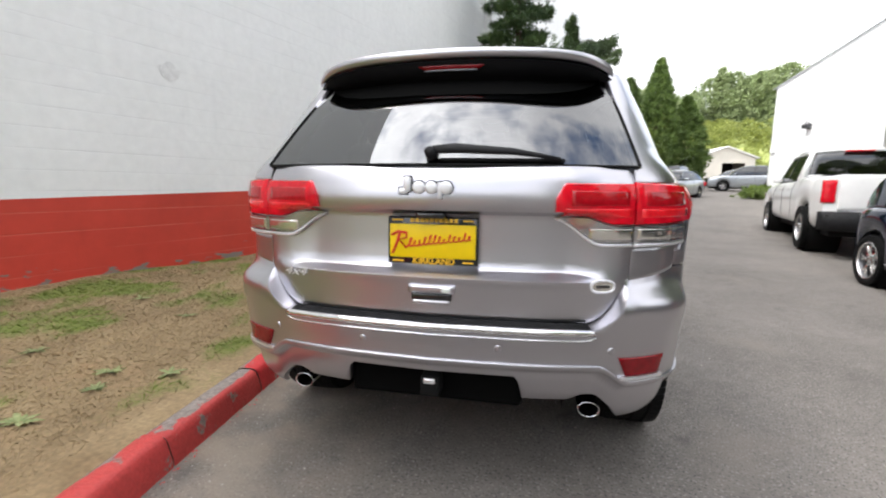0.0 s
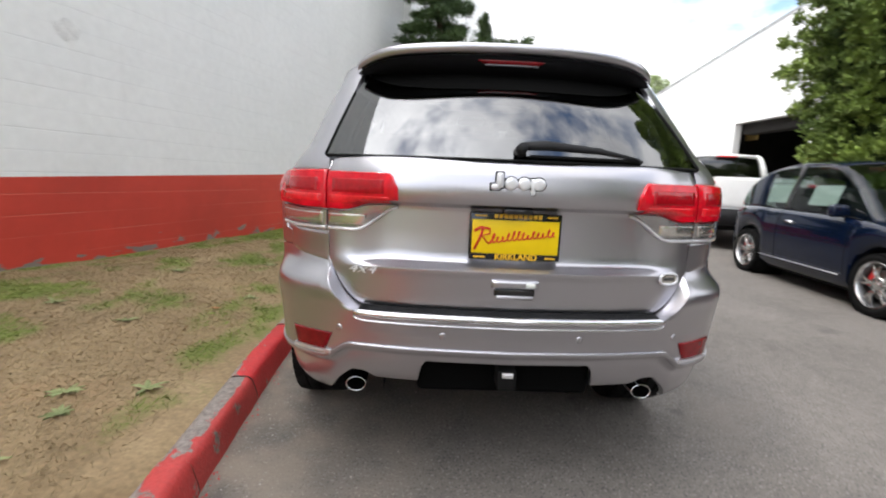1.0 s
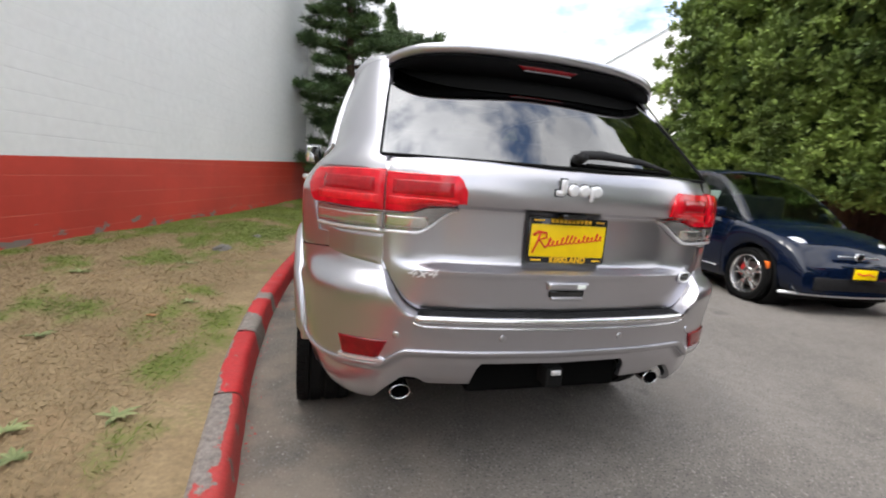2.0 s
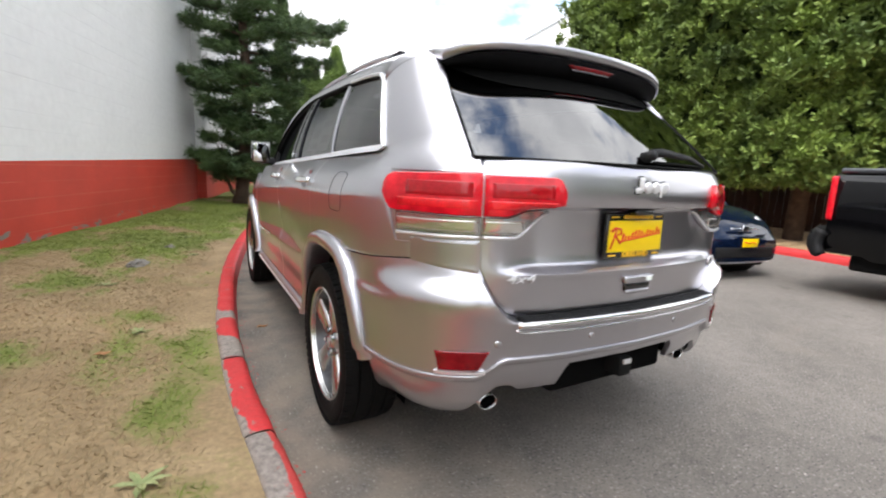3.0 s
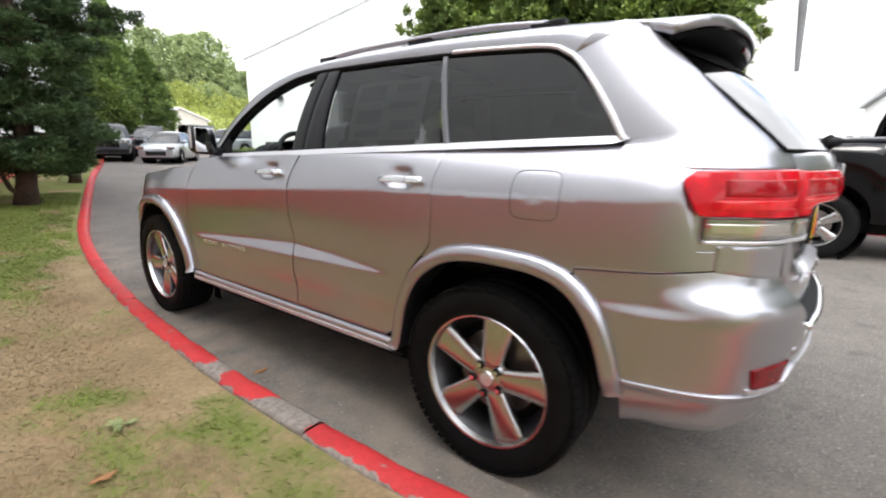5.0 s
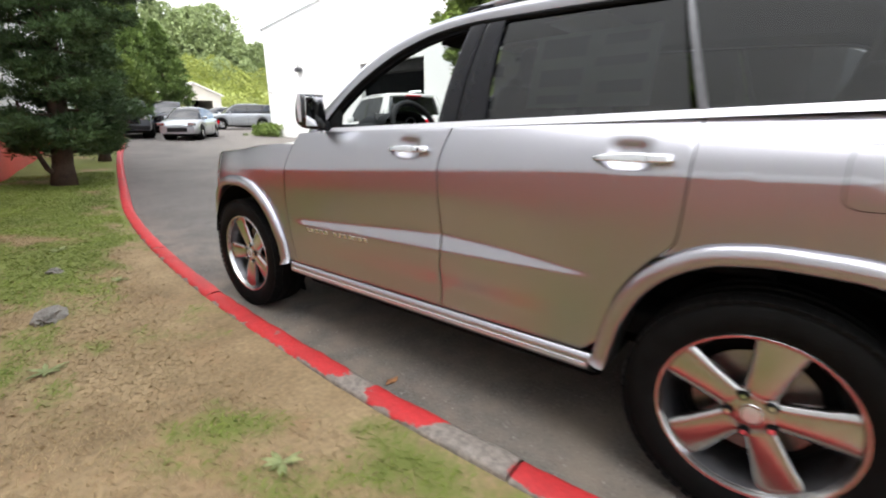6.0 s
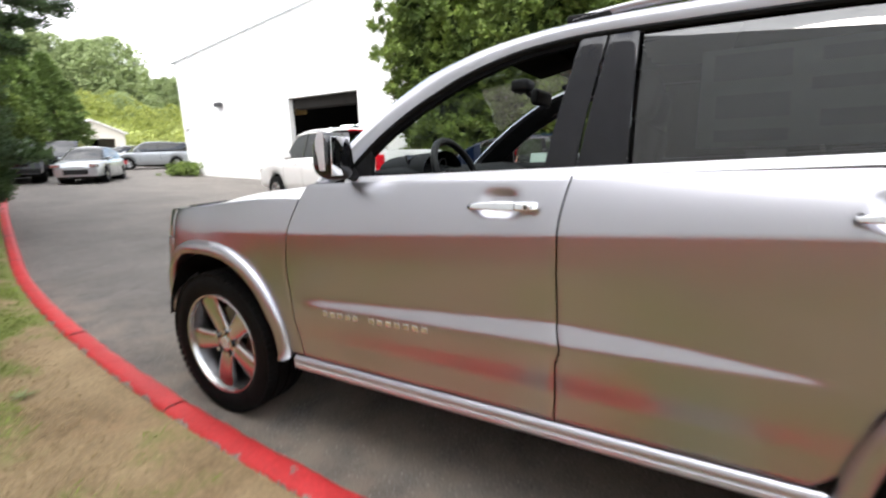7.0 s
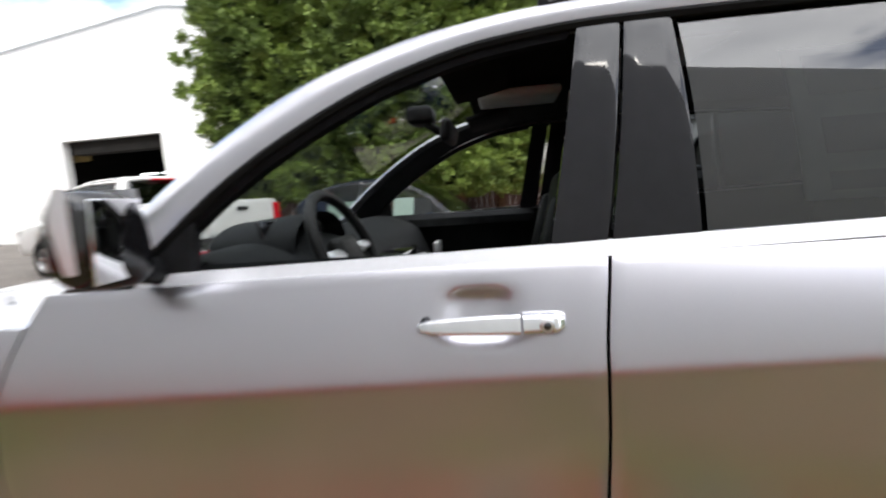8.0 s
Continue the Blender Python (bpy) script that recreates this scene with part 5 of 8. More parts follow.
# roof rails
for side in (-1, 1):
    ys = np.linspace(-0.10, 1.24, 40)
    pts = [(side * (EDGE_X(y) + 0.005), y, ROOF_EDGE(y) + 0.002 + 0.018 * min(1, 4.5 * min((y + 0.11) / 1.35, (1.25 - y) / 1.35)) ** 0.6) for y in ys]
    rail = part("roof_rail", tube(pts, 0.012, 8, flat=1.2), M_SILVER, suv, "bright roof rail on black feet")
    for y in (-0.05, 0.56, 1.19):
        part("rail_foot", box(side * EDGE_X(y) - 0.018, side * EDGE_X(y) + 0.018, y - 0.07, y + 0.07, ROOF_EDGE(y) - 0.01, ROOF_EDGE(y) + 0.020, 0.008, 3), M_BLACKMATT, rail)

# door handles
def door_handle(y0, side, key):
    """A flat pull strap over its finger cup, with a fixed end piece that holds the key barrel."""
    def bar(d0, d1, rows):
        def fn(u, t):
            d = lerp(d0, d1, t)
            h, out, mid, rise = (float(np.interp(d, [r[0] for r in rows], [r[k] for r in rows])) for k in (1, 2, 3, 4))
            w = 2 * math.pi * u
            cx, sx = math.copysign(abs(math.cos(w)) ** 0.6, math.cos(w)), math.copysign(abs(math.sin(w)) ** 0.6, math.sin(w))
            y, z = y0 + d, 1.129 + rise + h * sx
            return skin(y, z, mid + out * cx + dimple(y, z), side)
        bm = sheet(fn, 20, 24, closed=True)
        bm.verts.ensure_lookup_table()
        bm.faces.new(bm.verts[:20])
        bm.faces.new(bm.verts[-20:])
        return bm
    strap = [(0.070, 0.0150, 0.0075, 0.030, 0.0), (0.12, 0.0145, 0.0075, 0.036, 0.001), (0.18, 0.0125, 0.0075, 0.034, -0.001), (0.215, 0.010, 0.007, 0.026, -0.004), (0.238, 0.0065, 0.005, 0.014, -0.007)]
    h = sharpen(part("door_handle", bar(0.070, 0.238, strap), M_CHROME, suv, "chrome pull handle"), 60)
    base = [(0.0, 0.010, 0.010, 0.012, 0.0), (0.012, 0.0145, 0.015, 0.018, 0.0), (0.066, 0.0155, 0.016, 0.022, 0.0)]
    sharpen(part("handle_end", bar(0.0, 0.066, base), M_CHROME, h, "fixed chrome end of the handle"), 60)
    part("handle_foot", tube([skin(y0 + 0.226, 1.123, -0.01, side), skin(y0 + 0.226, 1.123, 0.016, side)], [0.012, 0.010], 12), M_BLACKMATT, h)
    if key:
        c, d = skin(y0 + 0.030, 1.129, 0.036, side), Vector((side, 0, 0))
        part("key_barrel", tube([c, c + d * 0.006, c + d * 0.008], [0.0115, 0.0115, 0.009], 18), M_BRIGHT, h, "round key barrel in the handle")
        part("keyhole", tube([c + d * 0.008, c + d * 0.0086], 0.006, 12), M_ALLOYDARK, h)
    return h


for side in (-1, 1):
    door_handle(1.262, side, True)
    door_handle(0.30, side, False)

# fuel flap on the left quarter
fy0, fy1, fz0, fz1 = -0.262, -0.088, 1.020, 1.178


def flap_outline(u, grow):
    c, r = ((fy0 + fy1) / 2, (fz0 + fz1) / 2), 0.045
    w, h = (fy1 - fy0) / 2 + grow, (fz1 - fz0) / 2 + grow
    ang = 2 * math.pi * u
    cx, sx = math.cos(ang), math.sin(ang)
    k = (abs(cx) ** 5 + abs(sx) ** 5) ** (-1 / 5)
    return c[0] + w * cx * k, c[1] + h * sx * k


part("fuel_flap_gap", tube([skin(*flap_outline(u, 0.0), 0.0004, -1) for u in np.linspace(0, 1, 61)], 0.0011, 5), M_RUBBER, suv)
bm = bmesh.new()
rings = [[bm.verts.new(skin(*[lerp(c0, c1, q) for c0, c1 in zip(((fy0 + fy1) / 2, (fz0 + fz1) / 2), flap_outline(i / 48, -0.003))], 0.0012 - (0.001 if q > 0.98 else 0), -1)) for i in range(48)] for q in (0.25, 0.5, 0.75, 0.94, 1.0)]
for r0, r1 in zip(rings, rings[1:]):
    for i in range(48):
        bm.faces.new((r0[i], r0[(i + 1) % 48], r1[(i + 1) % 48], r1[i]))
bm.faces.new(rings[0])
part("fuel_flap", bm, M_SILVER, suv, "rounded fuel filler flap")

# model name on the door: plain bright bars in place of letters
for k in range(13):
    if k == 5:
        continue
    y = 2.185 - k * 0.041
    z = 0.652 + 0.024 * (2.185 - y)
    name_bar = part("name_bar", panel(lambda s, t, o, y=y, z=z, k=k: skin(y - 0.028 * s, lerp(z - 0.0115, z + 0.0115, t), 0.003 + o, -1), 2, 2, 0.004, 0.001, 0.1), M_CHROME, suv, "chrome name lettering")

# wing mirrors
def mirror(side):
    bm = bmesh.new()
    c = Vector((side * 0.922, 2.045, 1.297))
    bmesh.ops.create_uvsphere(bm, u_segments=28, v_segments=18, radius=1.0)
    for v in bm.verts:
        x, y, z = v.co
        sx = abs(x) ** 0.55 * (1 if x > 0 else -1)
        szz = abs(z) ** 0.6 * (1 if z > 0 else -1)
        yy = y * 0.046 if y > 0 else y * 0.032
        v.co = c + Vector((sx * 0.070 * (1 - 0.10 * szz), yy + 0.022 * sx * side, szz * 0.086 + 0.006 * sx * side))
    return bm


for side, ob in zip((-1, 1), pair("wing_mirror", mirror, M_BLACKGLOSS, "wing mirror with a chrome cap", angle=60)):
    c = Vector((side * 0.922, 2.026, 1.298))
    part("mirror_cap", sheet(lambda s, t: c + Vector((math.copysign(abs(math.cos(math.pi * s)) ** 0.55, math.cos(math.pi * s)) * 0.073 * (1 - 0.05 * t), 0.072 * math.sin(math.pi * s) ** 0.5 * math.sin(math.pi * lerp(0.12, 0.9, t)) ** 0.5, lerp(-0.050, 0.089, t))), 24, 10), M_BADGE, ob, "bright metal cap on the mirror's front")
    part("mirror_glass", turned_box(Matrix.Translation((side * 0.922, 2.013, 1.298)) @ Matrix.Rotation(side * radians(-8), 4, "Z") @ Matrix.Rotation(radians(4), 4, "X"), 0.122, 0.004, 0.142, 0.0019, 2), material("mirror_silver", (0.9, 0.9, 0.9), 0.01, 1.0), ob, "mirror glass")
    part("mirror_arm", tube([(side * 0.80, 2.05, 1.225), (side * 0.86, 2.05, 1.236), (side * 0.92, 2.05, 1.246)], [0.04, 0.034, 0.03], 12, flat=0.6), M_BLACKMATT, ob)


# ---- wheels ----
def tyre_mesh(radius, width, rim):
    w = width / 2
    prof = [(-w * 0.80, rim - 0.012), (-w * 0.93, rim + 0.01), (-w, rim + 0.035), (-w * 1.0, (rim + radius) / 2), (-w * 0.97, radius - 0.035), (-w * 0.90, radius - 0.014), (-w * 0.76, radius - 0.004),
            (-w * 0.55, radius), (-w * 0.50, radius - 0.008), (-w * 0.46, radius), (-w * 0.10, radius), (-w * 0.06, radius - 0.008), (w * 0.06, radius - 0.008), (w * 0.10, radius), (w * 0.46, radius),
            (w * 0.50, radius - 0.008), (w * 0.55, radius), (w * 0.76, radius - 0.004), (w * 0.90, radius - 0.014), (w * 0.97, radius - 0.035), (w, (rim + radius) / 2), (w, rim + 0.035), (w * 0.93, rim + 0.01), (w * 0.80, rim - 0.012)]
    return revolve(prof, 72, "x")


def tread_blocks(radius, width, count=64):
    bm = bmesh.new()
    for k in range(count):
        for sgn in (-1, 1):
            m = Matrix.Rotation(2 * math.pi * (k + 0.25 * sgn) / count, 4, "X") @ Matrix.Translation((sgn * width * 0.405, 0, radius - 0.009)) @ Matrix.Rotation(sgn * 0.16, 4, "Y")
            turned_box(m, width * 0.16, 2 * math.pi * radius / count * 0.78, 0.011, 0, 1, bm)
    return bm


def wheel(parent, x, y, z, radius, width, rim, out, spoke_mat, gap_mat, spokes=5, style="broad", cap_mat=None, turn=0.0, caliper=None):
    """A wheel as a part of its car: tyre, rim barrel, spokes, hub cap, nuts, brake disc. out: -1 or 1, the side that shows."""
    def put(name, bm, mat, under, label="", angle=40):
        me = mesh_of(bm, name)
        me.transform(Matrix.Translation((x, y, z)) @ (Matrix.Rotation(math.pi, 4, "Z") if out < 0 else Matrix.Identity(4)))
        return sharpen(part(name, me, mat, under, label), angle)
    w = width / 2
    top = put("wheel", tyre_mesh(radius, width, rim), M_TYRE, parent, "black tyre on a silver alloy rim")
    tagged(put("tread", tread_blocks(radius, width), M_TYRE, top), kind="stuff")
    put("rim", revolve([(-w * 0.85, rim - 0.03), (-w * 0.2, rim - 0.05), (w * 0.55, rim - 0.022), (w * 0.80, rim - 0.010)], 64), M_ALLOYDARK, top, "dark inner barrel")
    put("rim_lip", revolve([(w * 0.70, rim - 0.012), (w * 0.84, rim - 0.004), (w * 0.90, rim + 0.004), (w * 0.93, rim + 0.001), (w * 0.91, rim - 0.006), (w * 0.74, rim - 0.013)], 64), spoke_mat, top)
    put("brake_disc", revolve([(-w * 0.05, 0.06), (-w * 0.05, rim * 0.66), (-w * 0.02, rim * 0.66), (-w * 0.02, 0.06)], 40), M_DISC, top)
    put("brake_back", revolve([(-w * 0.3, 0.02), (-w * 0.3, rim - 0.04)], 40), M_RUBBER, top)
    if caliper:
        put("caliper", turned_box(Matrix.Rotation(radians(-20), 4, "X") @ Matrix.Translation((-w * 0.05, -rim * 0.56, 0)), 0.07, 0.075, 0.17, 0.012), caliper, top, "painted brake caliper")
    face = w * 0.72
    for k in range(spokes):
        rot = Matrix.Rotation(turn + 2 * math.pi * k / spokes, 4, "X")
        if style == "broad":
            def fn(s, t, o):
                r = lerp(0.050, rim - 0.006, t)
                half = rim * (0.165 + 0.100 * t ** 1.4)
                h = face * 0.90 + 0.014 * t - 0.010 * abs(2 * s - 1) ** 3
                return rot @ Vector((h + o, lerp(-half, half, s), r))
            put("spoke", panel(fn, 8, 12, 0.03, 0.004, 0.05), spoke_mat, top)
        elif style == "slim":
            for d in (-1, 1):
                def fn(s, t, o):
                    r = lerp(0.045, rim - 0.012, t)
                    ang = d * (0.05 + 0.19 * t)
                    half = 0.011 + 0.004 * t
                    y0, z0 = r * math.sin(ang) + lerp(-half, half, s), r * math.cos(ang)
                    return rot @ Vector((face * 0.86 + 0.012 * math.sin(math.pi * t) - 0.01 * step(0.9, 1, t) + o, y0, z0))
                put("spoke", panel(fn, 3, 8, 0.025, 0.003, 0.08), spoke_mat, top)
    put("hub", revolve([(face * 0.60, 0.085), (face * 0.80, 0.078), (face * 0.90, 0.066), (face * 0.92, 0.034), (face * 0.97, 0.031), (face * 0.985, 0.026), (face * 0.985, 0.001)], 32), spoke_mat, top)
    for k in range(5):
        rot = Matrix.Rotation(turn + math.pi / 5 + 2 * math.pi * k / 5, 4, "X")
        # Flat black disc painted in place of the shaded hole round each nut.
        put("nut_shade_disc", revolve([(face * 0.955, 0.017), (face * 0.960, 0.0165), (face * 0.960, 0.001)], 14, "x", tuple(rot @ Vector((0, 0, 0.062)))), gap_mat, top)
        put("wheel_nut", tube([rot @ Vector((face * 0.70, 0, 0.062)), rot @ Vector((face * 1.06, 0, 0.062))], [0.0105, 0.0095], 6), M_CHROME, top)
    if cap_mat:
        put("centre_cap", revolve([(face * 0.99, 0.026), (face * 1.0, 0.02), (face * 1.0, 0.001)], 24), cap_mat, top)
    put("rim_back", revolve([(-w * 0.28, 0.10), (-w * 0.28, rim * 0.7)], 30), gap_mat, top)
    return top


for wy in (0.0, 2.915):
    for side in (-1, 1):
        wheel(suv, side * 0.812, wy, 0.378, 0.378, 0.245, 0.262, side, M_ALLOY, M_RUBBER, 5, "broad", M_BRIGHT, -0.18 if wy == 0 else 0.40)

# ---- inside the SUV ----
part("cabin_floor", box(-0.74, 0.74, -0.55, 2.1, 0.46, 0.56, 0.02), M_INTERIOR, suv)
part("firewall", box(-0.80, 0.80, 2.02, 2.2, 0.5, 1.10, 0.03), M_INTERIOR, suv)
part("load_cover", box(-0.70, 0.70, -0.72, -0.10, 1.02, 1.06, 0.015), M_INTERIOR, suv, "dark load cover")
part("rear_trim", box(-0.80, 0.80, -0.70, -0.62, 0.75, 1.12, 0.02), M_INTERIOR, suv)


def inner_skin(side):
    """Dark lining behind the doors and quarters."""
    return sheet(lambda s, t: skin(lerp(-0.62, 2.28, s), lerp(max(0.42, arch_low(lerp(-0.62, 2.28, s), 0.0, 1, 0.42) + 0.0), BELT(lerp(-0.62, 2.28, s)) - 0.01, t), -0.05, side), 60, 8)


pair("door_lining", inner_skin, M_INTERIOR, "black door lining")
pair("door_armrest", lambda sd: box(sd * 0.70, sd * 0.84, 1.15, 1.75, 0.93, 0.985, 0.02, 3), M_LEATHER)
pair("window_switches", lambda sd: box(sd * 0.70, sd * 0.765, 1.55, 1.72, 0.985, 0.992, 0.002), M_BRIGHT)
pair("lining_top", lambda sd: panel(lambda s, t, o: Vector((sd * lerp(0.785, 0.735, t), lerp(1.20, 2.05, s), lerp(1.228, 1.20, t) + o)), 10, 2, 0.04), M_INTERIOR)
pair("pillar_lining", lambda sd: sheet(lambda s, t: bez(Vector((sd * (upper_x(lerp(-0.2, 2.09, s), GLASS_TOP(lerp(-0.2, 2.09, s))) - 0.035), lerp(-0.2, 2.06, s), GLASS_TOP(lerp(-0.2, 2.09, s)))),
     Vector((sd * (EDGE_X(lerp(-0.34, 2.24, s)) + 0.0), lerp(-0.28, 2.12, s), ROOF_EDGE(lerp(-0.34, 2.24, s)) - 0.05)), Vector((sd * (EDGE_X(lerp(-0.34, 2.24, s)) - 0.05), lerp(-0.34, 2.20, s), ROOF_EDGE(lerp(-0.34, 2.24, s)) - 0.03)), t), 50, 4), M_INTERIOR, "dark lining of the roof pillar")
part("headliner", panel(lambda s, t, o: Vector((lerp(-0.60, 0.60, s), lerp(-0.38, 1.46, t), ROOF_EDGE(lerp(-0.38, 1.46, t)) - 0.035 + 0.03 * (1 - (2 * s - 1) ** 2) + o)), 12, 14, 0.01), M_HEADLINER, suv, "dark headliner")
part("sunroof_blind", panel(lambda s, t, o: Vector((lerp(-0.40, 0.40, s), lerp(0.75, 1.25, t), ROOF_EDGE(1.0) - 0.022 + 0.012 * (1 - (2 * s - 1) ** 2) + o)), 6, 6, 0.006), M_PAPER, suv, "pale glass roof panel")


def seat(x, y, rear=False):
    base = part("seat", box(x - 0.25, x + 0.25, y - 0.26, y + 0.26, 0.68, 0.86, 0.05, 3), M_LEATHER, suv, "black leather seat")
    m = Matrix.Translation((x, y - 0.30, 1.09)) @ Matrix.Rotation(radians(14), 4, "X")
    part("backrest", turned_box(m, 0.50, 0.14, 0.62, 0.055, 3), M_LEATHER, base)
    for sd in (-1, 1):
        part("bolster", turned_box(m @ Matrix.Translation((sd * 0.215, 0.05, -0.03)), 0.09, 0.10, 0.46, 0.04, 3), M_LEATHER, base)
    mh = Matrix.Translation((x, y - 0.385, 1.475)) @ Matrix.Rotation(radians(10), 4, "X")
    part("headrest", turned_box(mh, 0.26, 0.10, 0.17, 0.045, 3), M_LEATHER, base)
    for sd in (-1, 1):
        part("headrest_post", tube([(x + sd * 0.06, y - 0.375, 1.36), (x + sd * 0.06, y - 0.385, 1.42)], 0.006, 6), M_CHROME, base)


seat(-0.37, 1.42)
seat(0.37, 1.42)
part("seat", box(-0.64, 0.64, 0.0, 0.5, 0.70, 0.88, 0.05, 3), M_LEATHER, suv, "black leather rear bench")
part("rear_backrest", turned_box(Matrix.Translation((0, -0.07, 1.10)) @ Matrix.Rotation(radians(16), 4, "X"), 1.26, 0.14, 0.60, 0.05, 3), M_LEATHER, suv, "black leather rear backrest")
for x in (-0.38, 0.38):
    part("rear_headrest", turned_box(Matrix.Translation((x, -0.16, 1.46)) @ Matrix.Rotation(radians(12), 4, "X"), 0.27, 0.09, 0.15, 0.04, 3), M_LEATHER, suv)

# dashboard with hood over the dials, screen, vents
dash = part("dashboard", sheet(lambda s, t: Vector((lerp(-0.76, 0.76, s), 2.28 - 0.62 * t, 1.150 + 0.085 * math.sin(math.pi * min(1, t * 1.25)) - 0.33 * step(0.72, 1.0, t) + 0.035 * math.exp(-((s - 0.255) / 0.12) ** 2) * step(0.2, 0.6, t))), 40, 20), M_INTERIOR, suv, "black soft dashboard")
hood = part("dial_hood", sheet(lambda s, t: Vector((-0.37 + 0.19 * math.cos(math.pi * s), lerp(1.88, 2.12, t), 1.195 + (0.115 - 0.02 * t) * math.sin(math.pi * s) ** 0.8)), 24, 6), M_INTERIOR, dash)
part("dial_panel", turned_box(Matrix.Translation((-0.37, 1.96, 1.23)) @ Matrix.Rotation(radians(-18), 4, "X"), 0.34, 0.01, 0.14, 0.004), M_BLACKGLOSS, dash)
for x in (-0.47, -0.27):
    part("dial_ring", tube([(x + 0.045 * math.cos(w), 1.95 - 0.012 * math.sin(w), 1.23 + 0.045 * math.sin(w)) for w in np.linspace(0, 6.28, 25)], 0.005, 6), M_BRIGHT, dash)
part("centre_panel", box(-0.15, 0.15, 1.70, 1.86, 0.80, 1.14, 0.02, 3), M_BLACKGLOSS, dash, "gloss black centre panel")
part("screen", box(-0.11, 0.11, 1.69, 1.70, 0.98, 1.10, 0.004), material("screen_glass", (0.02, 0.03, 0.035), 0.08), dash)
for x in (-0.66, 0.66, -0.20, 0.20):
    part("air_vent", box(x - 0.055, x + 0.055, 1.69, 1.72, 1.03, 1.09, 0.008, 3), M_BRIGHT, dash)
part("console", box(-0.13, 0.13, 0.75, 1.72, 0.66, 0.90, 0.04, 3), M_LEATHER, suv, "black centre console")
part("gear_lever", tube([(0, 1.5, 0.88), (0, 1.49, 0.97), (0, 1.485, 1.0)], [0.014, 0.02, 0.024], 12), M_LEATHER, suv)

# steering wheel
tilt = Matrix.Translation((-0.37, 1.80, 1.185)) @ Matrix.Rotation(radians(66), 4, "X")
steer = part("steering_wheel", tube([tilt @ Vector((0.185 * math.cos(w), 0.185 * math.sin(w), 0)) for w in np.linspace(0, 2 * math.pi, 41)], 0.0165, 10, cap=False), M_LEATHER, suv, "black leather steering wheel")
part("boss", turned_box(tilt @ Matrix.Translation((0, -0.01, -0.01)), 0.15, 0.13, 0.05, 0.022, 3), M_LEATHER, steer)
for w in (0.05, math.pi - 0.05, -math.pi / 2):
    c, s_ = math.cos(w), math.sin(w)
    part("wheel_spoke", tube([tilt @ Vector((0.06 * c, 0.06 * s_, 0)), tilt @ Vector((0.18 * c, 0.18 * s_, 0))], [0.022, 0.016], 8, flat=0.5), M_BRIGHT, steer)
part("column", tube([tilt @ Vector((0, 0, -0.03)), tilt @ Vector((0, 0, -0.26))], 0.05, 12), M_INTERIOR, steer)
rear_view = part("inside_mirror", turned_box(Matrix.Translation((0, 1.53, 1.545)) @ Matrix.Rotation(radians(8), 4, "X"), 0.25, 0.035, 0.075, 0.017, 3), M_BLACKMATT, suv, "inside mirror on its stalk")
part("mirror_stalk", tube([(0, 1.56, 1.55), (0, 1.63, 1.60)], 0.014, 8), M_BLACKMATT, rear_view)
part("sensor_box", box(-0.06, 0.06, 1.58, 1.67, 1.58, 1.64, 0.015), M_BLACKMATT, rear_view)
for side in (-1, 1):
    part("sun_visor", turned_box(Matrix.Translation((side * 0.36, 1.40, 1.63)) @ Matrix.Rotation(radians(-12), 4, "X"), 0.36, 0.17, 0.02, 0.008), M_HEADLINER, suv)
part("roof_console", box(-0.10, 0.10, 1.15, 1.42, 1.63, 1.66, 0.01), M_PAPER, suv)

# window stickers behind the rear door glass
STICK = lambda y, z, o: side_point(y, z, -0.020 - o, -1)
sticker = part("window_sticker", panel(lambda s, t, o: STICK(lerp(0.42, 0.86, s), lerp(1.285, 1.545, t), -o), 4, 4, 0.001, 0.0), M_PAPER, suv, "price sheet taped inside the glass")
for y0, y1, z0, z1 in ((0.46, 0.60, 1.49, 1.525), (0.66, 0.83, 1.46, 1.53), (0.45, 0.62, 1.42, 1.45), (0.66, 0.82, 1.36, 1.42), (0.45, 0.60, 1.33, 1.37), (0.66, 0.82, 1.30, 1.33)):
    part("print_block", panel(lambda s, t, o: side_point(lerp(y0, y1, s), lerp(z0, z1, t), -0.0185 + o, -1), 2, 2, 0.0005, 0.0), M_PRINT, sticker)

part("window_tag", panel(lambda s, t, o: STICK(lerp(0.66, 0.745, s), lerp(1.245, 1.278, t), -o), 2, 2, 0.001, 0.0), M_PAPER, suv, "small paper tag low in the window")


# ---- other vehicles: local frame with the nose to +y, origin on the ground under the middle ----
def simple_wheel(parent, x, y, z, radius, width, out, mat):
    rim = radius * 0.66
    def put(name, bm, m, under, label=""):
        me = mesh_of(bm, name)
        me.transform(Matrix.Translation((x, y, z)) @ (Matrix.Rotation(math.pi, 4, "Z") if out < 0 else Matrix.Identity(4)))
        return part(name, me, m, under, label)
    w = width / 2
    top = put("wheel", revolve([(-w, rim * 0.5), (-w, rim), (-w * 0.98, radius * 0.94), (-w * 0.8, radius), (w * 0.8, radius), (w * 0.98, radius * 0.94), (w, rim), (w * 0.8, rim * 0.98)], 36, "x"), M_TYRE, parent, "black tyre on an alloy rim")
    put("rim", revolve([(w * 0.82, rim), (w * 0.7, rim * 0.9), (w * 0.45, rim * 0.86), (w * 0.40, rim * 0.2), (w * 0.40, 0.001)], 30, "x"), M_ALLOYDARK, top)
    for k in range(5):
        rot = Matrix.Rotation(2 * math.pi * k / 5 + 0.2, 4, "X")
        put("spoke", turned_box(rot @ Matrix.Translation((w * 0.62, 0, rim * 0.46)), w * 0.16, rim * 0.24, rim * 0.92, 0.008), mat, top)
    return top


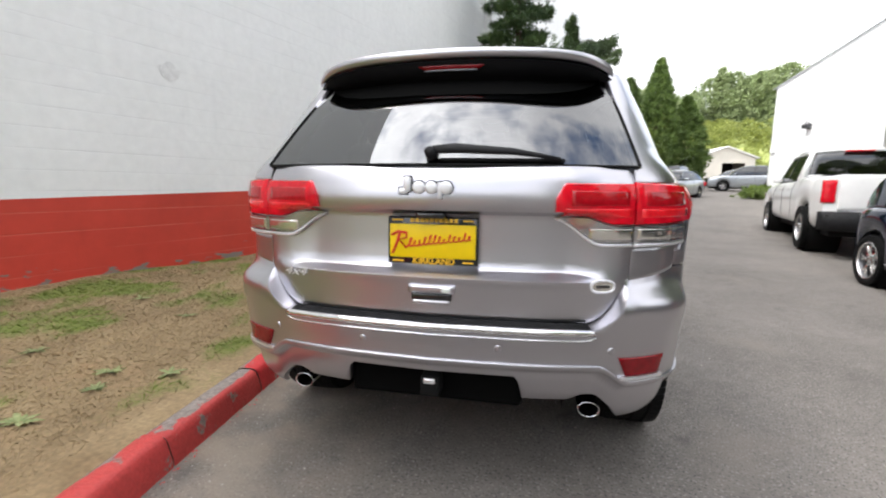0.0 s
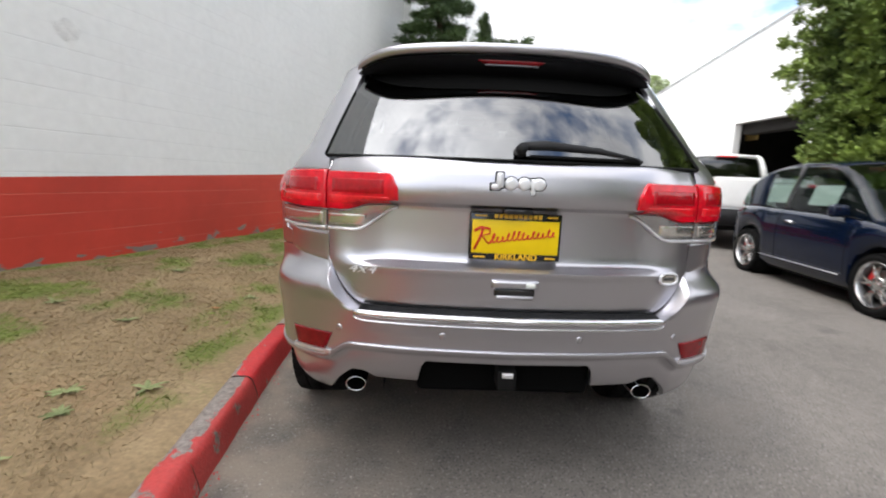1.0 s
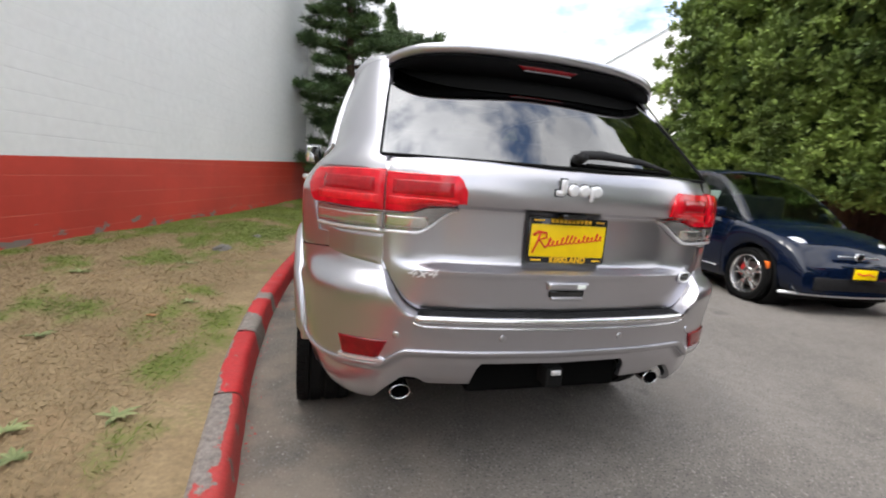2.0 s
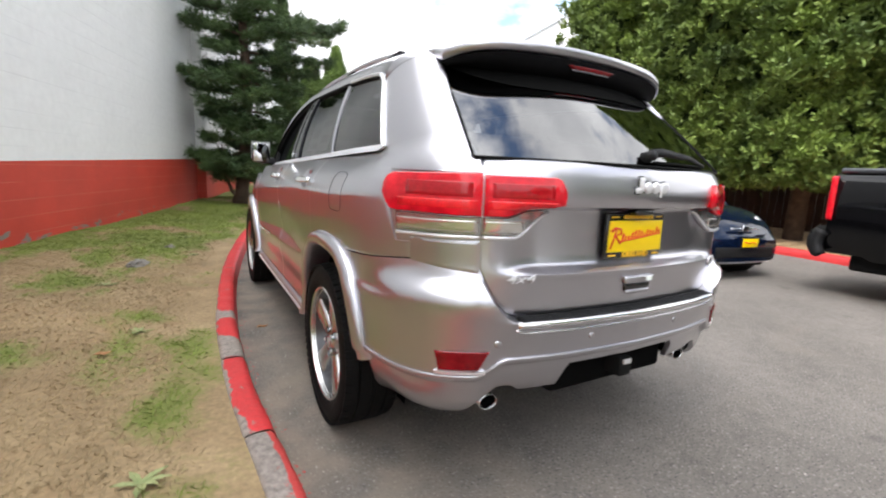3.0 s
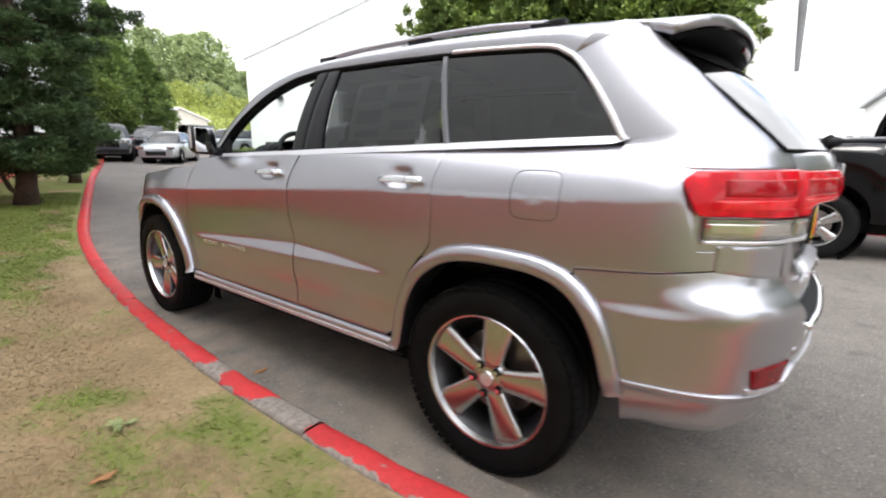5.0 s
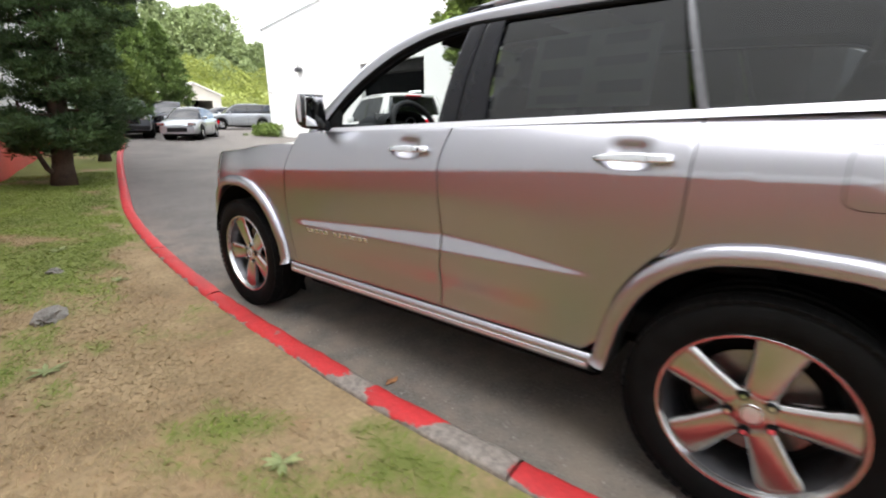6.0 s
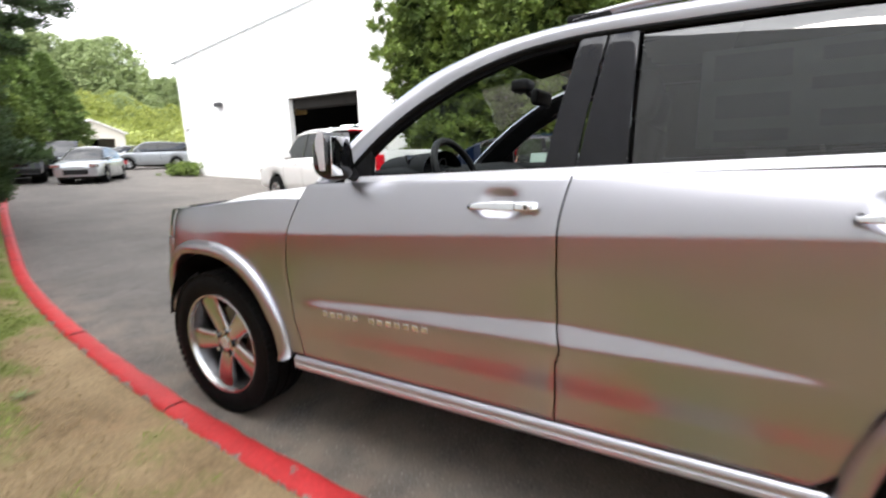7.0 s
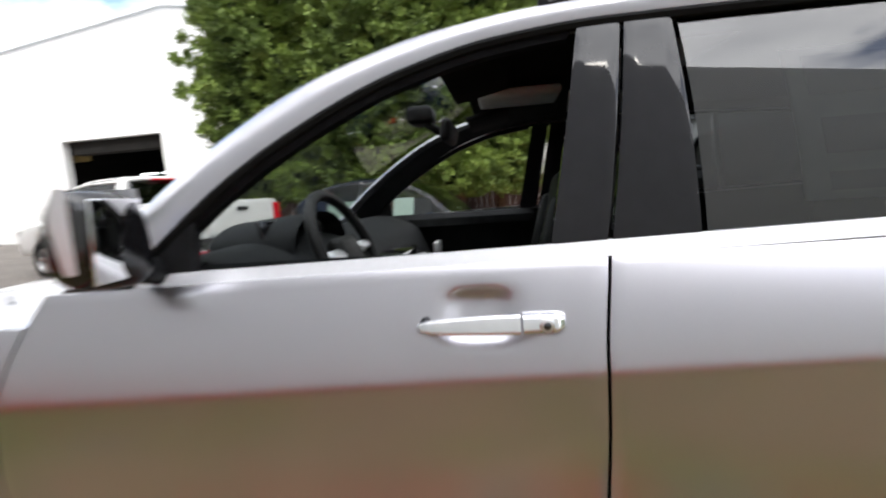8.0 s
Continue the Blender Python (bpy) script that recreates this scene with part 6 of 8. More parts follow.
def vehicle(name, label, paint, place, turn, spec, group=""):
    """A car body from its side contour: lower shell with wheel arches, glazed cabin, roof, lamps, bumpers, wheels."""
    car = thing(name, label, spec.get("category", "car"), place, turn, group)
    L, W, sill, R = spec["length"] / 2, spec["width"] / 2, spec["sill"], spec["tyre"]
    axles, top = spec["axles"], curve_of(spec["top"])
    arch_r = R + spec.get("gap", 0.045)

    def half(y):
        return W * (1 - spec.get("taper", 0.16) * abs(y / L) ** 5)

    def low(y):
        z = sill
        for a in axles:
            if abs(y - a) < arch_r:
                z = max(z, R + math.sqrt(arch_r ** 2 - (y - a) ** 2))
        if abs(y) > max(abs(a) for a in axles) + arch_r:
            z = max(z, sill + 0.04)
        return z
    ys = sorted(set([round(v, 4) for v in np.linspace(-L, L, spec.get("stations", 70))] + [round(a + arch_r * math.cos(w), 4) for a in axles for w in np.linspace(0, math.pi, 21)]))
    SEC = [(0.90, 0.0), (0.965, 0.10), (0.985, 0.28), (1.0, 0.55), (0.995, 0.72), (0.965, 0.90), (0.92, 0.975), (0.80, 1.0), (0.40, 1.0), (0.0, 1.0)]

    def ring(y, k=1.0):
        h, z0, z1 = half(y), low(y), top(y)
        crown = spec.get("crown", 0.03)
        pts = [(h * k * u, lerp(z0, z1, v) + (crown * (1 - (u / 0.92) ** 2) if v >= 0.975 else 0)) for u, v in SEC]
        return [(-x, z) for x, z in pts] + [(x, z) for x, z in pts[-2::-1]]
    bm = bmesh.new()
    stations = [(-L, 0.55)] + [(y, 1.0) for y in ys] + [(L, 0.55)]
    rings = []
    for n, (y, k) in enumerate(stations):
        yy = y
        rg = ring(y, k)
        rings.append([bm.verts.new((x, yy + (0.0 if 0 < n < len(stations) - 1 else (-0.035 if n == 0 else 0.035)), z)) for x, z in rg])
    for a, b in zip(rings, rings[1:]):
        for i in range(len(a) - 1):
            bm.faces.new((a[i], a[i + 1], b[i + 1], b[i]))
    bm.faces.new(rings[0])
    bm.faces.new(rings[-1][::-1])
    body = sharpen(part("body", bm, paint, car), 45)
    part("underside", box(-W * 0.78, W * 0.78, -L * 0.93, L * 0.93, sill * 0.7, sill + 0.18, 0.03), M_RUBBER, car)
    for a in axles:
        for sd in (-1, 1):
            part("wheel_well", revolve([(sd * W * 0.45, 0.02), (sd * W * 0.45, arch_r + 0.02), (sd * W * 0.93, arch_r + 0.012)], 30, "x", (0, a, R)), M_RUBBER, car)
    # cabin
    cab = spec["cabin"]
    roof_c, wx, rx = curve_of(cab), half(0) * 0.90, spec["roof_half"]
    y0, y1 = cab[0][0], cab[-1][0]
    zroof = max(z for _, z in cab)

    def cab_pt(y, t, off=0.0, sd=1):
        zb, zt = top(y) - 0.01, max(roof_c(y), top(y) - 0.005)
        z = lerp(zb, zt, t)
        k = max(0.0, (z - zb)) / (zroof - top(0))
        return Vector((sd * (lerp(wx * half(y) / half(0), rx, min(1, k) ** 1.2) + off), y, z))
    def cabin_sheet(s, t):
        y = lerp(y0, y1, s)
        if t < 0.4:
            return cab_pt(y, t / 0.4, 0, -1)
        if t > 0.6:
            return cab_pt(y, (1 - t) / 0.4, 0, 1)
        a, b = cab_pt(y, 1, 0, -1), cab_pt(y, 1, 0, 1)
        u = (t - 0.4) / 0.2
        p = lerp(a, b, u)
        return p + Vector((0, 0, 0.05 * (1 - (2 * u - 1) ** 2) * min(1.0, (p.z - top(y)) / 0.3)))
    part("cabin_glass", sheet(cabin_sheet, 60, 40), spec.get("glass", M_TINT), car, "tinted windows")
    part("cabin_inside", box(-rx * 0.92, rx * 0.92, lerp(y0, y1, 0.22), lerp(y0, y1, 0.74), sill + 0.2, lerp(top(0), zroof, 0.5), 0.05), M_INTERIOR, car, "dark seats")
    f0, f1 = spec["roof"]
    rp = spec.get("roof_paint", paint)
    part("roof", panel(lambda s, t, o: Vector((lerp(-1, 1, s) * (rx + 0.006), lerp(f0, f1, t), roof_c(lerp(f0, f1, t)) + 0.052 * (1 - (2 * s - 1) ** 2) * 1.0 + 0.010 + o)), 18, 20, 0.03), rp, car)
    for ya, yb, wide in spec["pillars"]:
        for sd in (-1, 1):
            part("pillar", panel(lambda s, t, o: cab_pt(lerp(ya, yb, t) + wide * (s - 0.5), 1.0 if abs(ya - yb) > 0.15 else t, 0.006 + o, sd) if abs(ya - yb) > 0.15 else cab_pt(lerp(ya, yb, t) + wide * (s - 0.5), t, 0.006 + o, sd), 3, 14, 0.03), rp if abs(ya - yb) > 0.15 or wide > 0.14 else M_BLACKGLOSS, car)
    part("belt_line", tube([cab_pt(y, 0.02, 0.004, -1) for y in np.linspace(lerp(y0, y1, 0.08), lerp(y0, y1, 0.95), 24)], 0.008, 6), spec.get("belt_mat", M_RUBBER), car)
    part("belt_line", tube([cab_pt(y, 0.02, 0.004, 1) for y in np.linspace(lerp(y0, y1, 0.08), lerp(y0, y1, 0.95), 24)], 0.008, 6), spec.get("belt_mat", M_RUBBER), car)

    def on_side(y, v, off, sd):
        h, z0, z1 = half(y), sill, top(y)
        us, vs = [q[0] for q in SEC[:7]], [q[1] for q in SEC[:7]]
        z = lerp(z0, z1, v)
        vv = (z - low(y)) / (z1 - low(y))
        return Vector((sd * (h * float(np.interp(vv, vs, us)) + off), y, z))
    for sd in (-1, 1):
        for y in spec["doors"]:
            part("door_gap", tube([on_side(y, v, 0.001, sd) for v in np.linspace(0.08, 0.97, 14)], 0.004, 5), M_RUBBER, body)
        for y in spec["handles"]:
            part("door_handle", tube([on_side(y - 0.09, 0.80, 0.012, sd), on_side(y, 0.81, 0.030, sd), on_side(y + 0.09, 0.80, 0.012, sd)], 0.014, 8), spec.get("handle_mat", paint), body)
        my = spec["mirror"]
        p = cab_pt(my, 0.22, 0.10, sd)
        mir = part("wing_mirror", turned_box(Matrix.Translation(p), 0.20, 0.10, 0.14, 0.04, 3), spec.get("mirror_mat", paint), car)
        part("mirror_arm", tube([cab_pt(my, 0.12, 0.0, sd), p], 0.02, 8), M_BLACKMATT, mir)
    for nm, y, x0, x1, z0, z1, m in spec["lamps"]:
        for sd in (-1, 1):
            out = -1 if y < 0 else 1
            def fn(s, t, o):
                x = lerp(x0, x1, s)
                yy = out * (L + 0.050 - 0.045 * (x / W) ** 8) + out * o
                return Vector((sd * x, yy, lerp(z0, z1, t)))
            part(nm, panel(fn, 8, 6, 0.06, 0.008, 0.06), m, car)
    for sd in (-1, 1):
        for a in axles:
            if spec.get("wheel") == "full":
                wheel(car, sd * (W - 0.115), a, R, R, spec["tyre_w"], R * spec.get("rim", 0.66), sd, M_ALLOY, M_RUBBER, 5, spec.get("style", "broad"), None, 0.2, spec.get("caliper"))
            else:
                simple_wheel(car, sd * (W - 0.115), a, R, R, spec["tyre_w"], sd, M_ALLOY)
    return car


M_WHITE = material("white_car_paint", (0.78, 0.78, 0.77), 0.35, vary=0.03, scale=6, coat=1.0)
M_BLACKPAINT = material("black_car_paint", (0.002, 0.002, 0.0025), 0.12, vary=0.2, scale=6, coat=0.3, gloss=0.2)
M_BLUEPAINT = material("dark_blue_paint", (0.0020, 0.0055, 0.018), 0.10, 0.0, vary=0.1, scale=6, coat=0.35, gloss=0.3)
M_GREYPAINT = flake_paint("dark_grey_paint", (0.05, 0.055, 0.065), 0.35, 0.5)
M_PALESILVER = flake_paint("pale_silver_paint", (0.34, 0.36, 0.38), 0.35, 0.6)
M_ORANGE = material("amber_lens", (0.8, 0.16, 0.02), 0.25, coat=0.6)
M_HEADLAMP = material("headlamp_glass", (0.75, 0.77, 0.78), 0.12, 0.3, coat=1.0, vary=0.15, scale=30)
M_REDCAP = material("red_caliper", (0.55, 0.03, 0.03), 0.35, coat=0.5)

PICKUP = dict(length=5.80, width=2.02, sill=0.46, tyre=0.415, tyre_w=0.27, axles=(-1.72, 1.85), gap=0.075, taper=0.05, crown=0.0, category="pickup truck",
              top=[(-2.9, 1.40), (-0.85, 1.40), (-0.70, 1.34), (1.1, 1.31), (1.35, 1.27), (2.3, 1.22), (2.75, 1.14), (2.9, 1.05)],
              cabin=[(-0.86, 1.36), (-0.80, 1.86), (-0.62, 1.955), (-0.2, 1.975), (0.4, 1.955), (0.72, 1.86), (1.30, 1.28)], roof_half=0.72, roof=(-0.68, 0.55),
              pillars=[(0.28, 0.22, 0.09), (-0.66, -0.70, 0.20), (0.60, 1.28, 0.08)], doors=(-0.68, 0.26, 1.28), handles=(-0.36, 0.56), mirror=1.0, wheel="full", rim=0.62,
              lamps=[("tail_lamp", -1, 0.80, 0.985, 0.92, 1.31, M_REDLENS), ("headlamp", 1, 0.62, 0.95, 0.88, 1.05, M_CLEARLENS)])


def finish_pickup(car, paint, bumper_mat, cover):
    tg = part("tailgate", panel(lambda s, t, o: Vector((lerp(-0.76, 0.76, s), -2.945 - o - 0.012 * math.sin(3.14 * t), lerp(0.80, 1.40, t))), 8, 10, 0.05, 0.006), paint, car, "plain tailgate with a centre handle")
    part("tailgate_handle", box(-0.12, 0.12, -2.975, -2.94, 1.20, 1.28, 0.012), M_BLACKMATT, tg)
    b = part("rear_bumper", sheet(lambda s, t: Vector((lerp(-0.97, 0.97, s), -3.06 + 0.16 * abs(2 * s - 1) ** 6 + 0.05 * (2 * t - 1) ** 2, lerp(0.50, 0.72, t))), 24, 6), bumper_mat, car, "step bumper")
    solid(b, 0.10, 1.0)
    part("bumper_top", box(-0.93, 0.93, -3.05, -2.90, 0.70, 0.735, 0.01), M_BLACKMATT, car)
    part("plate_pad", box(-0.17, 0.17, -3.085, -3.05, 0.54, 0.68, 0.008), M_BLACKMATT, car)
    part("stop_lamp", box(-0.22, 0.22, -0.885, -0.80, 1.915, 1.95, 0.008), M_REDLENS, car)
    for sd in (-1, 1):
        part("cab_corner", tube([(sd * 0.865, -0.868, 1.36), (sd * 0.80, -0.835, 1.66), (sd * 0.725, -0.775, 1.90), (sd * 0.66, -0.70, 1.955)], [0.062, 0.062, 0.055, 0.05], 8), paint, car)
    part("cab_header", tube([(-0.70, -0.745, 1.925), (-0.35, -0.76, 1.955), (0.35, -0.76, 1.955), (0.70, -0.745, 1.925)], 0.042, 8), paint, car)
    part("cab_sill", box(-0.88, 0.88, -0.885, -0.84, 1.36, 1.45, 0.015), paint, car)
    for y0, y1 in ((-0.60, 0.20), (0.30, 0.80)):
        part("window_head", tube([(-0.745, y, 1.905 - 0.12 * max(0.0, y - 0.45)) for y in np.linspace(y0, y1, 6)], 0.03, 6), paint, car)
    if cover:
        part("bed_cover", box(-0.90, 0.90, -2.88, -0.84, 1.395, 1.455, 0.02), M_GREYPAINT, car, "dark grey hard cover over the bed")
    else:
        part("bed_liner", box(-0.84, 0.84, -2.84, -0.95, 1.398, 1.406, 0.0), M_BLACKMATT, car, "black bed liner")


white_truck = vehicle("pickup_truck", "white crew cab pickup truck parked in front of the white building", M_WHITE, (6.95, 9.05, 0.05), -16.0, PICKUP)
finish_pickup(white_truck, M_WHITE, M_BLACKMATT, False)
black_truck = vehicle("pickup_truck", "glossy black pickup truck with a dark bed cover, parked nose away", M_BLACKPAINT, (5.78, -2.66, 0.0), 180.0, dict(PICKUP, axles=(-1.48, 2.0), lamps=[("tail_lamp", -1, 0.78, 1.0, 0.88, 1.36, M_REDLENS)]))
finish_pickup(black_truck, M_BLACKPAINT, M_BLACKMATT, True)

CITY = dict(length=3.62, width=1.62, sill=0.20, tyre=0.318, tyre_w=0.20, axles=(-1.15, 1.20), gap=0.04, taper=0.20, crown=0.05,
            top=[(-1.81, 0.80), (-1.70, 0.95), (-1.2, 0.985), (0.6, 0.96), (0.95, 0.93), (1.35, 0.86), (1.62, 0.74), (1.81, 0.52)],
            cabin=[(-1.74, 0.96), (-1.60, 1.18), (-1.35, 1.38), (-1.0, 1.505), (-0.5, 1.56), (0.0, 1.54), (0.35, 1.42), (0.98, 0.93)], roof_half=0.54, roof=(-1.30, 0.12),
            pillars=[(-0.42, -0.46, 0.08), (-1.16, -1.28, 0.46), (0.16, 0.96, 0.07)], doors=(-0.44, 0.78), handles=(-0.22,), mirror=0.62, wheel="full", style="slim", rim=0.72, caliper=M_REDCAP,
            glass=thin_glass("green_glass", (0.8, 0.92, 0.88), 0.62), handle_mat=M_CHROME,
            lamps=[("tail_lamp", -1, 0.44, 0.58, 0.62, 0.80, M_REDLENS)])
hatch = vehicle("city_car", "dark blue small hatchback parked nose towards the lane", M_BLUEPAINT, (5.06, 2.84, 0.0), 171.5, CITY)
for sd in (-1, 1):
    for nm, at, r in (("headlamp", (sd * 0.575, 1.575, 0.70), 0.125), ("driving_lamp", (sd * 0.60, 1.70, 0.525), 0.062)):
        n = Vector((sd * 0.42, 0.80, 0.38)).normalized()
        m = Matrix.Translation(at) @ n.to_track_quat("Z", "Y").to_matrix().to_4x4()
        me = mesh_of(revolve([(-0.05, r), (0.0, r), (0.022, r * 0.82), (0.036, r * 0.5), (0.040, 0.001)], 28, "z"), nm)
        me.transform(m)
        hl = part(nm, me, M_HEADLAMP, hatch, "round clear lamp")
        part("lamp_ring", tube([m @ Vector((r * 1.02 * math.cos(w), r * 1.02 * math.sin(w), 0.002)) for w in np.linspace(0, 6.2832, 29)], 0.008, 6), M_CHROME, hl)
        part("bulb_bowl", tube([m @ Vector((r * 0.45 * math.cos(w), r * 0.45 * math.sin(w), 0.036)) for w in np.linspace(0, 6.2832, 21)], 0.012, 6), M_ALLOYDARK, hl)
    part("fog_lamp", turned_box(Matrix.Translation((sd * 0.60, 1.755, 0.47)) @ Matrix.Rotation(radians(sd * -22), 4, "Z"), 0.13, 0.04, 0.10, 0.02, 3), M_CLEARLENS, hatch)
    part("side_reflector", box(sd * 0.775 - 0.012, sd * 0.775 + 0.012, 1.43, 1.50, 0.44, 0.52, 0.008), M_ORANGE, hatch, "orange side reflector")
part("front_grille", turned_box(Matrix.Translation((0, 1.835, 0.36)), 1.05, 0.03, 0.14, 0.012), M_BLACKMATT, hatch)
part("nose_bar", turned_box(Matrix.Translation((0, 1.79, 0.66)), 0.50, 0.03, 0.022, 0.008), M_CHROME, hatch, "chrome bar on the nose")
part("nose_badge", turned_box(Matrix.Translation((0, 1.80, 0.665)), 0.10, 0.03, 0.085, 0.014, 3), M_CHROME, hatch)
part("front_splitter", tube([(x, 1.80 - 0.22 * abs(x) ** 2.2, 0.225) for x in np.linspace(-0.78, 0.78, 21)], 0.018, 8), M_BRIGHT, hatch)
fp = part("plate_frame", turned_box(Matrix.Translation((-0.03, 1.865, 0.49)), 0.31, 0.02, 0.16, 0.005), M_BLACKGLOSS, hatch)
part("plate", turned_box(Matrix.Translation((-0.03, 1.876, 0.49)), 0.285, 0.006, 0.11, 0.002), M_PLATE_Y, fp, "yellow dealer plate")
part("script_stroke", tube([(-0.14, 1.88, 0.475), (-0.06, 1.88, 0.50), (0.0, 1.88, 0.485), (0.08, 1.88, 0.505)], 0.008, 6), M_PLATE_R, fp)
for k, y in enumerate((-0.75, 0.12)):
    part("window_sticker", turned_box(Matrix.Translation((0.64, y, 1.17)) @ Matrix.Rotation(radians(-16), 4, "Y"), 0.004, 0.46, 0.25, 0.0), M_PAPER, hatch, "price sheet behind the side glass", False)
part("side_stripe", tube([(0.808, y, 0.33) for y in np.linspace(-0.72, 0.74, 9)], 0.008, 6, flat=0.6), M_BRIGHT, hatch, "pale stripe above the sill")

SALOON = dict(length=4.55, width=1.76, sill=0.20, tyre=0.315, tyre_w=0.20, axles=(-1.32, 1.32), taper=0.18, stations=40, crown=0.03,
              top=[(-2.28, 0.88), (-2.1, 1.0), (-1.4, 1.0), (0.8, 0.93), (1.2, 0.90), (1.9, 0.78), (2.28, 0.60)],
              cabin=[(-1.95, 0.98), (-1.3, 1.33), (-0.7, 1.45), (0.0, 1.46), (0.4, 1.38), (1.15, 0.92)], roof_half=0.56, roof=(-1.1, 0.15),
              pillars=[(-0.35, -0.38, 0.08), (-1.2, -1.5, 0.2), (0.3, 1.1, 0.07)], doors=(-0.36, 0.75), handles=(-0.6, 0.3), mirror=0.72,
              lamps=[("tail_lamp", -1, 0.5, 0.82, 0.70, 0.88, M_REDLENS), ("headlamp", 1, 0.48, 0.80, 0.60, 0.74, M_CLEARLENS), ("grille", 1, 0.0, 0.42, 0.32, 0.52, M_BLACKMATT)])
WAGON = dict(length=4.75, width=1.90, sill=0.26, tyre=0.365, tyre_w=0.23, axles=(-1.38, 1.42), taper=0.12, stations=40, category="SUV",
             top=[(-2.38, 1.05), (-2.2, 1.12), (0.8, 1.10), (1.1, 1.08), (2.0, 1.0), (2.38, 0.80)],
             cabin=[(-2.34, 1.08), (-2.15, 1.55), (-1.7, 1.70), (-0.6, 1.75), (0.1, 1.72), (0.4, 1.62), (1.12, 1.08)], roof_half=0.62, roof=(-2.0, 0.2),
             pillars=[(-0.40, -0.42, 0.09), (-1.5, -1.52, 0.10), (0.35, 1.08, 0.08)], doors=(-0.41, 0.72), handles=(-0.7, 0.25), mirror=0.78,
             lamps=[("tail_lamp", -1, 0.66, 0.90, 0.95, 1.30, M_REDLENS), ("headlamp", 1, 0.50, 0.88, 0.78, 0.96, M_CLEARLENS), ("grille", 1, 0.0, 0.45, 0.60, 0.92, M_BLACKGLOSS), ("bumper_bar", 1, 0.0, 0.80, 0.34, 0.52, M_BLACKMATT)])
LOT = "cars in the far lot"


def far_car(name, label, paint, x, y, turn, spec):
    return vehicle(name, label, paint, (x, y, ground_z(x, y)), turn, spec, LOT)


far_car("saloon_car", "pale silver saloon car facing the lane", M_PALESILVER, 7.9, 24.5, 142, SALOON)
far_car("suv", "dark grey SUV parked beside the conifers", M_GREYPAINT, 5.95, 26.6, 160, WAGON)
far_car("suv", "dark blue SUV parked in the far lot", M_BLUEPAINT, 9.3, 30.6, 150, WAGON)
far_car("suv", "silver SUV parked side on in the far lot", M_PALESILVER, 14.9, 33.0, 75, WAGON)
far_car("suv", "black SUV parked by the white building's corner", M_BLACKPAINT, 18.6, 36.0, 80, WAGON)
far_car("saloon_car", "white saloon car at the far end of the lot", M_WHITE, 17.4, 41.0, 100, SALOON)
far_car("saloon_car", "black saloon car at the far end of the lot", M_BLACKPAINT, 12.0, 42.0, 120, SALOON)


# ---- trees, hedge, grass ----
def leaf_material(name, colour, spread, second):
    m = material(name, colour, 0.65, vary=0.35, scale=1.2, second=second, spread=spread)
    b = m.node_tree.nodes["Principled BSDF"]
    b.inputs["Subsurface Weight"].default_value = 0.0
    return m


M_PINE = leaf_material("pine_needles", (0.032, 0.066, 0.024), 0.5, (0.075, 0.125, 0.036))
M_PINELIGHT = leaf_material("young_pine_needles", (0.055, 0.105, 0.030), 0.45, (0.12, 0.19, 0.05))
M_CEDAR = leaf_material("cedar_sprays", (0.092, 0.150, 0.029), 0.4, (0.215, 0.295, 0.056))
M_CROWNSHADE = material("crown_shade", (0.030, 0.045, 0.014), 0.9, vary=0.5, scale=9, fine=0.4, bump=1.0, bump_scale=25, gloss=0.1)
M_COLUMN = leaf_material("column_sprays", (0.088, 0.145, 0.034), 0.4, (0.155, 0.225, 0.050))
# Far foliage: the paleness of distance haze is mixed into these base colours.
M_HILL = leaf_material("hazed_hill_foliage", (0.27, 0.33, 0.09), 0.25, (0.40, 0.43, 0.11))
M_HILLHAZE = leaf_material("hill_conifers", (0.25, 0.32, 0.15), 0.25, (0.36, 0.43, 0.20))


def sprays(rng, centres, dirs, count, length, width, droop=0.0, flat=0.35):
    """Small pointed leaf blades fanned round each clump centre, leaning along its direction."""
    n = len(centres)
    c = np.repeat(centres, count, 0)
    d = np.repeat(dirs, count, 0)
    v = rng.normal(size=(n * count, 3)) * np.array([1, 1, flat + 0.4]) + d * 1.1
    v[:, 2] -= droop
    v /= np.linalg.norm(v, axis=1, keepdims=True)
    s = np.cross(v, rng.normal(size=v.shape))
    s /= np.linalg.norm(s, axis=1, keepdims=True)
    ln = length * rng.uniform(0.55, 1.25, (n * count, 1))
    wd = width * rng.uniform(0.7, 1.3, (n * count, 1))
    base = c + rng.normal(size=c.shape) * length * 0.35
    p = np.stack([base - s * wd * 0.4, base + v * ln * 0.55 + s * wd, base + v * ln, base + v * ln * 0.5 - s * wd], 1).reshape(-1, 3)
    f = np.arange(len(p)).reshape(-1, 4)
    return p, f


def crown_mesh(name, p, f, mat):
    me = bpy.data.meshes.new(name)
    me.vertices.add(len(p))
    me.vertices.foreach_set("co", np.asarray(p, np.float32).ravel())
    me.loops.add(f.size)
    me.loops.foreach_set("vertex_index", f.ravel().astype(np.int32))
    me.polygons.add(len(f))
    me.polygons.foreach_set("loop_start", np.arange(0, f.size, 4, dtype=np.int32))
    me.materials.append(mat)
    me.update(calc_edges=True)
    return me


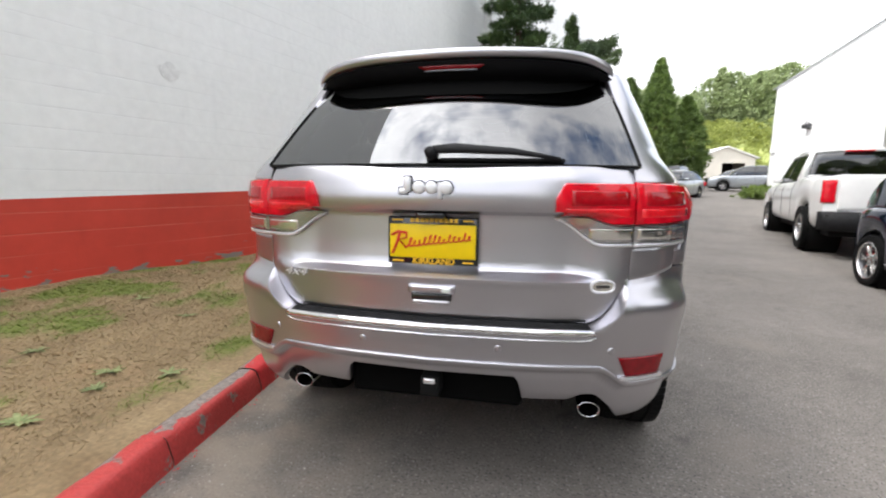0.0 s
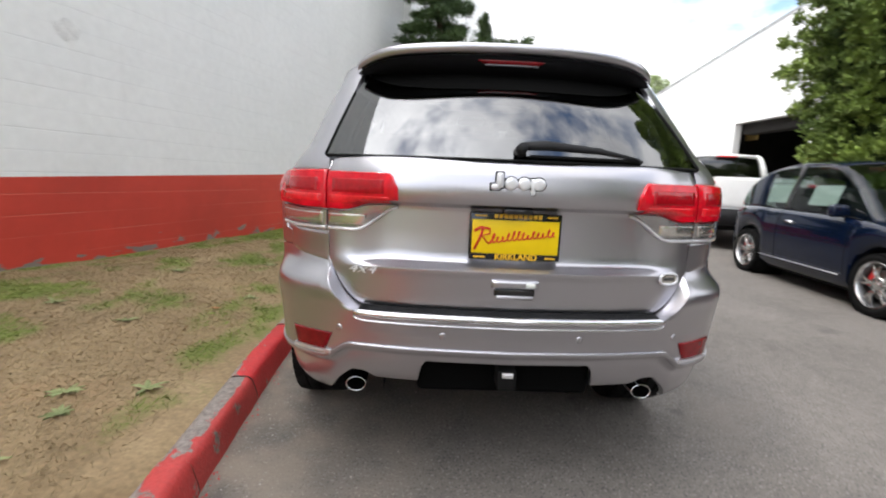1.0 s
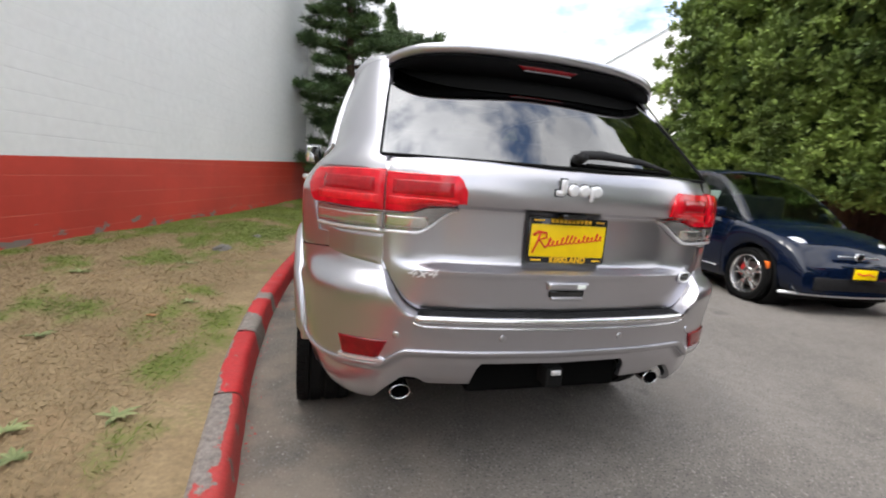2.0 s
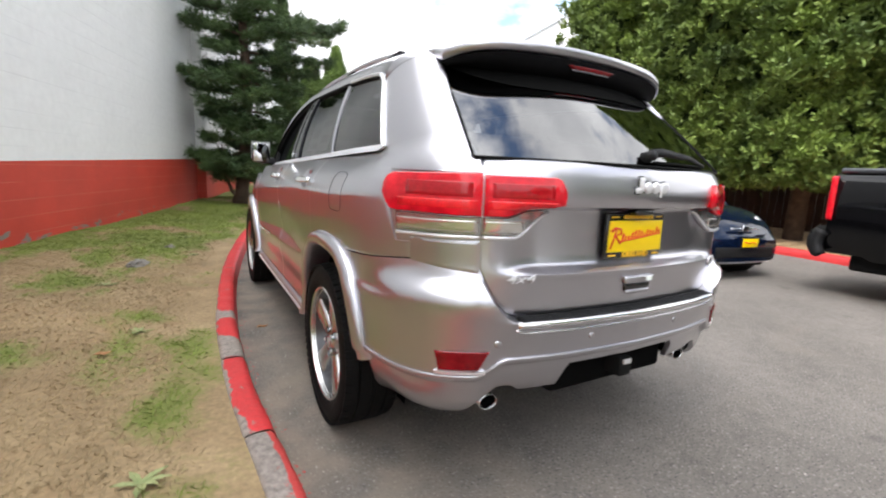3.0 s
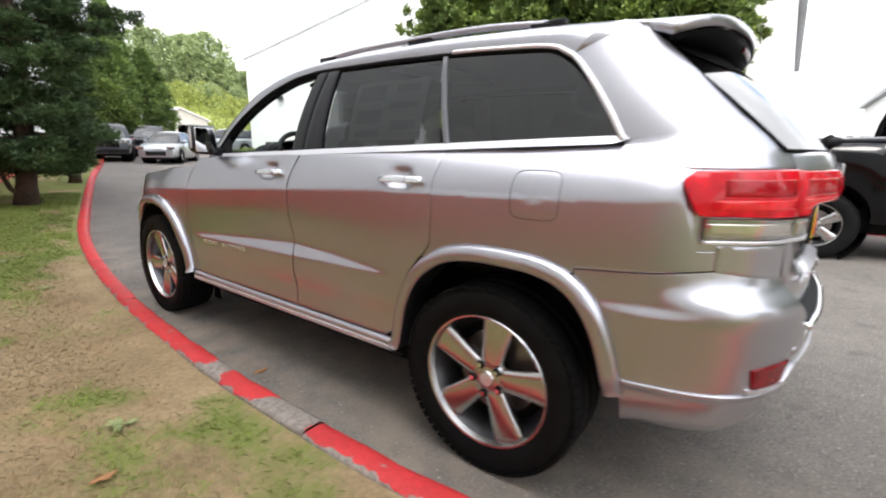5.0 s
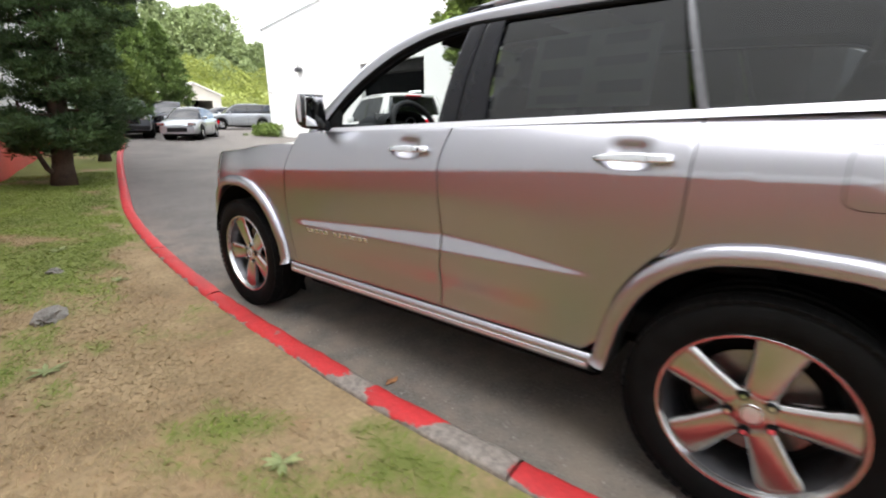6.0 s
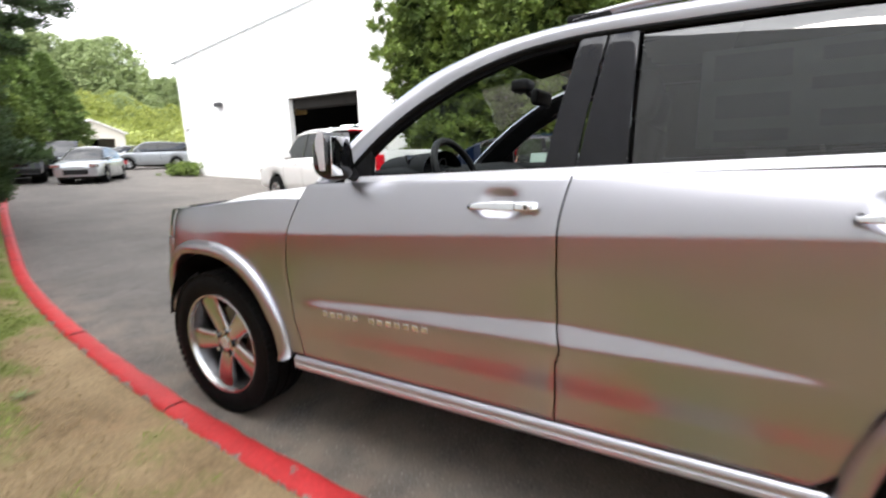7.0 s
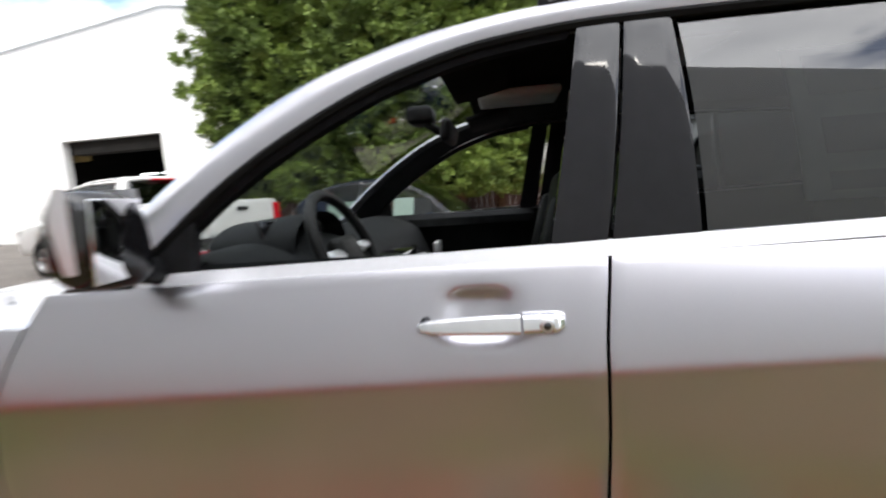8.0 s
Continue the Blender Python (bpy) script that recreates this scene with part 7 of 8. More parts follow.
def shore_conifer(x, y, height, seed, label, girth=0.17, spread=1.0, first=0.62, lean=0.03, boughs=92, mat=None, far_reach=()):
    """An open conifer: tiers of flat boughs of uneven reach, each a pad of upturned needle sprays with gaps between."""
    rng = np.random.default_rng(seed)
    z0 = lawn_z(x, y) - 0.05
    tree = thing("conifer", label, "tree", (x, y, z0))
    bend = lambda h: np.array([0.14 * math.sin(h * 0.7) + lean * h, 0.10 * math.sin(h * 0.9 + 1), h])
    hs = np.linspace(0, height, 22)
    part("trunk", tube([bend(h) for h in hs], [max(0.018, girth * (1 - h / height) ** 0.9 + 0.05 * max(0, 1 - h / 0.25)) for h in hs], 10), M_BARK, tree)
    low = [bend(0.12), bend(0.25) + np.array([-0.22, -0.05, 0.12]), bend(0.6) + np.array([-0.42, -0.1, 0.25]), bend(1.0) + np.array([-0.5, -0.1, 0.5])]
    part("bough", tube(low, [0.05, 0.045, 0.035, 0.02], 7), M_BARK, tree)
    cs, ds = [], []
    plan = [(first + (height - first - 0.2) * (k / boughs) ** 1.22, k * 2.399 + rng.normal() * 0.3, rng.uniform(0.62, 1.1)) for k in range(boughs)] + [(h, w, f) for h, w, f in far_reach]
    for h, w, f in plan:
        u = h / height
        reach = spread * (1.55 * (1 - u ** 2.4) + 0.20) * f * (0.72 + 0.28 * step(0.6, 1.5, h))
        out = np.array([math.cos(w), math.sin(w), 0.0])
        side = np.array([-out[1], out[0], 0])
        rise = rng.uniform(0.02, 0.30)
        ts = np.linspace(0, 1, 7)
        pts = [bend(h) + out * reach * t + np.array([0, 0, reach * (rise * t - 0.30 * t * t + 0.22 * t ** 4)]) for t in ts]
        part("bough", tube(pts, [max(0.006, 0.034 * (1 - t)) for t in ts], 5), M_BARK, tree)
        m = int(16 + reach * 40)
        for _ in range(m):
            t = rng.uniform(0.16, 1.0) ** 0.8
            i = min(int(t * 6), 5)
            q = lerp(pts[i], pts[i + 1], t * 6 - i)
            wide = 0.30 * reach * (1.12 - t) ** 0.5 + 0.05
            q = q + side * rng.normal() * wide * 0.6 + np.array([0, 0, rng.normal() * 0.035 + 0.03])
            cs.append(q)
            ds.append(out * 0.7 + side * rng.normal() * 0.5 + np.array([0, 0, 0.45]))
    p, f = sprays(rng, np.array(cs), np.array(ds), 26, 0.125, 0.011)
    tagged(part("crown", crown_mesh("crown", p, f, mat or M_PINE), None, tree, "dense dark green needle sprays"), kind="stuff")
    return tree


def cedar(x, y, height, radius, seed, label, clumps=1500, per=34, leaf=0.13, wide=0.020, mat=None, foot=0.9, group="", point=0.55, face=None):
    """A dense columnar evergreen: trunk, limbs and a lumpy crown of flat sprays with hollows."""
    rng = np.random.default_rng(seed)
    z0 = ground_z(x, y)
    tree = thing("evergreen_tree", label, "tree", (x, y, z0), 0, group)
    part("trunk", tube([(0, 0, -0.05), (0.03, 0, height * 0.4), (0, 0.02, height * 0.92)], [radius * 0.10, radius * 0.06, 0.02], 10), M_BARK, tree)
    for k in range(14):
        w, h = k * 2.4, foot * 0.6 + height * 0.7 * k / 14
        r = radius * 0.75 * (1 - (h / height) ** 2)
        part("limb", tube([(0, 0, h), (r * 0.5 * math.cos(w), r * 0.5 * math.sin(w), h + r * 0.45), (r * math.cos(w), r * math.sin(w), h + r * 1.0)], [0.05, 0.03, 0.012], 5), M_BARK, tree)
    u = rng.uniform(0, 1, clumps)
    h = foot + (height - foot) * u
    w = rng.uniform(0, 2 * math.pi, clumps)
    if face is not None:
        w = np.where(rng.uniform(0, 1, clumps) < 0.72, math.pi + rng.uniform(-1, 1, clumps) * 1.75, w)
    lump = np.array([noise.noise((math.cos(a) * 2.2 + seed, math.sin(a) * 2.2, b * 0.9)) for a, b in zip(w, h)])
    lump2 = np.array([noise.noise((math.cos(a) * 6 + seed, math.sin(a) * 6, b * 2.6)) for a, b in zip(w, h)])
    env = np.clip(1 - u ** 2.2, 0, 1) ** point * np.clip(0.72 + 0.9 * u, 0, 1)
    r = radius * env * (1 + 0.24 * lump + 0.32 * lump2) * rng.uniform(0.74, 1.05, clumps)
    cs = np.stack([r * np.cos(w), r * np.sin(w), h], 1)
    ds = np.stack([np.cos(w) * 0.8, np.sin(w) * 0.8, np.full(clumps, 0.55)], 1)
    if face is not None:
        # a dark hull behind the outer sprays, the crown's inner shade put into its colour
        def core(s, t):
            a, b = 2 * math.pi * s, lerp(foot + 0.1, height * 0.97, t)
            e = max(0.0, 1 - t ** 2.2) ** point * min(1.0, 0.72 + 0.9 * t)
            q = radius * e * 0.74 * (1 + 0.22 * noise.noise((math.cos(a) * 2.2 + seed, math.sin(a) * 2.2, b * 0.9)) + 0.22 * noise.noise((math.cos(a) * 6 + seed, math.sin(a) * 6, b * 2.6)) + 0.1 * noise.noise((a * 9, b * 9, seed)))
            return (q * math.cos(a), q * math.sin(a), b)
        part("shade_core", sheet(core, 56, 70, closed=True), M_CROWNSHADE, tree, "dark hull that stands in for the shade inside the crown", False)
    p, f = sprays(rng, cs, ds, per, leaf, wide)
    tagged(part("crown", crown_mesh("crown", p, f, mat or M_CEDAR), None, tree, "dense green scale-leaf sprays"), kind="stuff")
    return tree


shore_conifer(-0.36, 10.35, 8.8, 11, "dark green open-grown conifer beside the wall", spread=0.80, far_reach=((3.7, 0.1, 1.7), (4.1, -0.2, 2.0), (4.5, 0.25, 2.1), (3.3, 0.3, 1.5), (4.1, 2.9, 1.1), (3.0, 3.2, 1.1)))
shore_conifer(1.35, 14.3, 6.8, 12, "second smaller conifer behind the near one, with browned twigs", 0.12, 0.32, 0.5, 0.02, 80, M_PINELIGHT, ((5.0, -0.3, 4.6), (5.3, 0.1, 5.6), (5.6, 0.3, 4.8)))
ROW = "hedge of tall evergreens"
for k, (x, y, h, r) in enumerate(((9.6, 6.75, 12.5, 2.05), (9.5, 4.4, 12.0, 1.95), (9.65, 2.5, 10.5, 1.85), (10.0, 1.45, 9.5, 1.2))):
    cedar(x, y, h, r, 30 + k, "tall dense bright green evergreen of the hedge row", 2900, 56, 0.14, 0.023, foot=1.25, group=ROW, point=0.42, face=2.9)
for k, (x, y, h, r) in enumerate(((10.2, 39.0, 10.4, 1.75), (12.8, 40.0, 7.4, 1.8), (7.6, 37.5, 8.6, 1.8), (4.6, 33.5, 8.8, 2.0))):
    cedar(x, y, h, r, 50 + k, "slender dark green column conifer", 1100, 34, 0.26, 0.040, M_COLUMN, 0.2, "column conifers", 0.95)

cedar(8.3, 34.0, 4.3, 1.55, 55, "low rounded yellow-green conifer in front of the columns", 900, 34, 0.24, 0.038, M_CEDAR, 0.15, "column conifers", 0.6)

# behind the walker: trees that close the lot and show in the glass
for k, (x, y, h, r) in enumerate(((5.6, -10.5, 9.0, 2.2), (9.0, -11.5, 10.5, 2.4), (12.5, -10.0, 9.0, 2.2), (-1.5, -26, 9, 2.6), (3.5, -28, 10, 2.8))):
    cedar(x, y, h, r, 70 + k, "tall evergreen at the edge of the lot", 1100, 26, 0.24, 0.040, group="evergreens behind the lot")

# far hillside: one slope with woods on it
# The slope's colour is lightened too, to carry the haze.
M_SLOPE = material("hazed_hill_grass", (0.34, 0.38, 0.12), 0.95, vary=0.35, scale=0.05, fine=0.3)
hv, hf = [], []
HX, HY = np.linspace(-60, 260, 41), np.linspace(85, 330, 26)


def hill_z(x, y):
    return 2.2 + 17.5 * step(84, 158, y) * (0.92 + 0.08 * math.sin(x * 0.05)) + 6 * step(150, 230, y) + 2 * noise.noise((x * 0.03, y * 0.03, 0))


for y in HY:
    for x in HX:
        hv.append((x, y, hill_z(x, y) - (4 if y < 90 else 0)))
for j in range(len(HY) - 1):
    for i in range(len(HX) - 1):
        a = j * len(HX) + i
        hf.append((a, a + 1, a + len(HX) + 1, a + len(HX)))
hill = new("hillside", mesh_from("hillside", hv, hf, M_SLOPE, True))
tagged(hill, "distant green hillside above the lot", "hill", kind="structure")


def woods(name, label, spots, seed, mat, tall, clumps=90, leaf=0.12):
    """Many crowns on the slope, each a cloud of leaf clumps, joined as one stand."""
    rng = np.random.default_rng(seed)
    ps, fs, off = [], [], 0
    for x, y, h in spots:
        r = h * (0.20 if tall else rng.uniform(0.34, 0.5))
        n = clumps
        u, w = rng.uniform(0, 1, n), rng.uniform(0, 6.28, n)
        env = (1 - u) ** 0.8 if tall else np.sqrt(np.clip(1 - (2 * u - 0.95) ** 2, 0.02, 1))
        lump = 1 + 0.25 * np.sin(w * 3 + x) * np.cos(u * 9 + y)
        c = np.stack([x + r * env * lump * np.cos(w) * rng.uniform(0.6, 1.05, n), y + r * env * lump * np.sin(w), hill_z(x, y) - 0.5 + h * u], 1)
        p, f = sprays(rng, c, np.stack([np.cos(w), np.sin(w), 0.5 + 0 * w], 1), 10, leaf * h, leaf * h * 0.28)
        ps.append(p)
        fs.append(f + off)
        off += len(p)
    ob = new(name, crown_mesh(name, np.concatenate(ps), np.concatenate(fs), mat))
    return tagged(ob, label, "woods", kind="stuff")


rng = np.random.default_rng(5)
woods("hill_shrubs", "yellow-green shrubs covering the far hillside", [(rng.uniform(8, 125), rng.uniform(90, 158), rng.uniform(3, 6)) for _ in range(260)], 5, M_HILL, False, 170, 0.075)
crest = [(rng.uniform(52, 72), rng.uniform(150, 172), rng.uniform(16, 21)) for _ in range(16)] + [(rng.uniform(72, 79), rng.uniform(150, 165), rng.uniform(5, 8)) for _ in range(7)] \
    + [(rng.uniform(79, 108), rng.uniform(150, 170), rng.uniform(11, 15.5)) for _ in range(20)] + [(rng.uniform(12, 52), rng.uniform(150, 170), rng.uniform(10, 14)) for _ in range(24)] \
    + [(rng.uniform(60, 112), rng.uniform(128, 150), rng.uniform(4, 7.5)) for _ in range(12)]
woods("hill_trees", "green broadleaf trees along the hilltop, haze put into their colour", crest, 6, M_HILLHAZE, False, 420, 0.045)
woods("hill_conifers", "tall conifers standing on the hilltop", [(56, 156, 20), (60, 160, 18), (40, 158, 12.5), (88, 158, 12), (46, 160, 10), (93, 150, 13)], 8, M_HILLHAZE, True, 300, 0.05)

# grass blades on the lawn, near the walk
M_BLADE = material("grass_blades", (0.168, 0.212, 0.036), 0.7, vary=0.3, scale=1.0, spread=0.35)
M_STRAW = material("straw_blades", (0.30, 0.218, 0.114), 0.8, vary=0.25, scale=1.0, spread=0.35)


def blades(name, label, mat, count, seed, dense, length):
    rng = np.random.default_rng(seed)
    pts = []
    while len(pts) < count:
        y = -3.0 + 15 * rng.uniform() ** 1.5
        k, w = KERB(y) - 0.16, wall_x(y) + 0.05
        x = k - (k - w) * rng.uniform()
        if dense(x, y, rng):
            pts.append((x, y, lawn_z(x, y)))
    c = np.array(pts)
    n = len(c)
    w = rng.uniform(0, 6.28, n)
    lean = rng.uniform(0.9, 2.6, n)
    d = np.stack([np.cos(w) * lean, np.sin(w) * lean, np.ones(n)], 1)
    d /= np.linalg.norm(d, axis=1, keepdims=True)
    s = np.stack([-np.sin(w), np.cos(w), 0 * w], 1) * 0.0017
    ln = (length * rng.uniform(0.5, 1.4, n))[:, None]
    p = np.stack([c - s, c + s, c + d * ln * 0.6 + s * 0.7, c + d * ln - np.array([0, 0, 0.18]) * ln], 1).reshape(-1, 3)
    ob = new(name, crown_mesh(name, p, np.arange(len(p)).reshape(-1, 4), mat))
    return tagged(ob, label, "grass", kind="stuff")


blades("green_grass", "short green grass in patches", M_BLADE, 90000, 3, lambda x, y, r: green_spot(x, y) > r.uniform(0.0, 0.5), 0.038)
blades("dry_grass", "short dry straw-coloured grass", M_STRAW, 80000, 4, lambda x, y, r: green_spot(x, y) < r.uniform(-0.1, 0.6) and KERB(y) - 0.22 - r.uniform(0, 0.3) > x, 0.026)


# ---- the white workshop across the lot ----
M_SIDING = material("white_siding", (0.80, 0.80, 0.79), 0.6, vary=0.03, scale=0.6, fine=0.02, bump=0.05, bump_scale=30)
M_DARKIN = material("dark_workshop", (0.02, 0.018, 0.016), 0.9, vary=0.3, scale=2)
M_ROOFMETAL = material("grey_metal_roof", (0.30, 0.31, 0.32), 0.45, 0.4, vary=0.15, scale=1)
M_VERGE = material("pale_verge_metal", (0.52, 0.53, 0.54), 0.5, vary=0.08, scale=2)
M_CREAM = material("cream_siding", (0.62, 0.58, 0.50), 0.7, vary=0.08, scale=0.5, fine=0.05)
M_CARDBOARD = material("yellowed_board", (0.55, 0.40, 0.16), 0.8, vary=0.2, scale=4)

FX, Y0, Y1, PEAK, EAVE, TOPZ = 12.65, -0.4, 25.0, 12.3, 6.5, 8.0
G0, G1, GTOP = 13.0, 16.93, 4.02
shop = thing("workshop_building", "white gabled workshop with an open dark garage door", "building")


def gable(y):
    return lerp(EAVE, TOPZ, 1 - abs(y - PEAK) / (Y1 - PEAK)) if y > PEAK else lerp(EAVE, TOPZ, 1 - abs(y - PEAK) / (PEAK - Y0))


def wall_slab(y0, y1, z0, z1f):
    """A slab of the front wall, 0.25 m thick, its top following z1f."""
    bm = bmesh.new()
    n = max(1, int((y1 - y0) / 2))
    cols = []
    for i in range(n + 1):
        y = lerp(y0, y1, i / n)
        cols.append([bm.verts.new(v) for v in ((FX, y, z0), (FX, y, z1f(y)), (FX + 0.25, y, z1f(y)), (FX + 0.25, y, z0))])
    for a, b in zip(cols, cols[1:]):
        for i in range(4):
            bm.faces.new((a[i], a[(i + 1) % 4], b[(i + 1) % 4], b[i]))
    bm.faces.new(cols[0])
    bm.faces.new(cols[-1][::-1])
    return bm


part("front_wall", wall_slab(Y0, PEAK, -0.3, gable), M_SIDING, shop, "", False)
part("front_wall", wall_slab(PEAK, G0, -0.3, gable), M_SIDING, shop, "", False)
part("front_wall", wall_slab(G0, G1, GTOP, gable), M_SIDING, shop, "", False)
part("front_wall", wall_slab(G1, Y1, -0.3, gable), M_SIDING, shop, "", False)
part("side_wall", box(FX + 0.25, FX + 22, Y1 - 0.25, Y1, -0.3, EAVE), M_SIDING, shop, "", False)
part("side_wall", box(FX + 0.25, FX + 22, Y0, Y0 + 0.25, -0.3, EAVE), M_SIDING, shop, "", False)
part("rear_wall", box(FX + 21.75, FX + 22, Y0 + 0.25, Y1 - 0.25, -0.3, EAVE), M_SIDING, shop, "", False)
for ya, yb in ((Y0 - 0.25, PEAK), (Y1 + 0.25, PEAK)):
    za = EAVE - 0.03
    bm = bmesh.new()
    v = [bm.verts.new(p) for p in ((FX + 0.06, ya, za), (FX + 22.2, ya, za), (FX + 22.2, yb, TOPZ + 0.02), (FX + 0.06, yb, TOPZ + 0.02))]
    bm.faces.new(v)
    solid(part("roof", bm, M_ROOFMETAL, shop, "grey metal roof", False), 0.12, 0.0)
    part("verge_trim", tube([(FX - 0.06, ya, za + 0.0), (FX - 0.06, yb, TOPZ + 0.05)], 0.036, 6), M_VERGE, shop)
gin = part("garage_door", box(FX + 0.02, FX + 0.10, G0 - 0.12, G0, 0.2, GTOP + 0.10), M_SIDING, shop, "open roller door in a dark frame", False)
part("door_jamb", box(FX - 0.03, FX + 0.02, G1, G1 + 0.10, 0.2, GTOP + 0.10), M_SIDING, gin, "", False)
part("door_head", box(FX - 0.03, FX + 0.02, G0, G1, GTOP, GTOP + 0.10), M_SIDING, gin, "", False)
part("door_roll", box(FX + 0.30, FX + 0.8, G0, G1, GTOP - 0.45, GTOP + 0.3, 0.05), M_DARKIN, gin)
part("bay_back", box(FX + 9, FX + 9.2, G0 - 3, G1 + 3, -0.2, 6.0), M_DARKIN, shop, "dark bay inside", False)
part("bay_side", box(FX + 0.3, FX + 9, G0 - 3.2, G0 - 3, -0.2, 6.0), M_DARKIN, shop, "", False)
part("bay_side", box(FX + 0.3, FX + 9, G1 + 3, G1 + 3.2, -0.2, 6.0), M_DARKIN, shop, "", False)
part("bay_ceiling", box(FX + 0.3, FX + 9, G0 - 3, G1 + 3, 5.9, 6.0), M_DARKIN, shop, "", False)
part("bay_sign", box(FX + 0.9, FX + 0.95, G1 - 0.10, G1 + 0.60, GTOP - 0.62, GTOP - 0.08), M_CARDBOARD, shop, "yellowed board hanging inside the door", False)
for k, y in enumerate((13.6, 14.9, 15.9)):
    part("light_tube", box(FX + 3.0, FX + 3.1, y, y + 0.75, 2.92, 2.97, 0.01), material("lit_tube", (0.9, 0.95, 1.0), 0.5, emit=2.2), shop, "lit fluorescent tube")
for y in (21.7,):
    sc = part("wall_lamp", box(FX - 0.26, FX, y - 0.22, y + 0.18, 4.02, 4.22, 0.04, 3), M_ALLOYDARK, shop, "grey wall lamp")
    part("lamp_bracket", tube([(FX, y, 4.25), (FX - 0.14, y, 4.36), (FX - 0.18, y, 4.2)], 0.02, 8), M_ALLOYDARK, sc)
part("wall_box", box(FX - 0.12, FX, Y1 - 0.5, Y1 - 0.2, 3.1, 3.35, 0.03), M_SIDING, shop, "small white floodlight")

# low kerbed bed and bush at the workshop's corner
rng = np.random.default_rng(91)
bush = thing("shrub", "low clipped green shrub at the workshop's corner", "shrub", (12.1, 24.6, ground_z(12, 24.6)))
c = rng.normal(size=(160, 3)) * (0.42, 0.62, 0.15) + (0, 0, 0.26)
p, f = sprays(rng, c, np.tile((0, 0, 1.0), (160, 1)), 24, 0.16, 0.03)
tagged(part("crown", crown_mesh("crown", p, f, M_CEDAR), None, bush), kind="stuff")
part("stem", tube([(0, 0, -0.02), (0.02, 0, 0.4)], 0.03, 6), M_BARK, bush)

# ---- cream garage house at the far end ----
far = thing("garage_house", "cream gabled garage house with one dark open bay", "building", (23.6, 60.0, ground_z(0, 60) - 0.1), 0)
HW = 3.3
bm = bmesh.new()
for x0, x1, z0, z1 in ((-HW, -0.4, 0, 3.0), (2.2, HW, 0, 3.0), (-0.4, 2.2, 2.3, 3.0)):
    box(x0, x1, 0, 0.2, z0, z1, 0, 1, bm)
part("front_wall", bm, M_CREAM, far, "", False)
bm = bmesh.new()
tri_v = [[bm.verts.new((x, yy, z)) for x, z in ((-HW, 3.0), (HW, 3.0), (0, 4.25))] for yy in (0.0, 0.2)]
bm.faces.new(tri_v[0])
bm.faces.new(tri_v[1][::-1])
for i in range(3):
    bm.faces.new((tri_v[0][i], tri_v[0][(i + 1) % 3], tri_v[1][(i + 1) % 3], tri_v[1][i]))
part("gable", bm, M_CREAM, far, "", False)
part("side_wall", box(-HW, -HW + 0.2, 0.2, 9, 0, 3.0), M_CREAM, far, "", False)
part("side_wall", box(HW - 0.2, HW, 0.2, 9, 0, 3.0), M_CREAM, far, "", False)
part("bay_back", box(-HW + 0.2, HW - 0.2, 6, 6.2, 0, 3.0), M_DARKIN, far, "", False)
for sd in (-1, 1):
    bm = bmesh.new()
    bm.faces.new([bm.verts.new(v) for v in ((sd * (HW + 0.3), -0.3, 2.9), (sd * (HW + 0.3), 9.3, 2.9), (0, 9.3, 4.32), (0, -0.3, 4.32))])
    solid(part("roof", bm, M_SIDING, far, "pale roof", False), 0.12, 0.0)

# a low white building far off to the side, and buildings that close the lot behind the walker
for nm, lb, x0, x1, y0, y1, z1 in (("low_building", "low white building beyond the hedge", 26, 40, -16, -4.5, 4.4), ("showroom", "plain pale building at the lot's entrance", -14, 14, -46, -38, 5.0)):
    b = thing(nm, lb, "building")
    part("wall", box(x0, x1, y0, y1, -0.1, z1), M_SIDING, b, "", False)
    part("roof", box(x0 - 0.3, x1 + 0.3, y0 - 0.3, y1 + 0.3, z1, z1 + 0.25), M_ROOFMETAL, b, "", False)
    for k in range(4):
        if nm == "low_building":
            part("window", box(x0 - 0.03, x0 + 0.05, y0 + 1.2 + 2.7 * k, y0 + 3.2 + 2.7 * k, 1.2, 2.6), M_BLACKGLOSS, b, "", False)
        else:
            part("window", box(x0 + 3 + 6 * k, x0 + 7 + 6 * k, y1 - 0.05, y1 + 0.03, 0.8, 3.2), M_BLACKGLOSS, b, "", False)

# ---- the bed beyond the lane: red kerb, bark ground, dark fence ----
bv, bf = [], []
BY = np.linspace(-9, 10.5, 60)
bed_edge = curve_of([(-9, 7.0), (-4, 7.35), (0, 7.75), (2.2, 8.05), (5, 8.1), (9, 8.3), (11, 9.5)])
for y in BY:
    for k in range(9):
        x = bed_edge(y) + 0.14 + k * 0.52
        bv.append((x, y, ground_z(x, y) + 0.10 + 0.05 * k * 0.4 + 0.03 * noise.noise((x * 2, y * 2, 7))))
for j in range(len(BY) - 1):
    for k in range(8):
        a = j * 9 + k
        bf.append((a, a + 1, a + 10, a + 9))
bed = new("planting_bed", mesh_from("planting_bed", bv, bf, M_BARKCHIPS, True))
tagged(bed, "pale bark ground under the hedge trees", "planting bed", kind="structure")
kerb2 = thing("kerb_far", "red painted kerb in front of the hedge", "kerb", kind="structure")
ky = [-9, -6.5, -4, -1.6, 0.8, 3.2, 5.6, 8, 10.5]
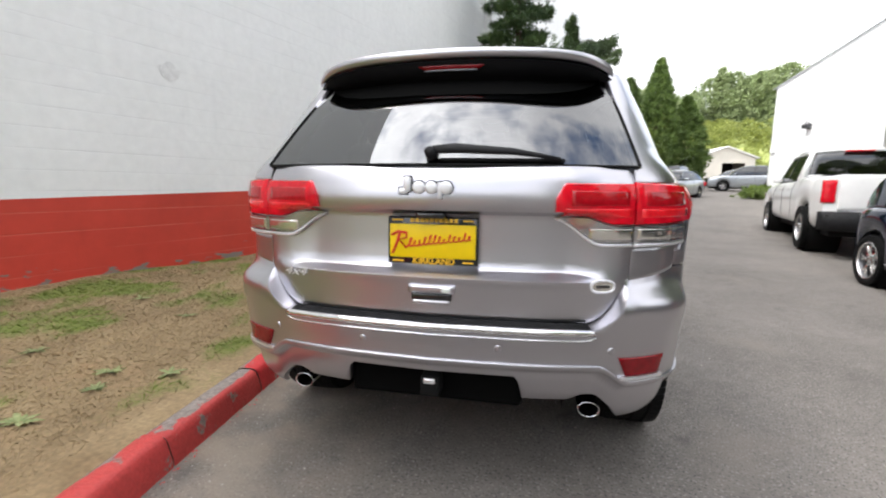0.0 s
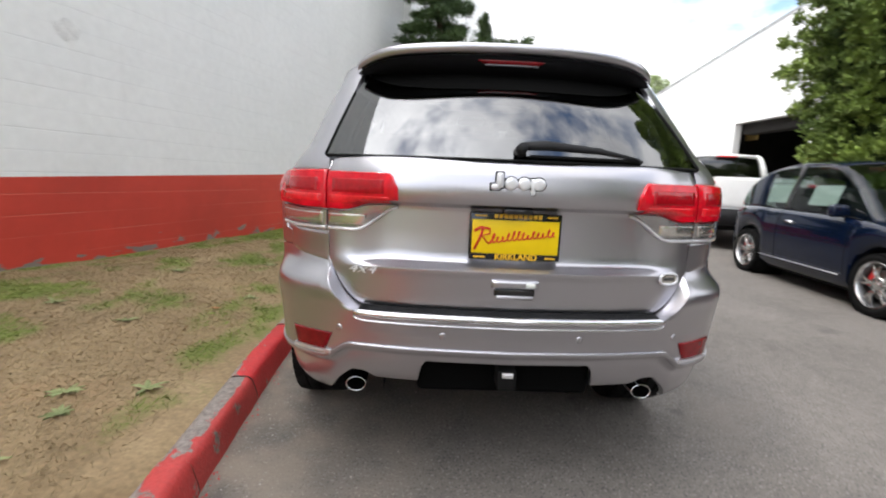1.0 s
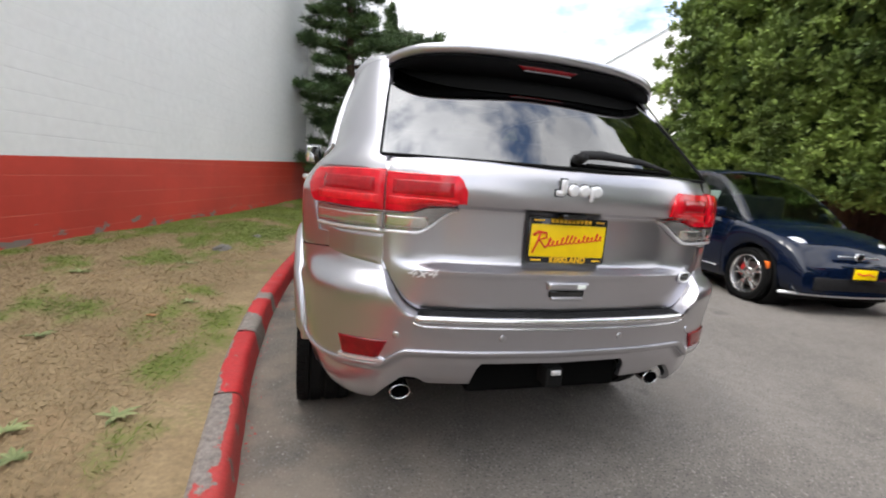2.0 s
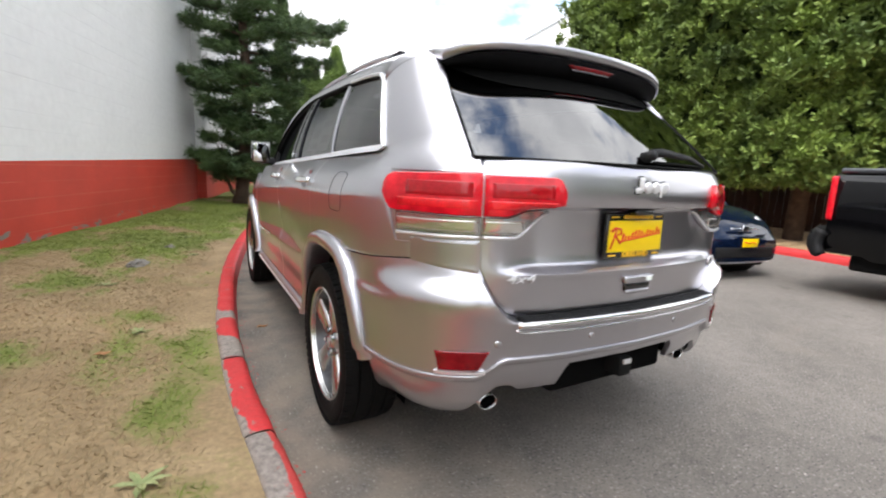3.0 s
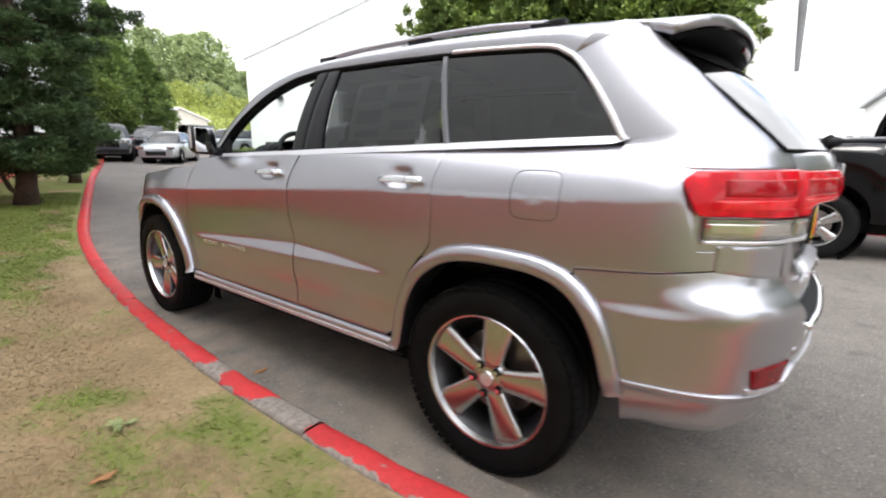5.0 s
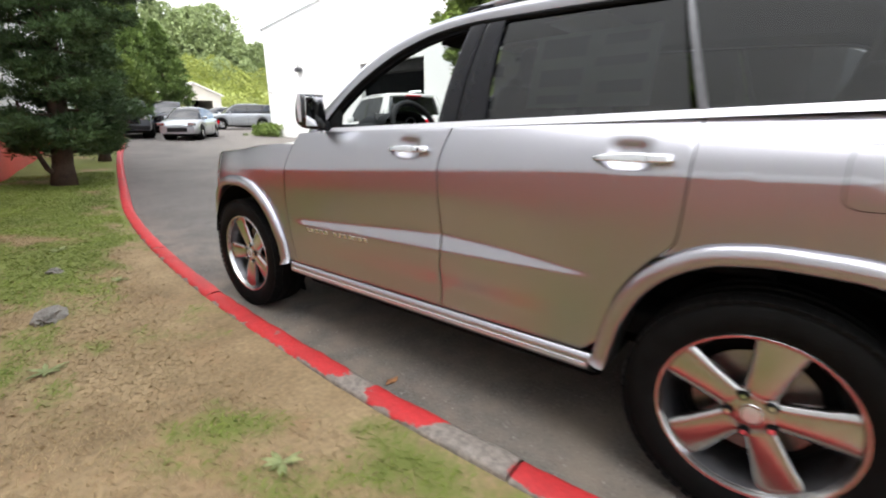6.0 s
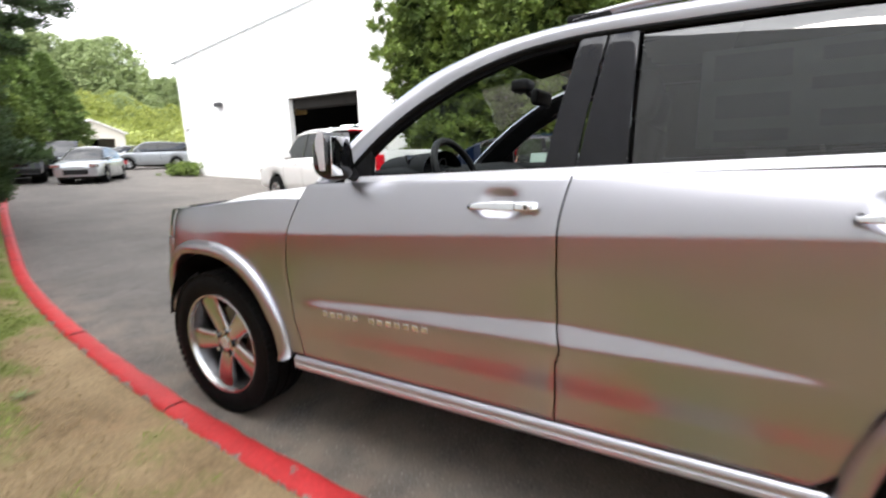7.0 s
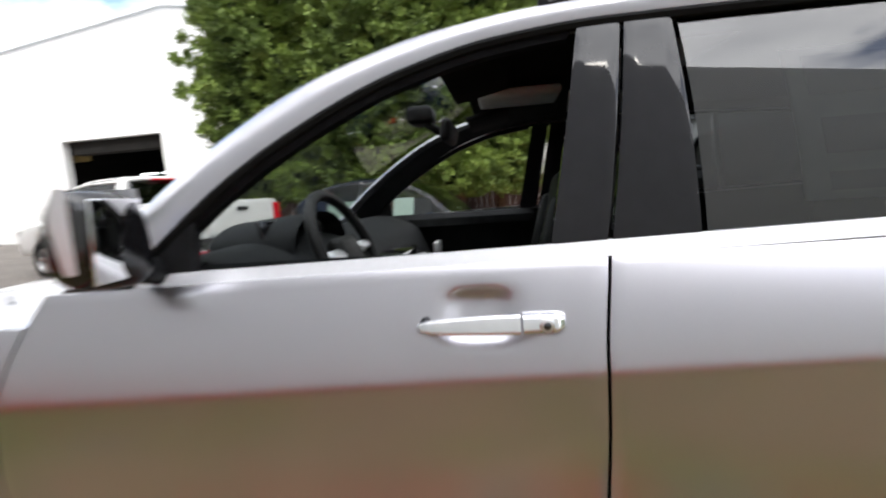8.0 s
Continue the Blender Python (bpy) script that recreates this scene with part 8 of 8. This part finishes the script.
for y0, y1 in zip(ky, ky[1:]):
    def at(s, t, y0=y0, y1=y1):
        y = lerp(y0 + 0.004, y1 - 0.004, s)
        prof = [(-0.03, -0.03), (-0.025, 0.04), (-0.01, 0.11), (0.01, 0.13), (0.03, 0.135), (0.15, 0.135), (0.155, 0.02)]
        q = t * 6
        i = min(int(q), 5)
        u, z = (lerp(prof[i][c], prof[i + 1][c], q - i) for c in (0, 1))
        return (bed_edge(y) + u, y, ground_z(0, y) + z)
    part("kerb_stone", sheet(at, 12, 6), M_KERBRED, kerb2)
M_FENCE = material("brown_fence_boards", (0.07, 0.035, 0.028), 0.85, vary=0.35, scale=4, fine=0.25, spread=0.2, bump=0.3, bump_scale=60)
fence = thing("fence", "low dark brown board fence behind the hedge trunks", "fence")
for k in range(70):
    y = -3.0 + k * 0.165
    part("board", turned_box(Matrix.Translation((11.4, y, 0.85 + ground_z(0, y))), 0.025, 0.155, 1.6 + 0.02 * ((k * 7) % 5), 0.004, 1), M_FENCE, fence, "", False)
for z in (0.45, 1.35):
    part("rail", box(11.42, 11.48, -3.1, 8.7, z, z + 0.09), M_FENCE, fence, "", False)

# ---- small things ----
M_STONE = material("grey_stone", (0.19, 0.175, 0.155), 0.9, vary=0.3, scale=9, fine=0.3, bump=0.6, bump_scale=50)


def stone(x, y, sx, sy, sz, seed, label):
    bm = bmesh.new()
    bmesh.ops.create_icosphere(bm, subdivisions=3, radius=1.0)
    for v in bm.verts:
        n = 1 + 0.42 * noise.noise(v.co * 1.5 + Vector((seed, 0, 0))) + 0.34 * noise.noise(v.co * 3.6 + Vector((0, seed, 0))) + 0.12 * noise.noise(v.co * 9)
        v.co = Vector((v.co.x * sx * n, v.co.y * sy * n, max(-0.4, v.co.z) * sz * n))
    ob = new("stone", mesh_of(bm, "stone", False))
    ob.data.materials.append(M_STONE)
    ob.location = (x, y, lawn_z(x, y) + sz * 0.2)
    ob.rotation_euler = (0, 0, seed)
    return tagged(ob, label, "stone")


stone(-1.94, 3.32, 0.115, 0.07, 0.045, 1.0, "flat grey stone lying in the grass")
stone(-1.70, 4.45, 0.06, 0.05, 0.03, 2.0, "small dark stone in the grass")
post = thing("marker_post", "small orange marker post beside the far kerb", "post", (4.6, 24.9, ground_z(0, 24.9)))
part("post_body", tube([(0, 0, -0.02), (0, 0, 0.95)], [0.05, 0.045], 12), M_ORANGE, post)
M_LEAF = material("fallen_leaf", (0.36, 0.17, 0.07), 0.7, vary=0.2, scale=30)
rng = np.random.default_rng(77)
for x, y in ((-1.02, 1.42), (-1.9, 0.9), (-0.35, -1.1)):
    bm = bmesh.new()
    vs = [bm.verts.new((x + 0.028 * math.cos(w) * (1 + 0.5 * math.cos(2 * w)), y + 0.018 * math.sin(w), (lawn_z(x, y) + 0.02 if x < -1.3 else 0.008) + 0.006 * math.cos(3 * w))) for w in np.linspace(0, 5.8, 12)]
    bm.faces.new(vs)
    tagged(solid(part("fallen_leaf", bm, M_LEAF, None), 0.002), "small dry brown leaf on the ground", "leaf")
# grit and pebbles scattered on the asphalt by the kerb
pv, pf = [], []
for k in range(900):
    y = rng.uniform(-3.5, 8)
    x = KERB(y) + 0.05 + abs(rng.normal()) * (0.18 if rng.uniform() < 0.7 else 1.6)
    s = rng.uniform(0.002, 0.006)
    b = len(pv)
    pv += [(x - s, y, ground_z(x, y)), (x, y - s, ground_z(x, y)), (x + s, y, ground_z(x, y)), (x, y + s, ground_z(x, y)), (x, y, ground_z(x, y) + s)]
    pf += [(b, b + 1, b + 4), (b + 1, b + 2, b + 4), (b + 2, b + 3, b + 4), (b + 3, b, b + 4)]
grit = new("grit", mesh_from("grit", pv, pf, M_KERBBARE))
tagged(grit, "loose grit and crumbs on the asphalt", "grit", kind="stuff")
# flakes of red paint shed along the kerb's foot
pv, pf = [], []
for k in range(240):
    y = rng.uniform(-2.5, 6)
    x = KERB(y) + 0.038 + abs(rng.normal()) * 0.022
    s, w = rng.uniform(0.003, 0.009), rng.uniform(0, 6.28)
    b = len(pv)
    pv += [(x + s * math.cos(w + a) * q, y + s * math.sin(w + a) * q, ground_z(x, y) + 0.004 + 0.001 * (a > 2)) for a, q in ((0, 1), (1.4, 0.7), (2.9, 1.1), (4.5, 0.6))]
    pf.append((b, b + 1, b + 2, b + 3))
flakes = new("paint_flakes", mesh_from("paint_flakes", pv, pf, M_KERBRED))
tagged(flakes, "crumbs of red paint along the kerb's foot", "paint flakes", kind="stuff")


# broad-leaved weeds in the turf
M_WEED = material("weed_leaves", (0.20, 0.26, 0.09), 0.7, vary=0.3, scale=20, second=(0.34, 0.36, 0.16), spread=0.25)


def weed(x, y, size, seed):
    """A flat rosette of notched leaves."""
    r = np.random.default_rng(seed)
    bm = bmesh.new()
    heart = bm.verts.new((0, 0, 0))
    for k in range(int(r.integers(9, 14))):
        w, ln, lift = 2.4 * k + r.normal() * 0.3, size * r.uniform(0.6, 1.15), r.uniform(0.12, 0.55)
        d, sd = Vector((math.cos(w), math.sin(w), lift)), Vector((-math.sin(w), math.cos(w), 0))
        prev = None
        for i in range(1, 6):
            t = i / 5
            half = sd * size * 0.16 * (math.sin(math.pi * (0.12 + 0.86 * t)) * (1.0 if i % 2 else 0.72))
            mid = d * ln * t - Vector((0, 0, 0.55 * lift * ln * t * t))
            row = [bm.verts.new(mid - half), bm.verts.new(mid - Vector((0, 0, 0.004))), bm.verts.new(mid + half)]
            for j in (0, 1):
                bm.faces.new((prev[j], prev[j + 1], row[j + 1], row[j]) if prev else (heart, row[j + 1], row[j]))
            prev = row
    ob = new("weed", mesh_of(bm, "weed", False))
    ob.data.materials.append(M_WEED)
    ob.location = (x, y, lawn_z(x, y) + 0.006)
    return tagged(ob, "small pale green broad-leaved weed in the dry turf", "weed", group="weeds in the lawn")


for k, (x, y, sz) in enumerate(((-1.85, -0.95, 0.10), (-1.96, -0.43, 0.085), (-1.63, -0.36, 0.09), (-1.83, -0.62, 0.07), (-2.67, -0.29, 0.08), (-2.37, 0.61, 0.08), (-2.79, 2.01, 0.09),
                                (-1.46, 3.82, 0.07), (-1.75, 1.2, 0.07), (-2.1, 2.6, 0.08), (-1.52, 5.2, 0.08), (-3.1, 0.9, 0.09))):
    weed(x, y, sz, 200 + k)
